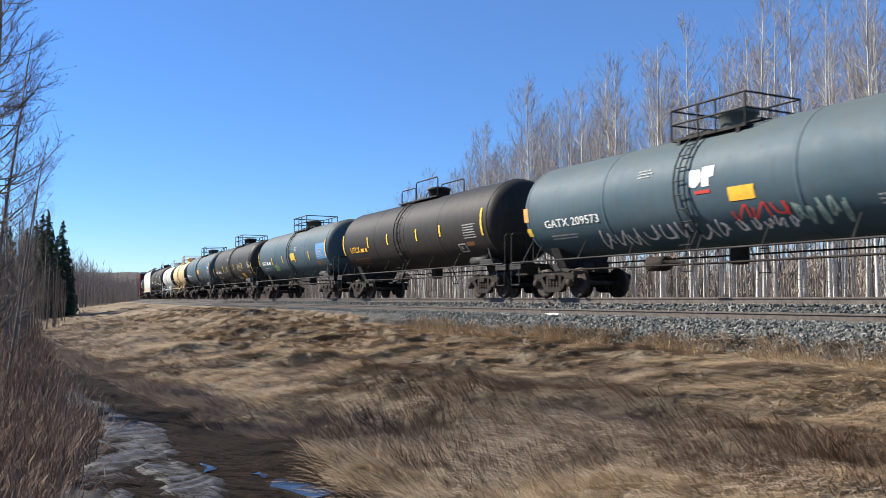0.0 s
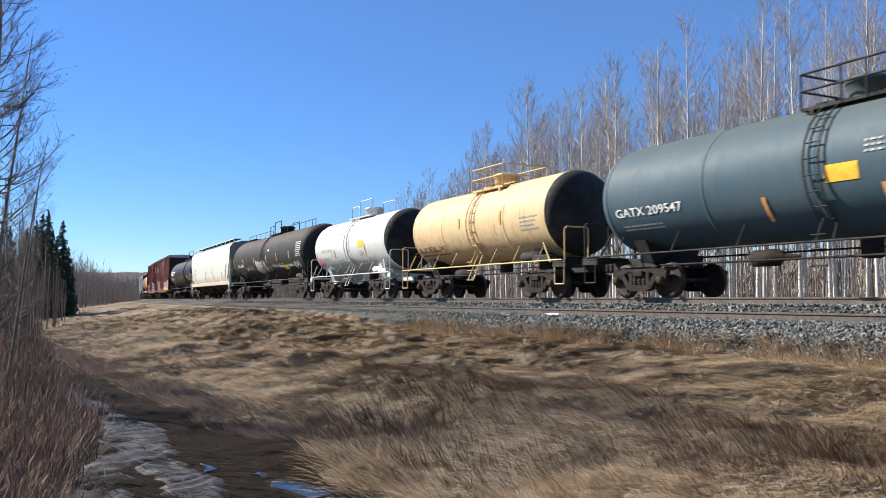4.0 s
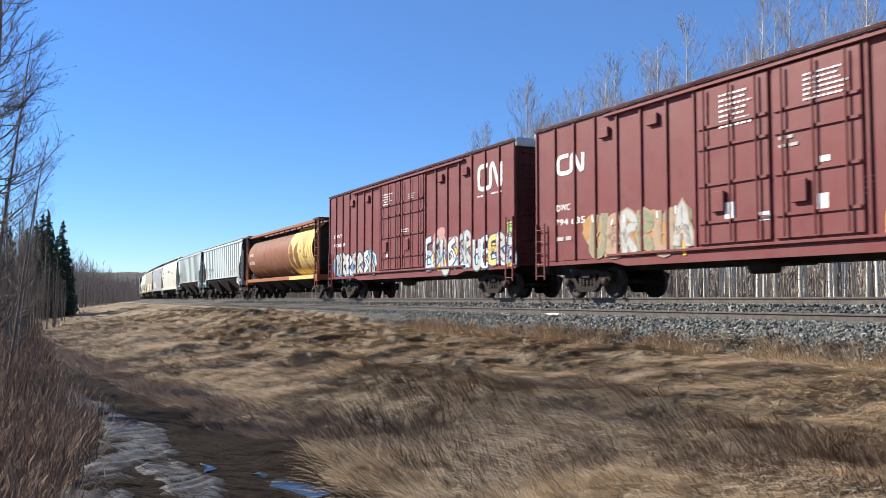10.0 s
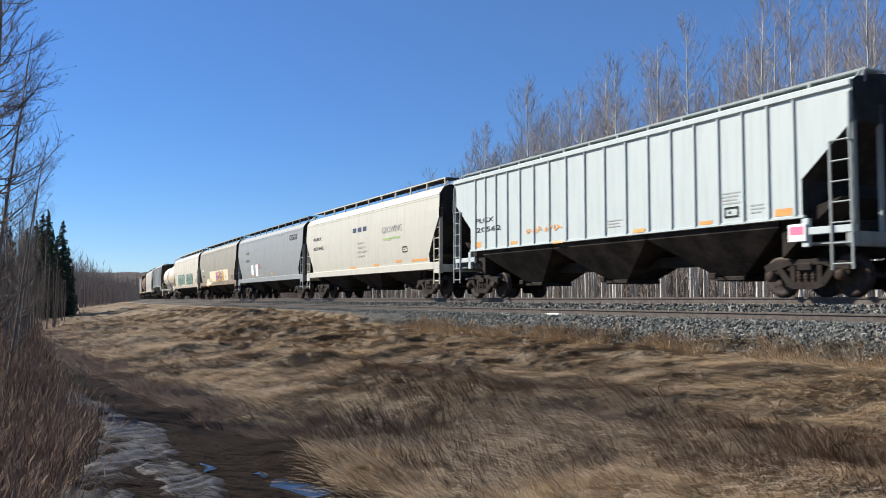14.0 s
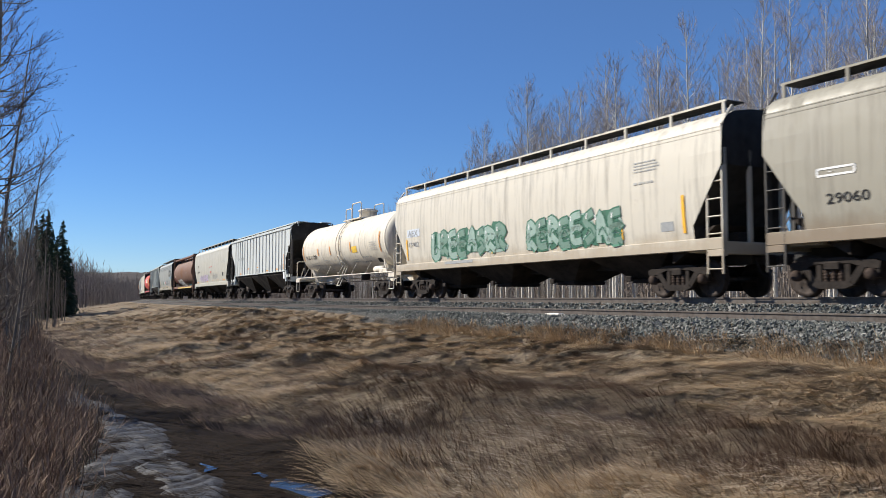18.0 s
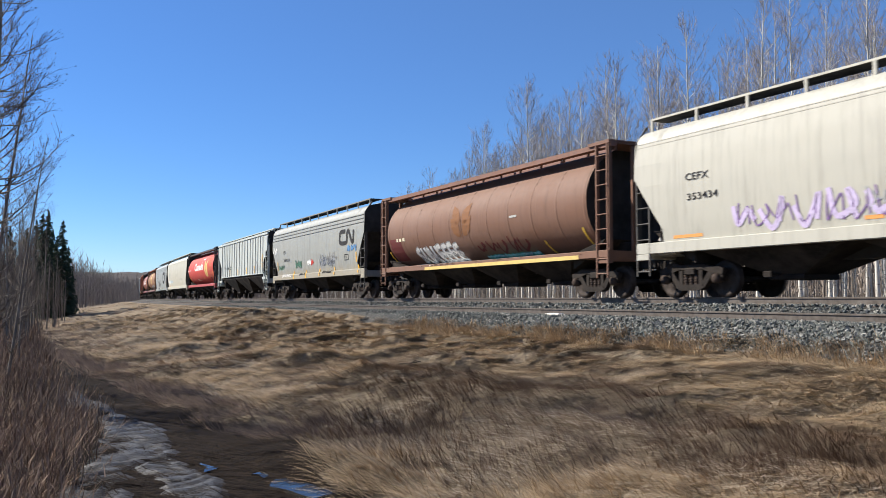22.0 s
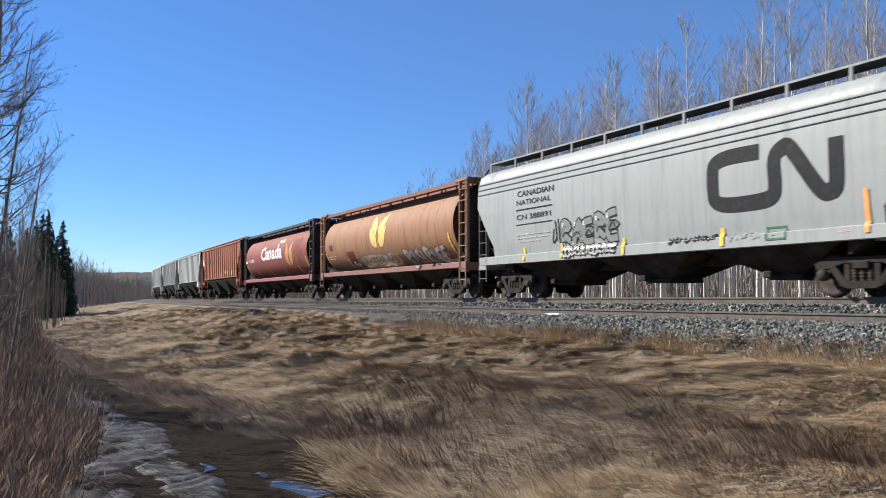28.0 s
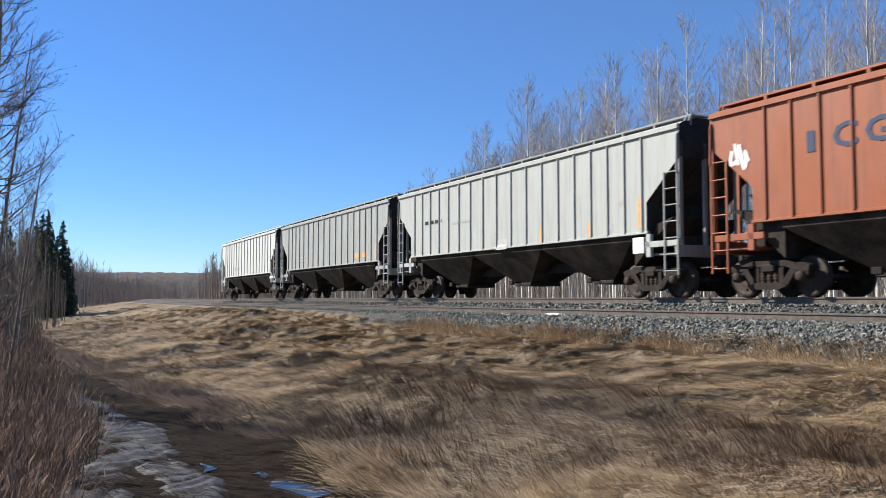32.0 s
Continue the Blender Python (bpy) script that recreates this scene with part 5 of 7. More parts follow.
def wheat(b, side, x0, x1, z0, z1, colour, solid):
    """A wheat sheaf of pointed leaves on a stem."""
    cx, w, h = (x0 + x1) / 2, x1 - x0, z1 - z0
    tris = []

    def leaf(px, pz, qx, qz, fat):
        n, left, right = 10, [], []
        dx, dz = qx - px, qz - pz
        d = math.hypot(dx, dz)
        for k in range(n + 1):
            t = k / n
            s = fat * math.sin(math.pi * t ** 0.8)
            left.append((px + dx * t - dz / d * s, pz + dz * t + dx / d * s))
            right.append((px + dx * t + dz / d * s, pz + dz * t - dx / d * s))
        if solid:
            for k in range(n):
                tris.extend([(left[k], right[k], right[k + 1]), (left[k], right[k + 1], left[k + 1])])
        else:
            tris.extend(ribbon(left, 0.05) + ribbon(right, 0.05))

    for s in (-1, 1):
        leaf(cx + s * 0.07 * w, z0 + 0.06 * h, cx + s * 0.45 * w, z0 + 0.58 * h, 0.15 * w)
        leaf(cx + s * 0.07 * w, z0 + 0.38 * h, cx + s * 0.40 * w, z0 + 0.92 * h, 0.15 * w)
        if not solid:
            leaf(cx + s * 0.04 * w, z0 + 0.62 * h, cx + s * 0.22 * w, z1, 0.06 * w)
    tris.extend(ribbon([(cx, z0), (cx, z0 + 0.6 * h)], 0.04))
    on_side("wheat_emblem", tris, side, colour, b, 1)


# ---- hopper cars ----
def hopper_car(label, length, colour, style, roof=None, trim=None, hopper_paint=None, bays=3, ribs=16, eave=4.36, grime=0.45, rust=0.0, fade=0.25, sill_colour=None, rough=0.5, black_end_shade=True, half=None, top=None, splash=None, ridges=(3.96, 4.05), rungs=None):
    car = tagged(new("hopper_car"), label, "hopper car", "cars of the freight train")
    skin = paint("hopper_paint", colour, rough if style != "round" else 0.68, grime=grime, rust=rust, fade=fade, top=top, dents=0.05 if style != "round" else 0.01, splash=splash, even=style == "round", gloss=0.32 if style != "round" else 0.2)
    roof_paint = skin if roof is None else paint("roof_paint", roof, 0.6, grime=0.6)
    trim_paint = skin if trim is None else paint("trim_paint", trim, 0.55, grime=0.5)
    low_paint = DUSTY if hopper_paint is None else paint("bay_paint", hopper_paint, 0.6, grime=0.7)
    rung_paint = trim_paint if rungs is None else paint("ladder_paint", rungs, 0.6, grime=0.5)
    # Shade on the ends is painted in: black, or 0.4 of the body colour.
    end_shade_paint = BLACK if black_end_shade else paint("end_shade_paint", tuple(c * 0.4 for c in colour), 0.6, grime=0.8)
    sill_paint = skin if sill_colour is None else paint("sill_paint", sill_colour, 0.5, grime=0.5)
    h = half or length / 2 - 0.5
    if style == "ribbed":
        sill, step, cut, run = 1.72, 2.5, 3.55, 1.25
        prof = [(1.44, sill), (1.44, eave)]
        crest = [(1.44, eave), (1.30, eave + 0.10), (0.5, eave + 0.24), (0.0, eave + 0.27)]
        trim_y = 1.50
    elif style == "smooth":
        sill, step, cut, run = 1.40, 1.75, 3.15, 1.0
        prof = [(1.40, sill), (1.45, sill + 0.35), (1.49, sill + 0.9), (1.51, sill + 1.5), (1.50, sill + 2.1), (1.46, 4.04)]
        crest = [(1.46, 4.04), (1.43, 4.14), (1.36, 4.26), (1.24, 4.37), (1.05, 4.46), (0.5, 4.55), (0.0, 4.57)]
        trim_y = 1.47
    else:
        sill, step, cut, run = 1.32, 1.4, 1.45, 0.02
        rr, zc = 1.56, 2.82
        a0, a1 = -math.asin((zc - sill) / rr * 0.985), 1.02
        prof = [(rr * math.cos(a), zc + rr * math.sin(a)) for a in [a0 + (a1 - a0) * k / 14 for k in range(15)]]
        crest = [prof[-1], (0.5, zc + rr - 0.02), (0.0, zc + rr)]
        trim_y = 1.50
    full, h = h, (h - 0.92 if style == "round" else h)

    def surf_y(z, p=prof):
        return float(np.interp(z, [b for _, b in p], [a for a, _ in p]))

    def low(x):
        d = abs(x) - (h - run)
        return sill if d <= 1e-6 else step + (cut - step) * d / run

    span = h - run
    xs = [(-h + run * k / 3, None) for k in range(3)] + [(-span, step), (-span, sill)] + [(u, None) for u in (-span + 0.06, -span * 0.6, 0.0, span * 0.6, span - 0.06)] + [(span, sill), (span, step)] + [(h - run * k / 3, None) for k in (2, 1, 0)]
    xs = [(x, low(x) if z is None else z) for x, z in xs]
    fine = [prof[0][1] + (prof[-1][1] - prof[0][1]) * k / 14 for k in range(15)]
    body, ends = Shape(), Shape()
    for sy in (-1, 1):
        rings = [[(x, sy * surf_y(max(z, zl)), max(z, zl)) for z in fine] for x, zl in xs]
        first = len(body.smooth)
        body.loft(rings[::-sy], closed=False, caps=False, smooth=False)
        if style != "ribbed":
            body.smooth[first + 5 * 14:first + 9 * 14] = [True] * (4 * 14)
    body.loft([[(x, -y, z) for y, z in crest] + [(x, y, z) for y, z in reversed(crest[:-1])] for x, _ in xs][::-1], closed=False, caps=False, smooth=style == "smooth")
    ends.loft([[(x, -surf_y(zl), zl), (x, surf_y(zl), zl)] for x, zl in xs], closed=False, caps=False, smooth=False)
    for sx in (-h, h):
        edge = [(surf_y(max(z, cut)), max(z, cut)) for z in fine if z >= cut - 0.25] + crest[1:]
        ring = [(sx, -y, z) for y, z in edge] + [(sx, y, z) for y, z in reversed(edge[:-1])]
        ends.add(ring, [tuple(range(len(ring))) if sx < 0 else tuple(reversed(range(len(ring))))])
    shell = part("body", body, skin, car)
    part("end_sheet", ends, end_shade_paint, car, "end and slope sheets painted dark for their shade")
    if style == "ribbed":
        part("top_chord", Shape().box(-h, h, -1.50, -1.40, eave - 0.10, eave + 0.03, 0.01).box(-h, h, 1.40, 1.50, eave - 0.10, eave + 0.03, 0.01), skin, car)
        for k in range(ribs):
            x = -span + 0.38 + (2 * span - 0.54) * (k / (ribs - 1) - 0.022 * math.sin(2 * math.pi * k / (ribs - 1)))
            for sy in (-1, 1):
                part("rib", Shape().box(x - 0.026, x + 0.026, *sorted((sy * 1.43, sy * 1.485)), low(x) + 0.005, eave - 0.1, 0.01), skin, shell)
    if style == "round":
        for k in range(11):
            x = -h + 0.12 + (2 * h - 0.24) * k / 10
            for sy in (-1, 1):
                rings = [[(x + dx, sy * (y + dr), z) for y, z in prof] for dx, dr in ((-0.05, 0.0), (-0.025, 0.009), (0.025, 0.009), (0.05, 0.0))]
                part("ring_seam", Shape().loft(rings[::-sy], closed=False, caps=False), skin, shell)
    # side sill, with its ends
    h = full
    sz0, sz1 = (sill - 0.27, sill + 0.02) if style == "smooth" else (sill - 0.20, sill + 0.02)
    if style == "ribbed":
        sill_sh = Shape()
        for sy in (-1, 1):
            a, b = sorted((sy * 1.36, sy * 1.46))
            sill_sh.box(-span - 0.05, span + 0.05, a, b, sill - 0.05, sill + 0.02, 0.01)
            for sx in (-1, 1):
                sill_sh.box(*sorted((sx * (h - run - 0.3), sx * h)), a, b, 1.30, 1.46, 0.01)
                sill_sh.box(*sorted((sx * (h - run - 0.02), sx * (h - run + 0.16))), a, b, 1.05, 1.66, 0.01)
    else:
        sill_sh = Shape()
        for sy in (-1, 1):
            a, b = sorted((sy * 1.32, sy * 1.47))
            sill_sh.box(-h, h, a, b, sz0, sz1, 0.015)
            for sx in (-1, 1):
                sill_sh.box(*sorted((sx * (h - 0.5), sx * h)), a, b, sz0 - 0.16, sz0, 0.01)
    part("side_sill", sill_sh, sill_paint, car)
    part("centre_sill", Shape().box(-length / 2 + 0.45, length / 2 - 0.45, -0.26, 0.26, 0.82, 1.12, 0.02), BLACK, car)
    # hopper bays
    inner = 2 * h - 2.5 - 1.4
    w = inner / bays
    for k in range(bays):
        cx = -inner / 2 + (k + 0.5) * w
        zt = sill + 0.02
        bay = Shape().loft([[(cx - a, -b, z), (cx + a, -b, z), (cx + a, b, z), (cx - a, b, z)] for a, b, z in ((0.42, 0.55, 0.50), (w * 0.5 - 0.02, 1.34, zt - 0.22), (w * 0.5 - 0.01, 1.36, zt))], smooth=False)
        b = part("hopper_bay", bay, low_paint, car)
        part("outlet_gate", Shape().box(cx - 0.48, cx + 0.48, -0.62, 0.62, 0.40, 0.52, 0.02).tube((cx - 0.2, -0.95, 0.52), (cx - 0.2, 0.95, 0.52), 0.03, 6).box(cx - 0.32, cx - 0.08, -1.0, -0.9, 0.44, 0.60, 0.02), IRON, b)
    for sx in (-1, 1):
        e = sx * (inner / 2)
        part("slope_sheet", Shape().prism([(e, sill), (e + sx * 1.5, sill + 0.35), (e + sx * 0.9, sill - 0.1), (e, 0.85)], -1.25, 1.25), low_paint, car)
    # ends: sill, posts, ladders, brake platform
    for sx in (-1, 1):
        e = sx * h
        part("end_sill", Shape().box(*sorted((e, e - sx * 0.22)), -1.44, 1.44, 1.02, 1.32, 0.015).box(*sorted((e + sx * 0.02, e - sx * 1.3)), -1.3, 1.3, 1.10, 1.15), trim_paint, car)
        ztop = cut + 0.4 if style != "round" else eave - 0.02
        for y in (-1.38, -0.55, 0.55, 1.38):
            part("end_post", Shape().box(*sorted((e, e - sx * 0.08)), y - 0.05, y + 0.05, 1.3, ztop), rung_paint, car)
        if style == "round":
            for sy in (-1, 1):
                part("end_post", Shape().box(*sorted((e - sx * 0.52, e - sx * 0.60)), sy * 1.42 - 0.04, sy * 1.42 + 0.04, 1.3, eave - 0.02), rung_paint, car)
            part("end_canopy", Shape().box(*sorted((e + sx * 0.02, e - sx * 0.95)), -1.45, 1.45, eave, eave + 0.10), trim_paint, car)
        for sy in (-1, 1):
            ztop = eave
            part("ladder", ladder(e - sx * 0.04, e - sx * 0.52, sy * (trim_y - 0.02), 0.55, ztop if style == "round" else 3.2, 0.42, 0.02), rung_paint, car)
            if style != "round":
                part("grab_iron", Shape().path([(e - sx * 0.04, sy * (trim_y - 0.0), 3.15), (e - sx * 0.04, sy * (trim_y - 0.03), 4.1), (e - sx * 0.04, sy * (trim_y - 0.4), 4.6)], 0.035, 6), rung_paint, car)
        part("brake_gear", Shape().box(*sorted((e - sx * 0.35, e - sx * 0.85)), -0.6, -0.1, 1.15, 1.6, 0.03).tube((e - sx * 0.9, 0.35, 1.35), (e - sx * 1.5, 0.35, 1.35), 0.17, 10), IRON, car)
    # roof: hatches and running boards
    zr = eave + (0.27 if style == "ribbed" else 0.22)
    if style == "round":
        zr = 4.40
    nh = 5
    for k in range(nh):
        a = -h + 0.9 + k * (2 * h - 1.8) / nh
        part("hatch", Shape().box(a + 0.06, a + (2 * h - 1.8) / nh - 0.06, -0.36, 0.36, zr - 0.04, zr + 0.09, 0.02), roof_paint, car)
    board, nb = Shape(), 11 if style == "smooth" else 14
    by, bz = {"ribbed": (1.02, eave + 0.27), "smooth": (1.08, 4.74), "round": (1.18, eave + 0.06)}[style]
    over = -0.2 if style == "smooth" else 0.05
    for sy in (-1, 1):
        a, b = sorted((sy * (by - 0.60), sy * by))
        board.box(-h - over, h + over, a, b, bz, bz + 0.03)
        if style == "round":
            board.box(-h - 0.05, h + 0.05, *sorted((sy * by, sy * (by + 0.22))), bz - 0.16, bz - 0.02)
        part("board_edge", Shape().box(-h - over, h + over, *sorted((sy * by, sy * (by + 0.03))), bz - 0.01, bz + 0.04), trim_paint, car)
        for k in range(nb):
            x = -h - over + 0.08 + k * (2 * h + 2 * over - 0.16) / (nb - 1)
            part("board_bracket", Shape().box(x - 0.035, x + 0.035, *sorted((sy * (by - 0.02), sy * (by + 0.035))), eave + 0.02 if style != "round" else eave - 0.2, bz), trim_paint, car)
    part("running_board", board, BLACK if style == "smooth" else roof_paint, car, "walkway along the roof")
    if style == "smooth":
        for z in ridges:
            for sy in (-1, 1):
                part("seam", Shape().box(-h + 0.05, h - 0.05, *sorted((sy * (surf_y(z) - 0.01), sy * (surf_y(z) + (0.006 if len(ridges) < 3 else 0.03)))), z, z + 0.025), trim_paint if trim else skin, shell)
    running_gear(car, length, length - 4.2)
    def surf(z):
        if z < sill + 0.02:
            return -1.464 if style == "ribbed" else -1.473
        return -1.44 if style == "ribbed" else -surf_y(z)

    return car, shell, surf


# ---- box cars ----
def box_car(label, length, colour, height=5.35):
    car = tagged(new("box_car"), label, "box car", "cars of the freight train")
    skin = paint("boxcar_paint", colour, 0.5, grime=0.35, fade=0.2)
    galv = grained("galvanised_roof", (0.30, 0.32, 0.33), (0.45, 0.47, 0.48), 2, 0.45, metal=0.4, relief=0.1)
    h, y0, base = length / 2 - 0.62, 1.46, 1.10
    # Ends face away from the sun: their shade is painted in, with dirt runs.
    shaded_maroon = paint("boxcar_shade_paint", tuple(0.4 * c for c in colour), 0.7, dirt=(0.03, 0.022, 0.018), grime=1.0, gloss=0.15)
    body = part("body", Shape().box(-h, h, -y0, y0, base, height - 0.12, 0.02), skin, car)
    for sx in (-1, 1):
        part("end_wall", Shape().box(*sorted((sx * h, sx * (h + 0.02))), -y0 + 0.03, y0 - 0.03, base, height - 0.13), shaded_maroon, car, "dirt-streaked corrugated end painted darker for its shade")
        part("roof_end", Shape().box(*sorted((sx * (h + 0.02), sx * (h + 0.10))), -y0 - 0.02, y0 + 0.02, height - 0.30, height - 0.02, 0.01), galv, car, "galvanised cap over the end")
    part("roof", Shape().slab([(-y0 - 0.05, height - 0.12), (y0 + 0.05, height - 0.12), (y0 + 0.05, height - 0.04), (0, height + 0.06), (-y0 - 0.05, height - 0.04)], -h - 0.02, h + 0.02), galv, car, "galvanised ribbed roof")
    for sy in (-1, 1):
        part("eave", Shape().box(-h - 0.03, h + 0.03, *sorted((sy * (y0 + 0.04), sy * (y0 + 0.065))), height - 0.11, height - 0.03, 0.008), shaded_maroon, car)
    for k in range(12):
        x = -h + 0.6 + k * (2 * h - 1.2) / 11
        part("roof_rib", Shape().slab([(-y0, height - 0.03), (0, height + 0.065), (y0, height - 0.03), (y0, height + 0.0), (0, height + 0.1), (-y0, height + 0.0)], x - 0.05, x + 0.05), galv, car)
    door = 2.35
    ribs = [-h + 0.05] + [-h + 0.05 + (h - door - 0.05) * k / 7 for k in range(1, 8)]
    for x in ribs + [-a for a in ribs]:
        for sy in (-1, 1):
            part("rib", Shape().box(x - 0.045, x + 0.045, *sorted((sy * (y0 - 0.01), sy * (y0 + 0.055))), base + 0.02, height - 0.16, 0.012), skin, body)
    for sy in (-1, 1):
        for k, (a, b) in enumerate(((-door + 0.12, -0.06), (0.06, door - 0.12))):
            d = part("door", Shape().box(a, b, *sorted((sy * y0, sy * (y0 + 0.06))), base + 0.16, height - 0.30, 0.015), skin, car)
            for z in (1.75, 2.65, 3.55, 4.05):
                part("door_beam", Shape().box(a + 0.05, b - 0.05, *sorted((sy * (y0 + 0.05), sy * (y0 + 0.10))), z, z + 0.07), skin, d)
            for x in (a + 0.3, b - 0.3, (a + b) / 2):
                part("lock_rod", Shape().tube((x, sy * (y0 + 0.13), base + 0.2), (x, sy * (y0 + 0.13), height - 0.35), 0.025, 6), skin, d)
            part("lock_case", Shape().box(a + 0.5, a + 0.9, *sorted((sy * (y0 + 0.08), sy * (y0 + 0.15))), 2.0, 2.5, 0.02), skin, d)
        for z0, z1, deep in ((height - 0.28, height - 0.20, 0.12), (base + 0.04, base + 0.11, 0.08)):
            part("door_track", Shape().box(-h * 0.62, h * 0.62, *sorted((sy * y0, sy * (y0 + deep))), z0, z1, 0.01), skin, car)
        part("side_sill", Shape().prism([(-h, 1.10), (-h, 0.98), (-5.6, 0.98), (-5.0, 0.86), (5.0, 0.86), (5.6, 0.98), (h, 0.98), (h, 1.10)], *sorted((sy * (y0 - 0.08), sy * y0))), skin, car)
        for sx in (-1, 1):
            part("ladder", ladder(sx * (h - 0.08), sx * (h - 0.52), sy * (y0 + 0.08), 0.55, 2.7 if sx > 0 else 2.3, 0.36), skin, car)
            for a in (3.6, 5.6):
                part("rain_hood", Shape().box(*sorted((sx * a, sx * (a + 0.4))), *sorted((sy * y0, sy * (y0 + 0.10))), height - 0.85, height - 0.55, 0.02), skin, car)
    for sx in (-1, 1):
        for k in range(9):
            z = base + 0.35 + k * 0.42
            part("end_corrugation", Shape().box(*sorted((sx * (h - 0.01), sx * (h + 0.06))), -1.25, 1.25, z, z + 0.18, 0.04), shaded_maroon, body)
    part("centre_sill", Shape().box(-length / 2 + 0.4, length / 2 - 0.4, -0.3, 0.3, 0.78, 1.08, 0.02), BLACK, car)
    part("brake_cylinder", Shape().lathe([(-1.4, 0.01), (-1.4, 0.2), (-0.7, 0.2), (-0.6, 0.05), (0.4, 0.04)], 12, -0.6, 0.75), IRON, car)
    running_gear(car, length, length - 5.4)
    return car, body, (lambda z: -y0)


def door_side(z):
    """The face of a box car's doors."""
    return -1.525


# ---- the train: where its couplings stand along the track at 0 s ----
GAPS = [5.87, 23.40, 40.80, 58.18, 74.37, 91.19, 103.98, 116.15, 137.25, 157.09, 176.60, 196.39, 216.01, 235.18, 253.24, 271.33, 288.92, 306.55, 324.54,
        343.65, 359.03, 376.81, 394.66, 412.78, 430.46, 448.59, 465.77, 485.24, 502.49, 520.23, 538.04, 556.48, 574.78, 593.14, 611.54]
SHIFTS = {0: -0.9, 1: -0.3, 6: -0.37, 8: 0.08, 9: 0.45, 12: -0.15, 13: 0.17, 15: -0.14, 17: 0.35, 19: 0.3, 20: 0.17, 22: 0.33, 25: -0.16, 27: -0.18, 28: -0.12, 29: -0.21, 30: -0.3, 32: 0.16}
SIZES = [b - a for a, b in zip(GAPS, GAPS[1:])]
CENTRES = [(a + b) / 2 - SHIFTS.get(i, 0.0) for i, (a, b) in enumerate(zip(GAPS, GAPS[1:]))]
train = []
BLUE, SLATE, UMBER = (0.042, 0.080, 0.104), (0.022, 0.0205, 0.019), (0.026, 0.0275, 0.026)
WHITE, PEARL = (0.52, 0.545, 0.525), (0.46, 0.52, 0.515)
n = iter(SIZES)
def couple(made):
    train.append(made[0])
    return made[1:]


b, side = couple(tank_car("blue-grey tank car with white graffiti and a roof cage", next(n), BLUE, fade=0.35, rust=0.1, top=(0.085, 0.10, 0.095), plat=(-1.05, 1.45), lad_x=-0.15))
letters(b, side, "GATX 209573", -6.23, -3.56, 2.16, 2.40, "white")
small_print(b, side, -6.11, -4.31, 1.80, 1.90, 2, "dim", 1)
scrawl(b, side, -3.97, 1.08, 1.42, 1.95, "white", 2, 0.045, 8)
scrawl(b, side, 1.24, 3.02, 1.54, 1.84, "white", 3, 0.045, 5)
scrawl(b, side, 1.25, 2.95, 1.78, 2.16, "red", 4, 0.05, 3)
scrawl(b, side, 2.94, 4.41, 1.54, 2.12, "mint", 5, 0.05, 5)
panel(b, side, 1.35, 2.11, 2.24, 2.57, "amber")
panel(b, side, 0.11, 0.93, 2.67, 3.16, "white", True)
panel(b, side, 0.30, 0.79, 2.51, 2.59, "red")
small_print(b, side, -1.80, -1.24, 3.16, 3.35, 3, "dim", 9)
panel(b, side, -7.32, -7.08, 2.43, 2.87, "orange")
panel(b, side, -7.29, -7.06, 1.97, 2.22, "yellow")
small_print(b, side, 5.06, 5.67, 1.82, 2.03, 3, "dim", 12)

b, side = couple(tank_car("dark grey-brown tank car with yellow side stripes", next(n), SLATE, fade=0.08, platform="hoops", plat=(-2.0, 1.6), dome_x=0.5, lad_x=-0.6))
letters(b, side, "UTLX", -6.30, -5.12, 2.19, 2.46, "amber")
small_print(b, side, -5.00, -3.98, 2.17, 2.38, 1, "amber", 21)
small_print(b, side, -6.17, -4.30, 1.65, 1.92, 3, "brown", 22)
stripe(b, side, -7.24, -7.13, 2.14, 3.11, "yellow")
stripe(b, side, -4.03, -3.92, 2.35, 2.84, "yellow")
stripe(b, side, -1.74, -1.63, 2.37, 2.83, "yellow")
stripe(b, side, 1.28, 1.39, 2.34, 2.83, "yellow")
stripe(b, side, 3.43, 3.54, 2.39, 2.84, "yellow")
stripe(b, side, 6.70, 6.81, 2.22, 3.20, "yellow")
small_print(b, side, 5.34, 6.46, 2.18, 2.70, 6, "dim", 29)
frame_mark(b, side, 4.65, 5.22, 1.72, 2.03, "dim")
panel(b, side, 5.32, 5.91, 1.92, 2.06, "brown")

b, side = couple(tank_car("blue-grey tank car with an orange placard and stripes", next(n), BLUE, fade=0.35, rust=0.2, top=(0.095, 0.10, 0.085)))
stripe(b, side, -7.18, -7.07, 2.19, 3.07, "yellow")
stripe(b, side, -3.91, -3.80, 2.14, 2.62, "yellow")
stripe(b, side, -1.45, -1.34, 2.16, 2.63, "yellow")
stripe(b, side, 1.22, 1.33, 2.16, 2.64, "amber")
stripe(b, side, 3.98, 4.09, 2.17, 2.66, "yellow")
stripe(b, side, 6.99, 7.10, 2.22, 3.17, "amber")
letters(b, side, "GATX", -6.37, -5.32, 2.18, 2.42, "white")
small_print(b, side, -5.20, -4.03, 2.17, 2.40, 1, "white", 47)
small_print(b, side, -6.20, -4.41, 1.86, 2.02, 2, "dim", 48)
panel(b, side, 0.36, 1.16, 2.28, 2.69, "amber")
scrawl(b, side, -3.66, -2.69, 1.68, 2.23, "lime", 50, 0.05, 3)
panel(b, side, 5.35, 6.99, 2.15, 3.00, "blue")
small_print(b, side, 5.51, 6.57, 2.27, 2.72, 6, "dim", 52)
panel(b, side, 5.19, 5.73, 1.84, 2.07, "brown")
small_print(b, side, 1.27, 1.85, 2.78, 3.04, 3, "dim", 54)
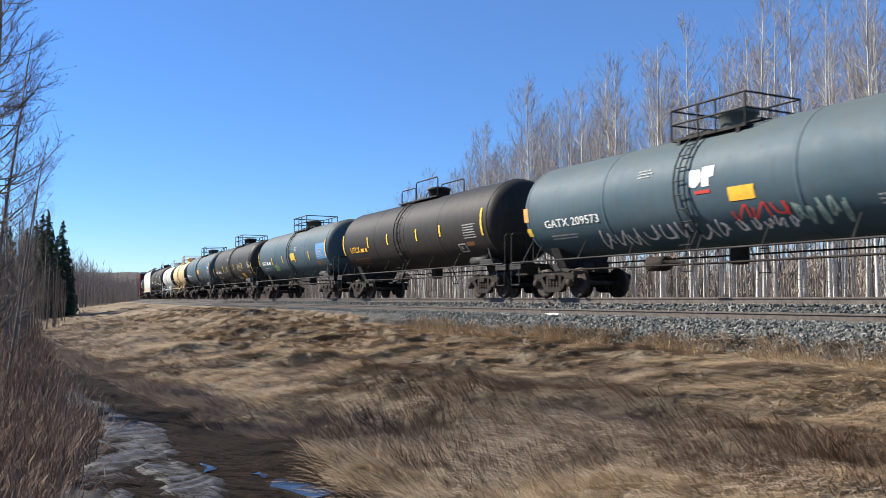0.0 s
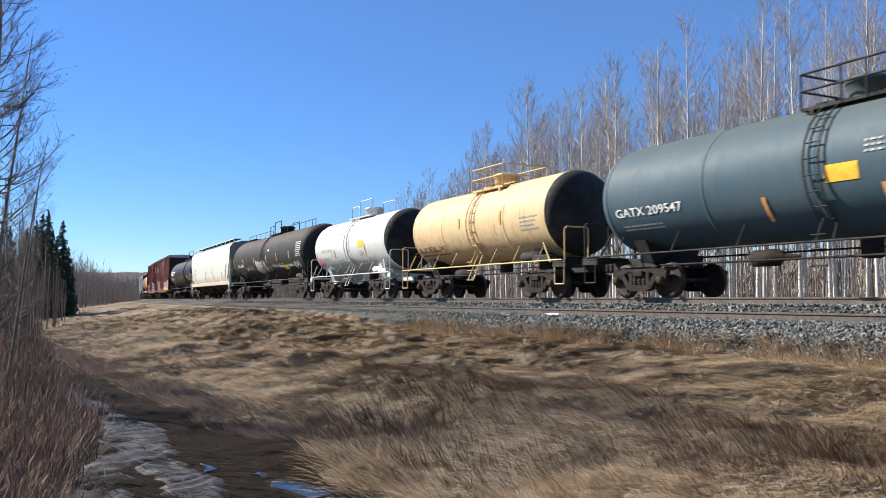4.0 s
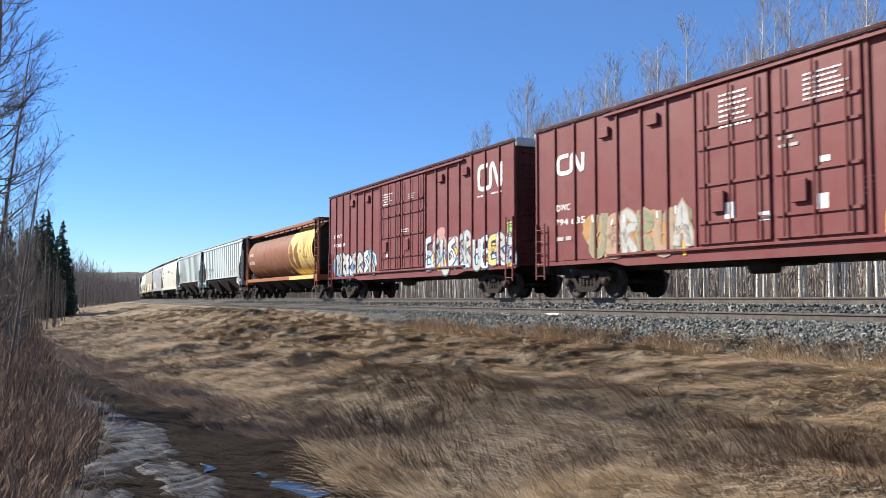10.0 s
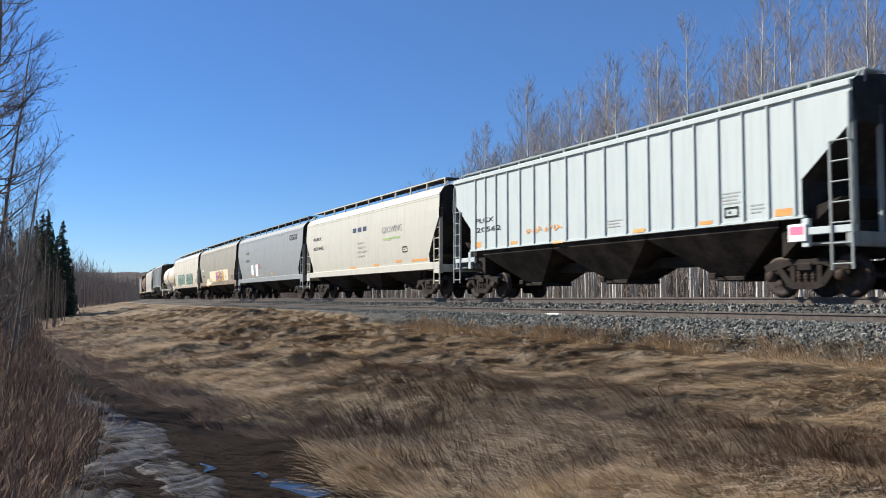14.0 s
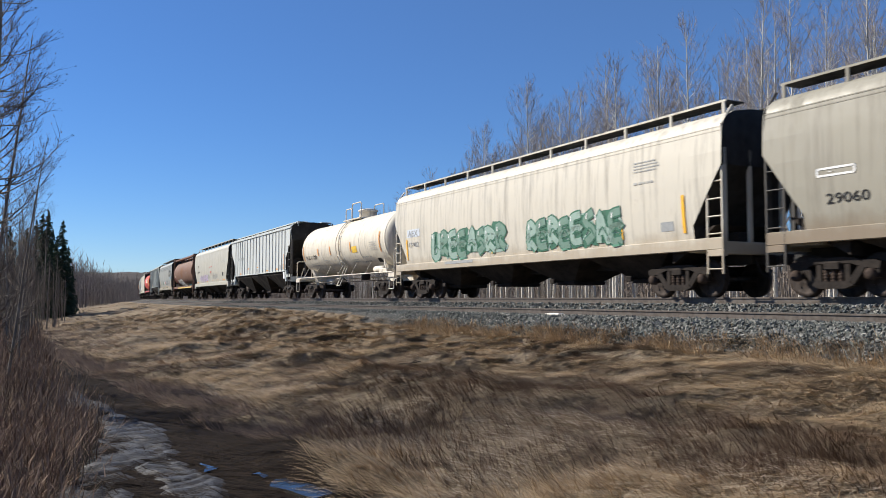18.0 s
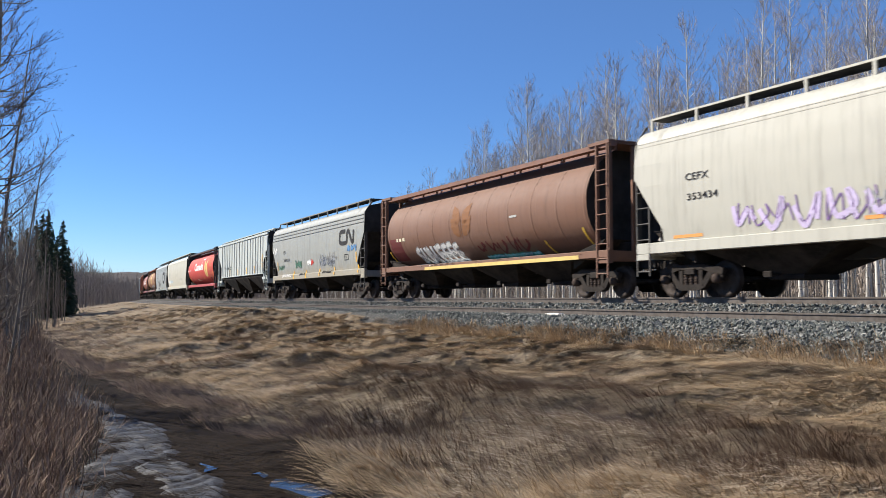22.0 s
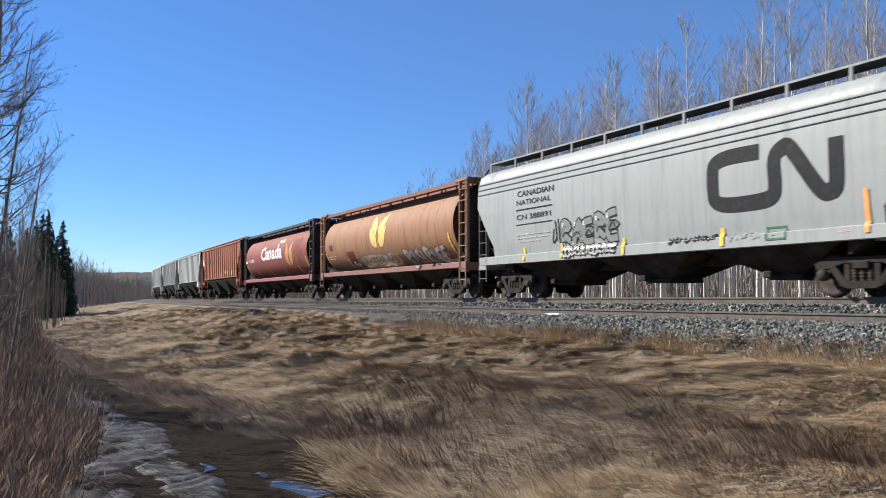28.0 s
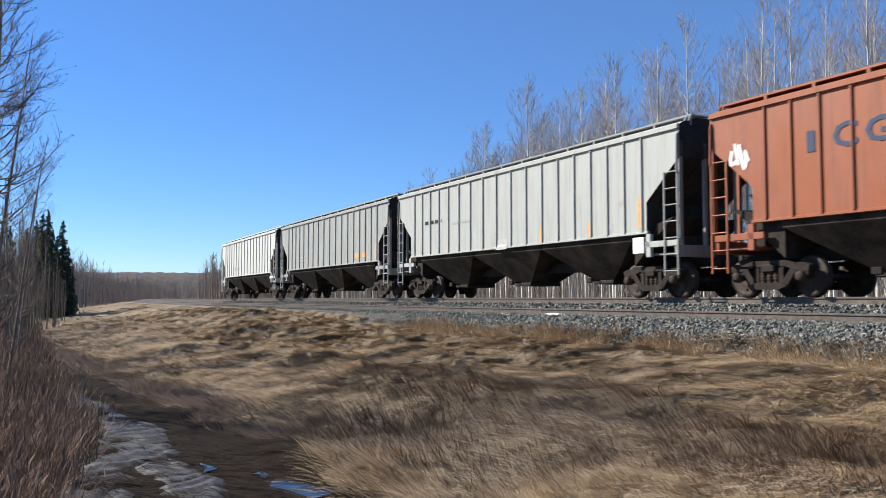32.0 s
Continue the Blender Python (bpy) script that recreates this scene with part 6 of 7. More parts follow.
small_print(b, side, 6.85, 7.27, 1.77, 1.86, 1, "dim", 55)

b, side = couple(tank_car("dark slate-grey tank car with yellow stripes and a roof cage", next(n), UMBER, fade=0.08))
stripe(b, side, -7.21, -7.11, 1.83, 2.54, "yellow")
stripe(b, side, -5.54, -5.43, 2.03, 2.62, "yellow")
stripe(b, side, -3.07, -2.96, 2.16, 2.62, "yellow")
stripe(b, side, -1.53, -1.42, 2.14, 2.63, "yellow")
stripe(b, side, 1.09, 1.20, 2.18, 2.64, "yellow")
stripe(b, side, 2.63, 2.74, 2.17, 2.63, "yellow")
stripe(b, side, 4.07, 4.18, 2.19, 2.65, "yellow")
stripe(b, side, 6.99, 7.10, 1.71, 2.60, "yellow")
letters(b, side, "GATX 209602", -6.32, -4.09, 2.08, 2.25, "white")
small_print(b, side, -6.20, -4.10, 1.67, 1.75, 2, "dim", 69)
small_print(b, side, 2.95, 3.93, 2.10, 2.63, 6, "dim", 70)
panel(b, side, 3.11, 3.99, 1.59, 1.89, "amber")
small_print(b, side, 5.73, 6.78, 2.21, 2.71, 7, "dim", 72)
small_print(b, side, 5.75, 6.31, 1.85, 2.02, 3, "dim", 73)
scrawl(b, side, 1.01, 2.46, 1.46, 1.79, "dim", 74, 0.05, 5)
small_print(b, side, -1.45, -0.85, 2.97, 3.15, 2, "dim", 75)
small_print(b, side, -2.72, -1.83, 2.09, 2.19, 1, "dim", 76)

b, side = couple(tank_car("blue-grey tank car with a roof cage and orange placard", next(n), BLUE, fade=0.3, rust=0.12, top=(0.085, 0.10, 0.095)))
letters(b, side, "GATX 209547", -6.43, -3.89, 2.18, 2.41, "white")
small_print(b, side, -6.30, -4.47, 1.82, 1.96, 2, "dim", 81)
panel(b, side, 0.30, 1.08, 2.35, 2.71, "amber")
stripe(b, side, -1.41, -1.30, 1.70, 2.23, "orange")
stripe(b, side, 1.53, 1.64, 1.76, 2.23, "orange")
stripe(b, side, 4.12, 4.23, 1.88, 2.23, "orange")
stripe(b, side, 6.90, 7.01, 2.29, 3.17, "orange")
small_print(b, side, 1.24, 1.82, 2.84, 3.12, 3, "dim", 87)
frame_mark(b, side, 5.05, 5.61, 1.77, 2.05, "dim")
panel(b, side, 5.58, 6.28, 2.77, 2.99, "blue")
panel(b, side, 6.27, 6.65, 2.67, 2.81, "sky")
small_print(b, side, 5.62, 6.61, 2.14, 2.62, 6, "dim", 91)
panel(b, side, 6.93, 7.10, 1.76, 1.86, "pink")

b, side = couple(tank_car("short yellow-orange stained tank car with a black end", next(n), (0.58, 0.43, 0.24), radius=1.4, zc=2.73, plat=(-0.6, 1.6), trim=(0.55, 0.38, 0.16), rust=0.45, head_paint=BLACK))
small_print(b, side, -5.18, -2.02, 1.69, 1.90, 2, "brown", 100)
letters(b, side, "UTLX", -4.60, -2.24, 1.87, 2.02, "brown")
stripe(b, side, -0.90, -0.79, 2.60, 2.98, "orange")
small_print(b, side, 3.33, 4.44, 2.22, 2.69, 4, "dim", 103)
stripe(b, side, 2.06, 2.17, 2.54, 3.02, "orange")

b, side = couple(tank_car("short white tank car with white ladders and rails", next(n), WHITE, radius=1.4, zc=2.73, plat=(-1.2, 1.6), tl=11.0, deck=WHITE, platform="hoops", grime=0.2, head_paint=BLACK))
letters(b, side, "QNVX 72000", -3.91, -2.22, 2.40, 2.58, "grey")
small_print(b, side, -3.81, -2.48, 2.02, 2.07, 2, "grey", 121)
panel(b, side, 1.60, 2.28, 2.47, 2.79, "amber")
stripe(b, side, -1.93, -1.82, 2.11, 2.53, "orange")
stripe(b, side, 2.36, 2.47, 2.17, 2.61, "orange")
stripe(b, side, -4.76, -4.66, 1.59, 2.51, "orange")
scrawl(b, side, -4.80, -3.76, 1.68, 2.33, "pink", 126, 0.05, 3)
small_print(b, side, 1.59, 2.24, 2.09, 2.24, 3, "grey", 127)
small_print(b, side, -1.65, -0.78, 1.90, 1.92, 1, "grey", 128)
small_print(b, side, -1.43, -0.42, 3.23, 3.28, 2, "grey", 129)

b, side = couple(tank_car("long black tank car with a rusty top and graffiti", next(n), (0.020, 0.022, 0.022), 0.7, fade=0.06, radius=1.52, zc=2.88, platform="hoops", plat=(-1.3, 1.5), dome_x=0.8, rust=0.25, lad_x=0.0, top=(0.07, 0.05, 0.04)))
for a, c in ((-8.4, -1.35), (1.55, 8.4)):
    part("top_handrail", Shape().path([(a, -0.42, 4.33), (a, -0.42, 4.72), (c, -0.42, 4.72), (c, -0.42, 4.33)], 0.02, 6), BLACK, train[-1], "thin handrail along the tank's top")
    for k in range(5):
        x = a + (c - a) * (k + 0.5) / 5
        part("handrail_post", Shape().tube((x, -0.42, 4.33), (x, -0.42, 4.72), 0.016, 5), BLACK, train[-1])
letters(b, side, "CPDX 180002", -7.66, -5.80, 2.29, 2.49, "white")
small_print(b, side, -7.45, -5.81, 1.72, 1.93, 3, "dim", 141)
stripe(b, side, -8.91, -8.80, 2.25, 3.01, "orange")
stripe(b, side, -5.82, -5.71, 2.43, 2.85, "orange")
stripe(b, side, -2.53, -2.42, 2.40, 2.84, "orange")
stripe(b, side, 0.89, 1.00, 2.38, 2.85, "orange")
stripe(b, side, 3.53, 3.64, 2.42, 2.87, "orange")
stripe(b, side, 6.41, 6.51, 2.41, 2.88, "orange")
bubble_tag(b, side, -2.15, 0.45, 1.79, 2.59, ["dim"], "grey", 148, 4, None)
scrawl(b, side, -5.22, -2.95, 1.99, 2.34, "grey", 149, 0.05, 4)
scrawl(b, side, 0.52, 1.49, 1.82, 2.17, "dim", 150, 0.05, 2)
scrawl(b, side, 1.94, 3.33, 1.98, 2.22, "dim", 151, 0.05, 3)
scrawl(b, side, 3.52, 4.69, 1.92, 2.20, "white", 152, 0.05, 4)
panel(b, side, 4.61, 5.43, 1.83, 2.09, "yellow")
scrawl(b, side, 5.64, 6.74, 1.94, 2.14, "white", 154, 0.05, 5)
scrawl(b, side, 6.91, 8.21, 1.82, 2.27, "white", 155, 0.05, 4)
panel(b, side, 1.34, 1.63, 3.11, 3.22, "white")
panel(b, side, 8.21, 8.53, 1.33, 1.64, "pink")
small_print(b, side, 7.89, 9.03, 2.49, 3.33, 8, "white", 158)

b, side = couple(hopper_car("cream-white smooth-sided covered hopper with rust runs", next(n), (0.50, 0.515, 0.455), "smooth", bays=4, rust=0.12, grime=0.25, splash=(2.0, 0.75, (0.34, 0.20, 0.10)), half=9.76, black_end_shade=False, sill_colour=(0.46, 0.40, 0.31), roof=(0.10, 0.10, 0.10), trim=(0.6, 0.6, 0.57)))
letters(b, side, "CCBX", -7.71, -6.73, 2.56, 2.76, "black")
letters(b, side, "72201", -7.58, -6.65, 2.16, 2.34, "black")
small_print(b, side, -1.77, -0.64, 2.21, 2.37, 3, "red", 162)
small_print(b, side, 1.30, 2.46, 2.16, 2.48, 3, "grey", 163)
stripe(b, side, -1.71, -1.60, 1.68, 2.16, "brown")
stripe(b, side, 2.43, 2.54, 1.71, 2.17, "brown")
stripe(b, side, 6.41, 6.51, 1.70, 2.19, "brown")
stripe(b, side, 8.08, 8.19, 1.70, 2.65, "brown")
stripe(b, side, -8.13, -8.03, 1.92, 2.58, "brown")
frame_mark(b, side, 7.72, 8.10, 2.07, 2.35, "grey")
small_print(b, side, 8.16, 8.82, 2.19, 2.68, 6, "grey", 170)
panel(b, side, -6.21, -5.66, 1.35, 1.52, "red")
panel(b, side, 4.22, 4.67, 1.33, 1.51, "red")
small_print(b, side, -7.58, -5.93, 1.76, 1.89, 2, "grey", 173)

b, side = couple(tank_car("glossy black tank car with a large white name", next(n), (0.0065, 0.007, 0.008), 0.5, fade=0.02, platform="hoops", plat=(-1.7, 4.3), dome_x=0.0, lad_x=3.9, grime=0.15, centres=15.7, zc=2.83, tl=18.4))
block_rings(b, side, -8.19, -4.54, 2.68, 3.11, "white")
letters(b, side, "PROX 3732", -7.63, -5.96, 2.17, 2.31, "white")
small_print(b, side, -7.31, -5.75, 1.80, 1.95, 2, "dim", 182)
stripe(b, side, -8.73, -8.62, 1.95, 2.60, "yellow")
stripe(b, side, -4.96, -4.85, 2.14, 2.53, "yellow")
stripe(b, side, -1.72, -1.61, 2.15, 2.59, "yellow")
stripe(b, side, 0.84, 0.95, 2.15, 2.61, "yellow")
stripe(b, side, 3.36, 3.47, 2.16, 2.61, "yellow")
stripe(b, side, 5.38, 5.49, 2.13, 2.60, "yellow")
stripe(b, side, 8.95, 9.06, 1.76, 2.65, "yellow")
small_print(b, side, 5.64, 7.22, 2.00, 2.21, 2, "white", 190)
frame_mark(b, side, 6.88, 7.45, 1.76, 1.99, "dim")
small_print(b, side, 7.44, 8.59, 2.18, 2.66, 7, "dim", 192)
panel(b, side, 8.62, 8.97, 1.37, 1.72, "pink")

b, side = couple(box_car("tall maroon box car with yellow and lilac graffiti", next(n), (0.15, 0.03, 0.027)))
noodle(b, side, -8.17, -6.77, 3.70, 4.34, "white")
letters(b, side, "DWC", -8.17, -7.50, 2.62, 2.82, "white")
letters(b, side, "794 635", -8.27, -6.78, 2.18, 2.38, "white")
small_print(b, side, -8.17, -7.07, 1.70, 1.85, 1, "dim", 203)
small_print(b, door_side, -1.48, -0.45, 3.97, 4.79, 7, "white", 204)
small_print(b, door_side, 0.89, 2.00, 4.04, 4.73, 7, "white", 205)
small_print(b, door_side, 0.22, 0.75, 3.23, 3.50, 2, "dim", 206)
panel(b, door_side, 1.27, 1.49, 2.79, 2.92, "white")
panel(b, door_side, -1.36, -1.06, 1.77, 2.21, "white")
panel(b, door_side, -0.35, -0.08, 1.70, 1.90, "white")
panel(b, door_side, 1.17, 1.43, 1.81, 2.14, "white")
small_print(b, side, 2.14, 2.46, 2.01, 2.39, 4, "dim", 211)
spray(b, side, -7.0, -2.3, 1.10, 2.35, ["tan", "olive", "ochre"], 211)
bubble_tag(b, side, -6.4, -2.5, 1.15, 2.45, ["olive", "tan", "dim"], "tan", 212, 6, None, lift=3)
spray(b, side, 2.6, 9.2, 1.06, 1.95, ["amber", "yellow"], 215)
bubble_tag(b, side, 2.9, 9.1, 1.30, 2.30, ["lilac", "cream", "amber"], "purple", 213, 10, None, lift=3)
spray(b, side, 2.8, 9.1, 1.08, 1.40, ["yellow", "amber"], 216, 14)
stripe(b, side, -5.69, -5.58, 1.14, 1.59, "amber")
stripe(b, side, -2.81, -2.70, 1.04, 1.58, "amber")
stripe(b, side, 3.15, 3.26, 1.05, 1.62, "yellow")
stripe(b, side, 5.98, 6.08, 1.05, 1.62, "yellow")
stripe(b, side, 8.79, 8.89, 0.97, 2.36, "amber")

b, side = couple(box_car("tall maroon box car with silver and blue graffiti", next(n), (0.15, 0.03, 0.027)))
noodle(b, side, 6.62, 8.38, 3.78, 4.74, "white")
small_print(b, side, 6.63, 7.37, 3.58, 3.61, 1, "white", 221)
small_print(b, side, 7.61, 8.36, 3.60, 3.66, 1, "white", 222)
letters(b, side, "DWC", -8.46, -7.20, 3.07, 3.20, "white")
letters(b, side, "793848", -8.56, -6.89, 2.60, 2.73, "white")
small_print(b, door_side, -1.93, -0.73, 4.13, 4.63, 5, "white", 225)
small_print(b, door_side, 0.79, 1.59, 4.06, 4.38, 4, "dim", 226)
spray(b, side, -8.6, -2.7, 1.08, 2.25, ["sky", "teal", "blue"], 226)
bubble_tag(b, side, -8.0, -2.97, 1.06, 2.25, ["grey", "dim", "steel"], "black", 227, 7, None, lift=3)
spray(b, side, 3.0, 6.2, 1.9, 2.75, ["pale_rose"], 231)
spray(b, side, 2.3, 9.2, 1.08, 1.9, ["grey", "steel", "amber", "sky"], 232)
bubble_tag(b, side, 2.35, 6.3, 1.10, 2.40, ["steel", "grey", "dim"], "navy", 228, 6, None, lift=3)
bubble_tag(b, side, 6.3, 9.20, 1.10, 2.25, ["dim", "steel", "straw"], "navy", 229, 5, None, lift=3)
panel(b, side, 8.67, 9.15, 2.17, 2.55, "lime")
stripe(b, side, -6.40, -6.29, 1.19, 1.70, "amber")
stripe(b, side, 3.02, 3.13, 1.31, 1.73, "amber")
stripe(b, side, 5.98, 6.09, 1.26, 1.68, "orange")
stripe(b, side, 9.10, 9.21, 1.31, 2.24, "amber")
small_print(b, door_side, 0.13, 0.96, 2.79, 2.90, 2, "white", 236)
small_print(b, door_side, 0.73, 1.09, 1.93, 2.48, 3, "white", 237)
panel(b, door_side, -1.54, -1.28, 1.82, 2.25, "white")

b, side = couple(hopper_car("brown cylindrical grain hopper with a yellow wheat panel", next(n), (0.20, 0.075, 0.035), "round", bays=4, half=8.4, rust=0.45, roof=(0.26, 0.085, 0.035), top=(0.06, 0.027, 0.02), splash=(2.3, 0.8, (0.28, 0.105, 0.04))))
letters(b, side, "NDYX", -7.03, -5.92, 2.90, 3.10, "white")
letters(b, side, "814336", -7.03, -5.67, 2.36, 2.58, "white")
panel(b, side, 2.87, 7.63, 1.11, 4.22, "straw")
wheat(b, side, 2.84, 4.98, 1.65, 3.52, "brown", True)
wheat(b, side, 5.13, 7.04, 1.36, 3.87, "brown", False)
small_print(b, side, -6.90, -2.87, 1.97, 2.31, 3, "ghost", 245)
panel(b, side, 1.76, 2.02, 1.53, 1.71, "white")
stripe(b, side, -4.03, -3.92, 1.51, 2.00, "straw")
stripe(b, side, -1.39, -1.28, 1.53, 1.97, "straw")
stripe(b, side, 1.42, 1.53, 1.58, 1.98, "straw")

b, side = couple(hopper_car("clean white ribbed covered hopper with black lettering", next(n), PEARL, "ribbed", half=8.43, ribs=18, grime=0.15, trim=(0.26, 0.29, 0.29)))
letters(b, side, "PLCX", -6.13, -4.86, 2.45, 2.61, "black")
letters(b, side, "20622", -4.48, -3.26, 2.37, 2.56, "black")
small_print(b, side, -6.13, -3.30, 2.04, 2.04, 2, "dim", 262)
stripe(b, side, 1.52, 1.63, 1.72, 2.27, "orange")
stripe(b, side, 4.08, 4.19, 1.78, 2.25, "orange")
stripe(b, side, 6.80, 6.91, 1.82, 2.81, "orange")
small_print(b, side, 4.21, 4.61, 1.93, 2.15, 3, "black", 266)
small_print(b, side, 3.34, 3.77, 1.90, 2.07, 3, "dim", 267)
small_print(b, side, 4.90, 5.40, 1.99, 2.11, 3, "dim", 268)
small_print(b, side, 5.81, 6.44, 2.04, 2.16, 3, "dim", 269)
stripe(b, side, -6.76, -6.67, 1.60, 2.64, "orange")
placard(b, 6.81, 7.23, 1.19, 1.58, True)

b, side = couple(hopper_car("white ribbed covered hopper with small orange placards", next(n), PEARL, "ribbed", half=8.43, ribs=18, grime=0.2, trim=(0.26, 0.29, 0.29)))
letters(b, side, "PLCX", -6.79, -5.56, 2.66, 2.83, "black")
letters(b, side, "20562", -6.75, -5.07, 2.33, 2.47, "black")
panel(b, side, -1.97, -1.47, 1.66, 1.76, "orange")
panel(b, side, 1.76, 2.22, 1.73, 1.83, "orange")
panel(b, side, 4.19, 4.62, 1.75, 1.84, "orange")
panel(b, side, 6.47, 6.93, 1.76, 1.92, "orange")
panel(b, side, -6.79, -6.43, 1.80, 1.99, "orange")
panel(b, side, -4.46, -4.03, 1.78, 1.88, "orange")
frame_mark(b, side, 5.00, 5.44, 1.85, 2.10, "black")
small_print(b, side, 4.92, 5.51, 2.17, 2.36, 4, "dim", 289)
scrawl(b, side, -3.58, -1.47, 2.08, 2.27, "orange", 290, 0.05, 4)
small_print(b, side, 0.52, 1.36, 1.95, 2.09, 3, "dim", 291)
small_print(b, side, 5.79, 6.17, 1.89, 2.06, 3, "dim", 292)
placard(b, 6.84, 7.30, 1.17, 1.55, True)

b, side = couple(hopper_car("cream smooth-sided covered hopper with green and black lettering", next(n), (0.50, 0.49, 0.42), "smooth", half=8.39, grime=0.2, trim=(0.5, 0.48, 0.40)))
letters(b, side, "FURX", -7.05, -5.72, 3.11, 3.29, "black")
letters(b, side, "855442", -7.04, -5.40, 2.61, 2.76, "black")
small_print(b, side, -0.99, 0.94, 3.14, 3.41, 1, "navy", 302)
letters(b, side, "GROWING", 2.68, 4.88, 2.89, 3.18, "grey")
letters(b, side, "together", 2.76, 4.80, 2.54, 2.71, "lime")
small_print(b, side, -0.39, 0.80, 1.94, 2.69, 4, "dim", 305)
panel(b, side, -1.55, -0.88, 1.43, 1.54, "orange")
panel(b, side, 1.56, 2.12, 1.47, 1.57, "orange")
panel(b, side, 4.05, 4.69, 1.54, 1.64, "orange")
panel(b, side, 5.74, 7.21, 1.51, 1.60, "orange")
frame_mark(b, side, 4.87, 5.37, 1.94, 2.19, "black")

b, side = couple(hopper_car("light grey smooth-sided covered hopper with black lettering", next(n), (0.25, 0.268, 0.27), "smooth", half=8.35, grime=0.3, roof=(0.25, 0.25, 0.25)))
letters(b, side, "CGLX", -5.78, -4.78, 3.14, 3.32, "black")
letters(b, side, "3924", -5.74, -4.75, 2.59, 2.76, "black")
small_print(b, side, -5.56, -4.76, 2.00, 2.14, 2, "dim", 322)
panel(b, side, -3.92, -3.55, 1.53, 1.65, "orange")
panel(b, side, -1.47, -1.07, 1.57, 1.64, "orange")
panel(b, side, 1.15, 1.57, 1.55, 1.68, "orange")
small_print(b, side, -2.09, -1.48, 2.02, 2.35, 4, "red", 326)
panel(b, side, -2.96, -2.31, 1.54, 2.35, "white")
panel(b, side, -4.23, -3.59, 1.63, 2.34, "white")
small_print(b, side, -0.60, 0.56, 1.98, 2.01, 1, "grey", 329)
letters(b, side, "CGLX", 5.56, 7.24, 3.49, 3.82, "black")

b, side = couple(hopper_car("tan smooth-sided covered hopper with a bright graffiti panel", next(n), (0.30, 0.28, 0.225), "smooth", half=8.3, grime=0.5, trim=(0.28, 0.26, 0.21), rungs=(0.05, 0.045, 0.04), splash=(1.75, 0.5, (0.20, 0.15, 0.10))))
panel(b, side, -3.18, 5.04, 1.47, 2.36, "cream")
panel(b, side, -4.86, -2.26, 1.21, 1.73, "cream")
spray(b, side, -0.35, 3.35, 1.42, 2.25, ["blue", "lime", "orange", "pink"], 341)
bubble_tag(b, side, -0.1, 3.1, 1.45, 2.25, ["pink", "mint", "yellow"], "navy", 342, 4, None, lift=3)
letters(b, side, "29060", -6.71, -5.73, 1.90, 2.12, "black")
frame_mark(b, side, -6.92, -6.01, 2.47, 2.66, "white")
stripe(b, side, 6.96, 7.06, 1.44, 2.35, "orange")
frame_mark(b, side, 6.31, 6.87, 1.61, 1.84, "black")
panel(b, side, -1.62, -1.20, 1.12, 1.22, "orange")
panel(b, side, 4.00, 4.43, 1.15, 1.24, "orange")
panel(b, side, -4.30, -3.70, 1.09, 1.20, "orange")
small_print(b, side, 6.11, 6.76, 2.14, 2.35, 4, "dim", 351)
small_print(b, side, 3.82, 4.31, 1.69, 1.86, 3, "grey", 352)

b, side = couple(hopper_car("off-white smooth-sided covered hopper with green graffiti", next(n), (0.57, 0.53, 0.445), "smooth", half=9.4, bays=4, grime=0.6, fade=0.1, rust=0.06, splash=(1.7, 0.5, (0.36, 0.30, 0.22))))
panel(b, side, -8.16, -6.98, 2.52, 2.84, "steel")
letters(b, side, "AEX", -8.07, -7.15, 2.55, 2.79, "grey")
letters(b, side, "15982", -7.98, -7.07, 2.11, 2.31, "grey")
spray(b, side, -5.9, -0.2, 1.50, 2.60, ["mint", "green"], 361)
bubble_tag(b, side, -5.79, -0.25, 1.55, 2.55, ["mint", "sage"], "green", 363, 8, None, lift=3)
spray(b, side, 0.9, 5.9, 1.45, 2.45, ["mint", "green"], 362)
spray(b, side, 1.2, 5.7, 1.45, 1.80, ["green"], 365, 2)
bubble_tag(b, side, 0.98, 5.81, 1.50, 2.50, ["mint", "sage"], "green", 364, 8, None, lift=3)
stripe(b, side, -3.81, -3.69, 1.58, 2.05, "amber")
stripe(b, side, -1.32, -1.21, 1.54, 2.06, "amber")
stripe(b, side, 1.07, 1.18, 1.58, 2.05, "amber")
stripe(b, side, 3.37, 3.48, 1.59, 2.10, "amber")
stripe(b, side, 5.65, 5.76, 1.58, 2.03, "amber")
stripe(b, side, 8.05, 8.16, 1.59, 2.54, "amber")
stripe(b, side, -8.25, -8.14, 1.58, 2.44, "amber")
small_print(b, side, 6.28, 7.44, 3.32, 3.52, 4, "grey", 372)
small_print(b, side, 6.27, 7.35, 2.99, 3.03, 1, "dim", 373)
panel(b, side, 7.26, 7.73, 1.68, 1.92, "grey")
panel(b, side, -4.79, -2.61, 1.29, 1.39, "grey")

b, side = couple(tank_car("white tank car with white rails and ladder", next(n), (0.64, 0.59, 0.49), deck=(0.66, 0.6, 0.5), radius=1.4, zc=2.73, platform="hoops", plat=(-1.0, 1.2), dome_x=0.6, lad_x=0.0, rust=0.08, centres=10.7))
letters(b, side, "TILX 111289", -5.59, -3.69, 2.17, 2.38, "black")
small_print(b, side, -5.06, -3.69, 1.81, 1.93, 2, "grey", 381)
stripe(b, side, -5.96, -5.85, 2.13, 2.95, "orange")
stripe(b, side, -3.40, -3.28, 2.32, 2.73, "orange")
stripe(b, side, -1.42, -1.31, 2.30, 2.74, "orange")
stripe(b, side, 1.63, 1.74, 2.31, 2.79, "orange")
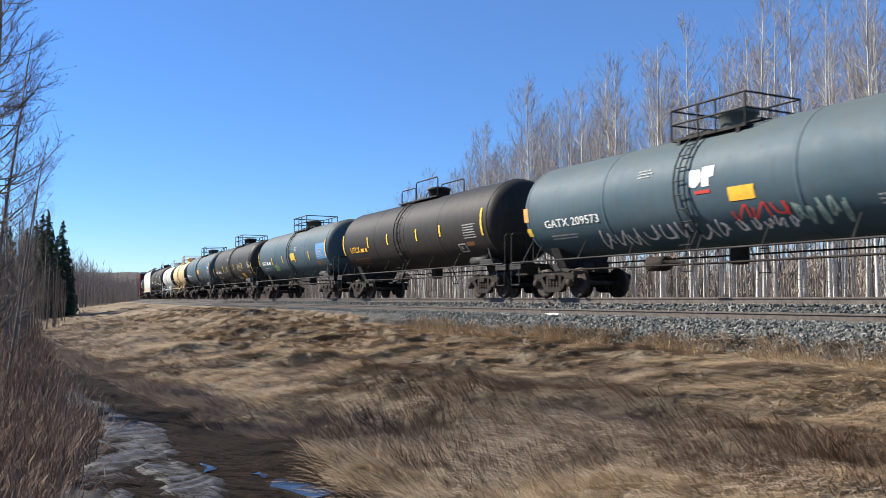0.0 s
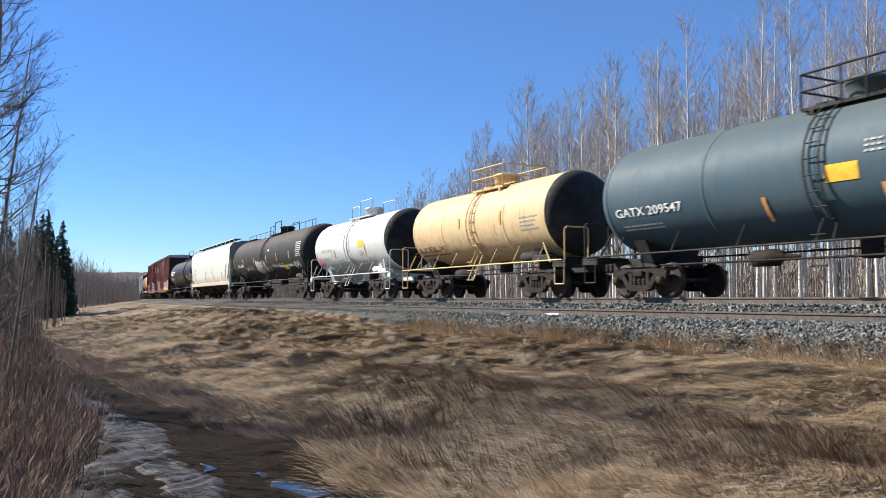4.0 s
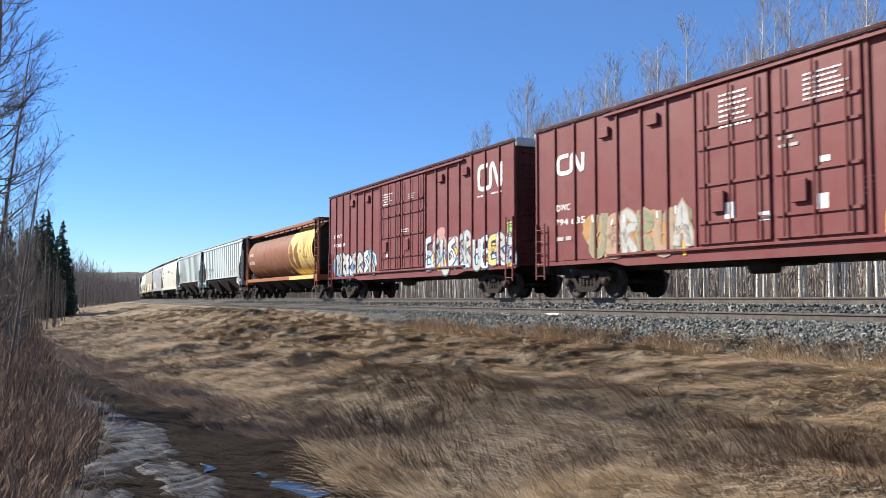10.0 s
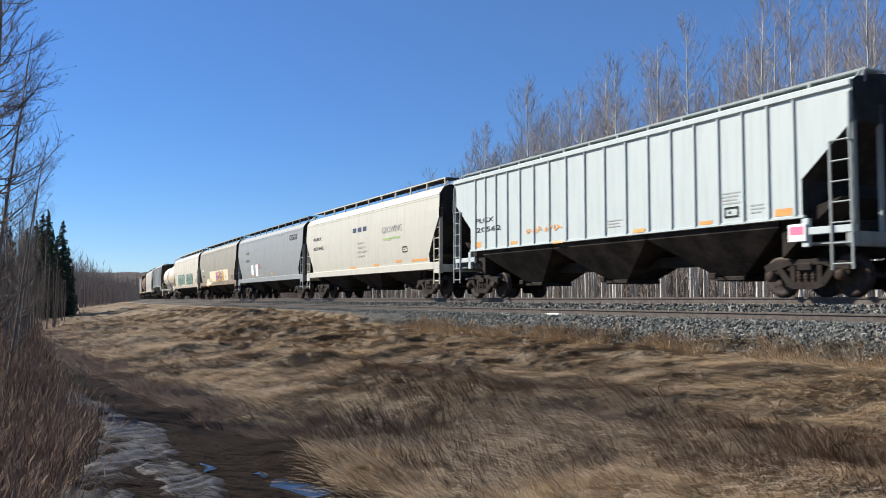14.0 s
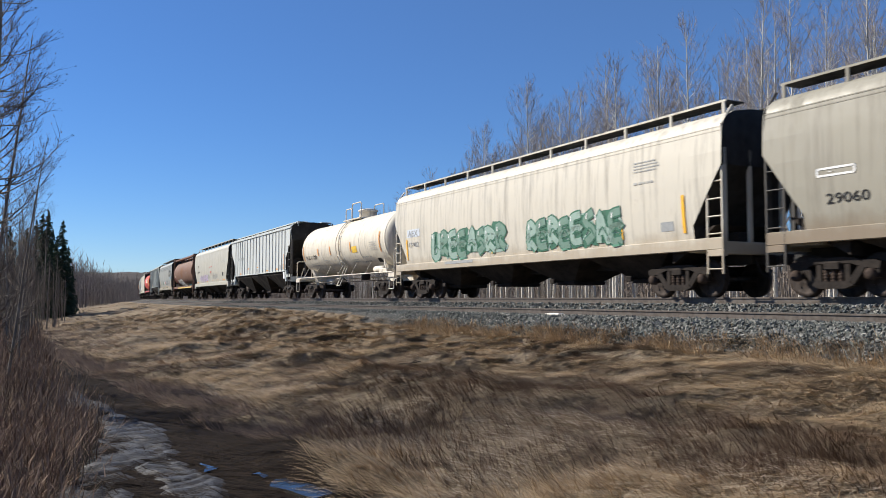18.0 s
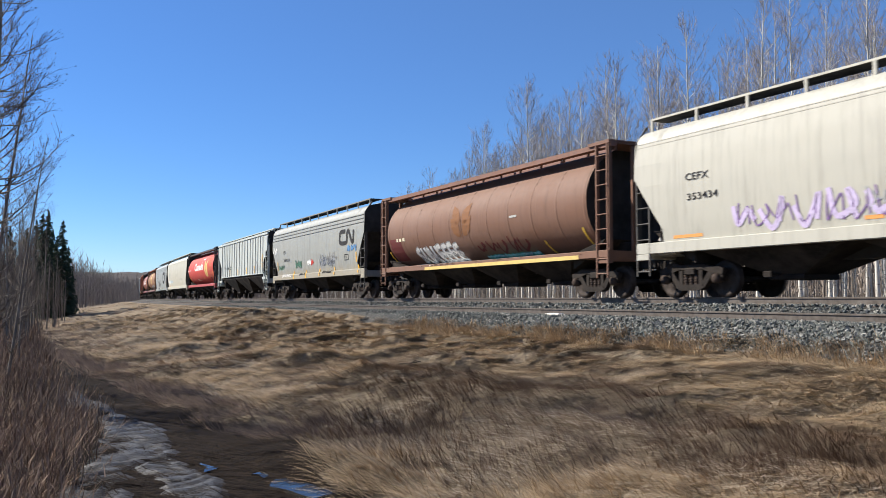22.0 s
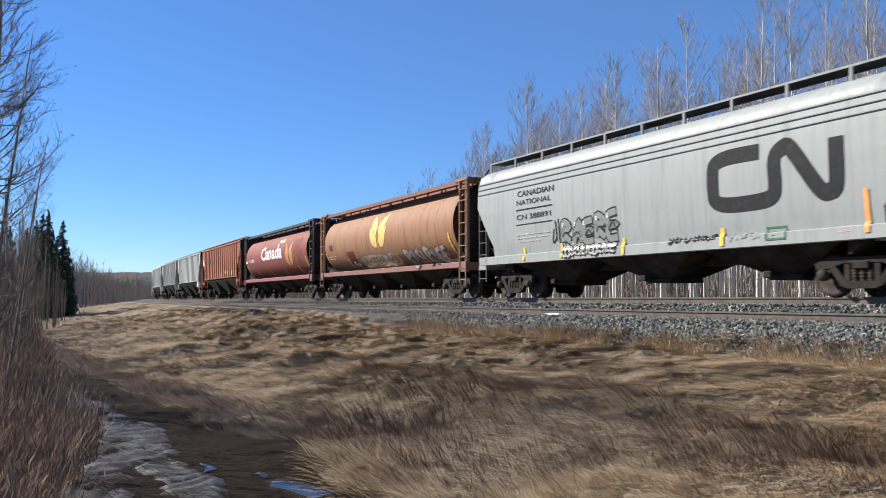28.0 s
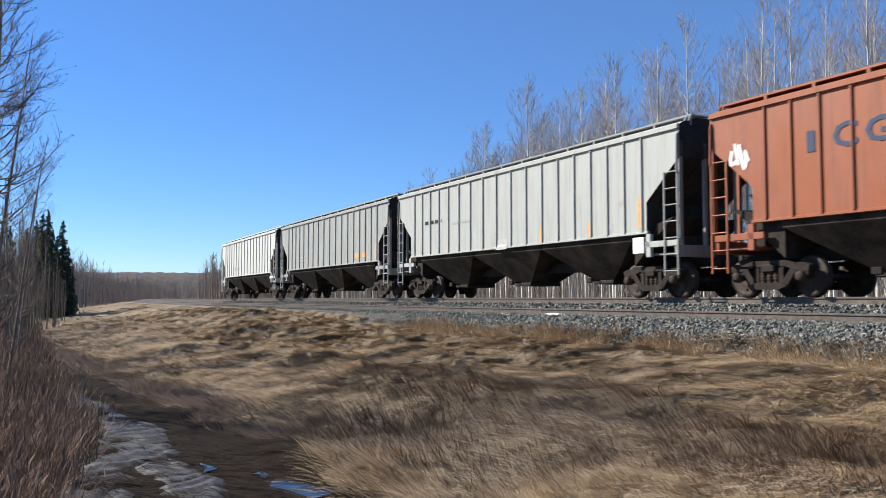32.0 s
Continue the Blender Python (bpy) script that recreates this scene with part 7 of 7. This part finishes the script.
stripe(b, side, 5.43, 5.54, 2.12, 3.05, "orange")
panel(b, side, 1.83, 2.52, 2.24, 2.55, "yellow")
small_print(b, side, 2.99, 4.12, 1.93, 2.02, 1, "grey", 388)
small_print(b, side, 4.23, 5.17, 2.23, 2.64, 5, "dim", 389)
panel(b, side, 4.58, 5.05, 1.69, 1.87, "black")
small_print(b, side, 2.98, 3.90, 1.74, 1.78, 1, "grey", 391)
small_print(b, side, 1.35, 2.38, 1.79, 1.84, 2, "dim", 392)
small_print(b, side, -2.61, -1.60, 1.92, 1.98, 2, "dim", 393)

b, side = couple(hopper_car("white ribbed covered hopper with a black number", next(n), WHITE, "ribbed", half=8.48, ribs=18, grime=0.45, rungs=(0.05, 0.045, 0.04)))
letters(b, side, "CN", -6.11, -5.60, 2.85, 3.03, "grey")
letters(b, side, "384", -5.26, -4.77, 2.84, 3.04, "grey")
letters(b, side, "204", -4.54, -3.99, 2.84, 3.03, "grey")
panel(b, side, -2.89, -2.43, 2.09, 2.17, "orange")
panel(b, side, -0.18, 0.27, 2.11, 2.17, "orange")
panel(b, side, 2.53, 2.96, 1.80, 1.88, "orange")
panel(b, side, 4.94, 5.38, 1.83, 1.91, "orange")
panel(b, side, -5.35, -4.94, 1.78, 1.88, "orange")
stripe(b, side, 6.81, 6.90, 1.79, 2.73, "orange")
panel(b, side, 5.80, 6.09, 1.83, 2.12, "grey")
panel(b, side, -0.33, 0.26, 1.64, 2.03, "grey")
panel(b, side, 6.41, 6.77, 1.80, 2.13, "dim")
placard(b, 6.86, 7.22, 1.22, 1.62, False)

b, side = couple(hopper_car("cream smooth-sided covered hopper with purple graffiti", next(n), (0.42, 0.405, 0.345), "smooth", half=8.43, grime=0.35, roof=(0.12, 0.12, 0.12), trim=(0.44, 0.42, 0.36), rungs=(0.05, 0.045, 0.04)))
letters(b, side, "CEFX", -6.52, -5.75, 2.88, 3.06, "black")
letters(b, side, "353434", -6.48, -5.47, 2.39, 2.55, "black")
small_print(b, side, -0.16, 1.63, 2.75, 2.80, 1, "red", 422)
small_print(b, side, 0.12, 1.23, 2.15, 2.40, 4, "red", 423)
scrawl(b, side, -1.71, -0.17, 1.75, 2.21, "grey", 424, 0.05, 4)
scrawl(b, side, 1.22, 3.65, 1.66, 2.21, "grey", 425, 0.05, 5)
small_print(b, side, 5.60, 7.29, 2.97, 3.07, 2, "grey", 426)
panel(b, side, 5.80, 6.31, 1.88, 2.18, "black")
panel(b, side, -7.06, -6.06, 1.48, 1.56, "orange")
panel(b, side, -1.72, -1.30, 1.52, 1.60, "orange")
panel(b, side, 1.08, 1.48, 1.54, 1.60, "orange")
panel(b, side, 3.52, 3.96, 1.55, 1.61, "orange")
panel(b, side, 5.90, 6.81, 1.50, 1.58, "orange")
small_print(b, side, 6.48, 6.99, 1.93, 2.08, 3, "dim", 433)
scrawl(b, side, -5.15, -0.86, 1.50, 2.25, "lilac", 434, 0.13, 5)
scrawl(b, side, -5.1, -0.9, 1.52, 2.2, "purple", 435, 0.035, 7)

b, side = couple(hopper_car("rust-brown cylindrical grain hopper with white graffiti", next(n), (0.17, 0.088, 0.058), "round", bays=4, half=8.1, rust=0.15, roof=(0.18, 0.08, 0.05), grime=0.35))
small_print(b, side, -6.30, -5.17, 2.39, 2.55, 1, "cream", 440)
panel(b, side, -3.63, 6.69, 1.12, 1.36, "straw")
bubble_tag(b, side, -4.83, -1.03, 1.36, 2.10, ["white"], "grey", 442, 4, None)
bubble_tag(b, side, 0.37, 3.80, 1.36, 1.53, ["sky"], "teal", 443, 5, None, lift=5)
scrawl(b, side, 0.24, 3.70, 1.56, 2.11, "maroon", 444, 0.08, 5)
panel(b, side, -7.15, -5.89, 1.62, 2.53, "maroon")
stripe(b, side, -7.38, -7.27, 1.32, 2.04, "yellow")
stripe(b, side, 4.50, 4.60, 1.42, 1.82, "yellow")
stripe(b, side, 6.71, 6.81, 1.28, 2.06, "yellow")
wheat(b, side, -1.33, 0.41, 2.21, 3.57, "brown", True)
panel(b, side, 2.96, 3.40, 2.66, 2.73, "dim")

b, side = couple(hopper_car("grey smooth-sided covered hopper with a dark ribbon emblem", next(n), (0.265, 0.272, 0.25), "smooth", half=8.11, bays=3, grime=0.45, trim=(0.20, 0.20, 0.19), ridges=(3.62, 3.80, 3.98), rungs=(0.05, 0.045, 0.04), splash=(1.8, 0.6, (0.30, 0.26, 0.19))))
noodle(b, side, 4.59, 6.83, 2.66, 3.45, "black")
letters(b, side, "CN", -5.57, -5.10, 2.70, 2.90, "black")
letters(b, side, "389013", -5.58, -4.25, 2.24, 2.38, "black")
stripe(b, side, -6.92, -6.81, 1.75, 2.25, "amber")
stripe(b, side, -3.52, -3.40, 1.16, 1.62, "amber")
stripe(b, side, -1.12, -1.01, 1.16, 1.61, "amber")
stripe(b, side, 1.32, 1.43, 1.21, 1.60, "amber")
stripe(b, side, 3.74, 3.85, 1.24, 1.63, "amber")
stripe(b, side, 6.98, 7.09, 1.76, 2.24, "amber")
stripe(b, side, 7.21, 7.32, 1.24, 1.62, "amber")
scrawl(b, side, 1.3, 4.0, 1.60, 2.50, "grey", 470, 0.06, 7)
scrawl(b, side, 1.5, 3.9, 1.65, 2.35, "navy", 469, 0.04, 8)
scrawl(b, side, 3.21, 4.35, 1.93, 2.26, "grey", 471, 0.05, 3)
scrawl(b, side, -3.13, -1.83, 1.75, 2.25, "green", 472, 0.07, 5)
scrawl(b, side, -6.7, -5.4, 1.75, 2.1, "green", 468, 0.06, 4)
scrawl(b, side, -0.75, -0.1, 1.88, 2.22, "white", 474, 0.07, 3)
scrawl(b, side, -0.1, 0.34, 1.86, 2.24, "red", 473, 0.08, 2)
scrawl(b, side, 5.73, 7.12, 2.32, 2.65, "blue", 475, 0.08, 5)
frame_mark(b, side, 5.37, 5.95, 1.89, 2.20, "black")
scrawl(b, side, -5.90, -3.82, 1.29, 1.49, "white", 477, 0.05, 4)
scrawl(b, side, -2.31, -1.23, 1.35, 1.45, "black", 478, 0.05, 4)
scrawl(b, side, 1.79, 3.41, 1.34, 1.48, "black", 479, 0.05, 5)
scrawl(b, side, -8.03, -6.93, 2.73, 3.37, "white", 480, 0.05, 2)

b, side = couple(hopper_car("stained white ribbed covered hopper with amber stripes", next(n), (0.43, 0.46, 0.43), "ribbed", half=8.43, ribs=18, grime=0.55, rust=0.1))
letters(b, side, "CNA", -5.60, -4.77, 2.32, 2.49, "black")
letters(b, side, "385", -4.57, -3.90, 2.29, 2.50, "black")
letters(b, side, "733", -3.83, -3.15, 2.26, 2.52, "black")
panel(b, side, -6.38, -5.60, 2.38, 2.59, "grey")
stripe(b, side, -3.73, -3.62, 1.77, 2.24, "amber")
stripe(b, side, -0.87, -0.76, 1.79, 2.25, "amber")
stripe(b, side, 2.13, 2.24, 1.80, 2.26, "amber")
stripe(b, side, 4.53, 4.64, 1.78, 2.27, "amber")
stripe(b, side, 6.79, 6.90, 1.94, 2.99, "amber")
panel(b, side, 4.21, 4.56, 1.95, 2.29, "grey")
panel(b, side, 5.01, 5.40, 1.95, 2.28, "grey")
small_print(b, side, 5.75, 6.13, 1.96, 2.21, 3, "dim", 491)
small_print(b, side, 1.54, 2.02, 1.92, 2.20, 3, "dim", 492)
small_print(b, side, 4.75, 5.47, 2.41, 2.55, 3, "dim", 493)

b, side = couple(hopper_car("bright red cylindrical grain hopper with white lettering", next(n), (0.50, 0.055, 0.045), "round", bays=4, half=8.1, grime=0.2, roof=(0.03, 0.03, 0.03), trim=(0.03, 0.025, 0.025), sill_colour=(0.40, 0.06, 0.06)))
letters(b, side, "Canada", -3.07, 1.94, 2.66, 3.37, "white")
panel(b, side, 1.18, 1.39, 3.55, 3.73, "white")
panel(b, side, 1.45, 1.83, 3.55, 3.64, "white")
panel(b, side, 1.89, 2.11, 3.53, 3.72, "white")
letters(b, side, "110119", -6.45, -5.29, 2.67, 2.80, "white")
panel(b, side, -7.52, -7.12, 2.69, 2.84, "white")
wheat(b, side, 2.55, 4.36, 1.89, 3.65, "straw", True)
wheat(b, side, 4.49, 6.32, 1.75, 3.80, "ochre", False)
stripe(b, side, -7.13, -7.02, 1.61, 2.16, "amber")
stripe(b, side, -4.54, -4.44, 1.60, 1.96, "amber")
stripe(b, side, 1.21, 1.32, 1.59, 2.01, "amber")
stripe(b, side, 6.72, 6.83, 1.76, 2.45, "amber")
frame_mark(b, side, 4.48, 5.00, 1.58, 1.90, "black")
small_print(b, side, -2.89, -0.88, 1.72, 1.89, 2, "cream", 513)

b, side = couple(hopper_car("yellowish cream smooth-sided covered hopper with grey lettering", next(n), (0.44, 0.42, 0.345), "smooth", half=9.1, grime=0.35, roof=(0.12, 0.11, 0.1), rungs=(0.05, 0.045, 0.04)))
panel(b, side, -7.09, -6.11, 2.48, 3.18, "dim")
letters(b, side, "CEFX", -7.02, -6.18, 2.94, 3.12, "grey")
letters(b, side, "71378", -7.00, -6.16, 2.53, 2.72, "grey")
frame_mark(b, side, -5.94, -5.66, 2.70, 2.94, "dim")
panel(b, side, -7.05, -6.01, 1.81, 2.14, "white")
panel(b, side, -7.15, -6.27, 1.48, 1.59, "orange")
panel(b, side, -4.09, -3.60, 1.50, 1.61, "orange")
scrawl(b, side, -5.94, -3.31, 1.84, 2.22, "sky", 527, 0.08, 7)
frame_mark(b, side, 4.15, 4.96, 2.07, 2.26, "grey")
small_print(b, side, -0.89, 1.52, 2.46, 2.79, 3, "dim", 529)

b, side = couple(hopper_car("pale grey smooth-sided covered hopper with a large dark emblem", next(n), (0.265, 0.285, 0.28), "smooth", half=8.3, grime=0.35, trim=(0.22, 0.235, 0.235), ridges=(3.62, 3.80, 3.98), rungs=(0.05, 0.045, 0.04)))
noodle(b, side, 2.70, 6.55, 1.97, 3.44, "black")
letters(b, side, "CANADIAN", -5.67, -3.61, 3.30, 3.49, "black")
letters(b, side, "NATIONAL", -5.72, -3.76, 3.02, 3.19, "black")
letters(b, side, "CN 388891", -5.72, -3.77, 2.54, 2.69, "black")
panel(b, side, -5.76, -3.69, 2.84, 2.89, "black")
panel(b, side, -5.76, -3.69, 2.36, 2.40, "black")
bubble_tag(b, side, -3.29, -0.55, 1.57, 2.40, ["slate"], "black", 546, 4, None)
panel(b, side, -3.22, -0.72, 1.28, 1.53, "white")
bubble_tag(b, side, -3.22, -0.72, 1.24, 1.53, ["dim"], "black", 548, 5, None, lift=5)
scrawl(b, side, -3.78, -3.03, 1.50, 2.42, "black", 549, 0.05, 2)
scrawl(b, side, 1.29, 3.04, 1.34, 1.53, "black", 550, 0.05, 6)
scrawl(b, side, 3.27, 4.27, 1.32, 1.48, "grey", 551, 0.05, 3)
stripe(b, side, -5.42, -5.31, 1.21, 1.63, "yellow")
stripe(b, side, -3.35, -3.24, 1.19, 1.66, "yellow")
stripe(b, side, -0.46, -0.35, 1.17, 1.63, "yellow")
stripe(b, side, 3.11, 3.23, 1.20, 1.62, "yellow")
stripe(b, side, 6.89, 7.00, 1.26, 2.13, "orange")
frame_mark(b, side, 4.44, 5.00, 1.25, 1.55, "green")
small_print(b, side, -5.76, -3.77, 1.80, 2.08, 3, "dim", 558)
panel(b, side, 6.32, 6.55, 1.31, 1.43, "pink")

b, side = couple(hopper_car("orange-brown cylindrical grain hopper with a wheat emblem", next(n), (0.27, 0.137, 0.076), "round", bays=4, half=8.25, grime=0.6, rust=0.12, roof=(0.2, 0.08, 0.05), sill_colour=(0.22, 0.10, 0.085), splash=(1.9, 0.6, (0.20, 0.13, 0.09))))
wheat(b, side, -1.14, 0.96, 2.22, 3.94, "straw", True)
bubble_tag(b, side, -2.76, 1.32, 1.51, 2.03, ["dim", "grey"], "brown", 561, 6, None)
bubble_tag(b, side, 2.41, 6.25, 1.36, 2.04, ["dim", "grey"], "brown", 562, 7, None, lift=5)
scrawl(b, side, -2.66, 1.05, 1.36, 1.32, "cream", 563, 0.05, 8)
stripe(b, side, -7.30, -7.19, 1.64, 2.37, "yellow")
stripe(b, side, -4.44, -4.33, 1.54, 1.98, "yellow")
stripe(b, side, -1.66, -1.55, 1.55, 1.98, "yellow")
stripe(b, side, 1.47, 1.57, 1.58, 2.00, "yellow")
stripe(b, side, 4.44, 4.55, 1.51, 1.99, "yellow")
stripe(b, side, 6.81, 6.92, 1.61, 2.48, "yellow")
panel(b, side, -4.44, -3.34, 1.70, 2.30, "maroon")
panel(b, side, -6.65, -6.14, 2.44, 2.75, "maroon")
small_print(b, side, -7.00, -5.90, 2.00, 2.18, 2, "cream", 572)
scrawl(b, side, -4.07, -3.34, 1.52, 1.83, "white", 573, 0.05, 2)

b, side = couple(hopper_car("faded dark red cylindrical grain hopper with white lettering", next(n), (0.20, 0.053, 0.043), "round", bays=4, half=8.25, grime=0.3, roof=(0.03, 0.03, 0.03), trim=(0.03, 0.025, 0.025), sill_colour=(0.25, 0.08, 0.08)))
letters(b, side, "Canada", -3.01, 2.07, 2.51, 3.41, "white")
panel(b, side, 1.20, 1.38, 3.50, 3.68, "white")
panel(b, side, 1.45, 1.88, 3.50, 3.60, "white")
panel(b, side, 1.95, 2.22, 3.48, 3.68, "white")
letters(b, side, "111757", -6.29, -5.07, 2.50, 2.62, "white")
panel(b, side, -7.38, -6.98, 2.49, 2.63, "white")
wheat(b, side, 2.75, 4.50, 1.92, 3.49, "ochre", True)
wheat(b, side, 4.62, 6.44, 1.84, 3.60, "brown", False)
stripe(b, side, -7.32, -7.21, 1.43, 2.30, "yellow")
stripe(b, side, -5.01, -4.91, 1.43, 1.85, "yellow")
stripe(b, side, -1.78, -1.68, 1.47, 1.86, "yellow")
stripe(b, side, 1.51, 1.61, 1.46, 1.87, "yellow")
stripe(b, side, 4.81, 4.92, 1.51, 1.88, "yellow")
stripe(b, side, 6.91, 7.02, 1.54, 2.41, "yellow")
panel(b, side, 6.64, 6.89, 1.75, 1.88, "cream")

b, side = couple(hopper_car("rusty orange ribbed covered hopper with dark ghost lettering", next(n), (0.25, 0.068, 0.024), "ribbed", half=8.47, ribs=18, grime=0.6, rust=0.4))
scrawl(b, side, -7.93, -7.23, 2.89, 3.59, "white", 600, 0.09, 2)
stripe(b, side, -3.70, -3.59, 1.74, 2.21, "yellow")
stripe(b, side, -0.91, -0.80, 1.75, 2.19, "yellow")
stripe(b, side, 3.52, 3.63, 1.75, 2.21, "yellow")
stripe(b, side, 6.95, 7.05, 1.70, 2.63, "amber")
scrawl(b, side, 2.47, 3.07, 2.01, 2.31, "white", 605, 0.05, 3)
panel(b, side, 4.99, 5.41, 1.88, 2.21, "grey")
small_print(b, side, 0.65, 1.41, 1.78, 2.06, 3, "dim", 607)
small_print(b, side, 6.53, 6.84, 1.82, 2.10, 2, "dim", 608)
small_print(b, side, 4.13, 4.86, 1.92, 2.22, 3, "brown", 609)
letters(b, side, "I", -5.74, -5.54, 3.05, 3.50, "navy")
letters(b, side, "C", -5.11, -4.54, 3.03, 3.56, "navy")
letters(b, side, "G", -4.38, -3.80, 3.02, 3.54, "navy")

b, side = couple(hopper_car("white ribbed covered hopper with rust-stained panels", next(n), (0.34, 0.355, 0.335), "ribbed", half=8.55, ribs=18, trim=(0.2, 0.21, 0.21), grime=0.4, rust=0.12))
small_print(b, side, -5.96, -4.08, 2.91, 3.09, 1, "black", 620)
panel(b, side, -0.38, 0.33, 1.64, 1.99, "dim")
stripe(b, side, -4.02, -3.91, 1.83, 2.42, "orange")
stripe(b, side, 2.30, 2.42, 1.74, 2.26, "orange")
stripe(b, side, 4.81, 4.92, 1.75, 2.18, "orange")
stripe(b, side, 6.99, 7.10, 1.83, 2.65, "orange")
panel(b, side, 5.69, 5.94, 1.82, 2.04, "grey")
small_print(b, side, -3.62, -2.30, 2.77, 2.88, 1, "grey", 627)
placard(b, 6.81, 7.24, 1.16, 1.59, False)

b, side = couple(hopper_car("dirty grey-white ribbed covered hopper", next(n), (0.28, 0.29, 0.275), "ribbed", half=8.6, ribs=18, grime=0.7))
stripe(b, side, 7.02, 7.12, 1.76, 2.53, "orange")
panel(b, side, 4.37, 4.83, 1.92, 2.18, "orange")
panel(b, side, 5.29, 5.87, 1.94, 2.15, "orange")
small_print(b, side, -5.86, -2.60, 2.13, 2.42, 2, "dim", 643)

b, side = couple(hopper_car("white ribbed covered hopper at the train's end", next(n), (0.48, 0.49, 0.46), "ribbed", half=8.7, ribs=18, grime=0.3))
small_print(b, side, -4.35, -0.79, 2.14, 2.37, 1, "dim", 660)
stripe(b, side, 7.98, 8.09, 2.14, 2.85, "orange")


def travelled(t):
    """Metres that the train has gone at t seconds."""
    ts = np.linspace(0, 32, 641)
    v = np.interp(ts, [0, 3.5, 4.5, 5.5, 6, 12, 18, 25, 32], [18.2, 17.31, 18.26, 16.81, 16.68, 17.48, 16.54, 16.72, 16.0])
    return float(np.interp(t, ts, np.concatenate([[0], np.cumsum((v[1:] + v[:-1]) / 2 * np.diff(ts))])))


def car_pose(s, half):
    a, b = on_track(s - half), on_track(s + half)
    d, c = a - b, (a + b) / 2
    return Matrix.Translation((c.x, c.y, 0)) @ Matrix.Rotation(math.atan2(d.y, d.x), 4, "Z")


def motions():
    for car, s, size in zip(train, CENTRES, SIZES):
        walk(car, [(float(t), car_pose(s - travelled(t), size / 2 - 2.1)) for t in range(33)])
    for sx, row in wheelsets.items():
        walk(row[0], [(k / 30, pose(sx * AXLE_X, 0, WHEEL_R, 0, math.degrees(travelled(k / 30) / WHEEL_R), 0)) for k in range(961)])
        keys = row[0].animation_data
        for w in row[1:]:
            w.rotation_mode = "QUATERNION"
            w.animation_data_create()
            w.animation_data.action = keys.action
            w.animation_data.action_slot = keys.action_slot


motions()
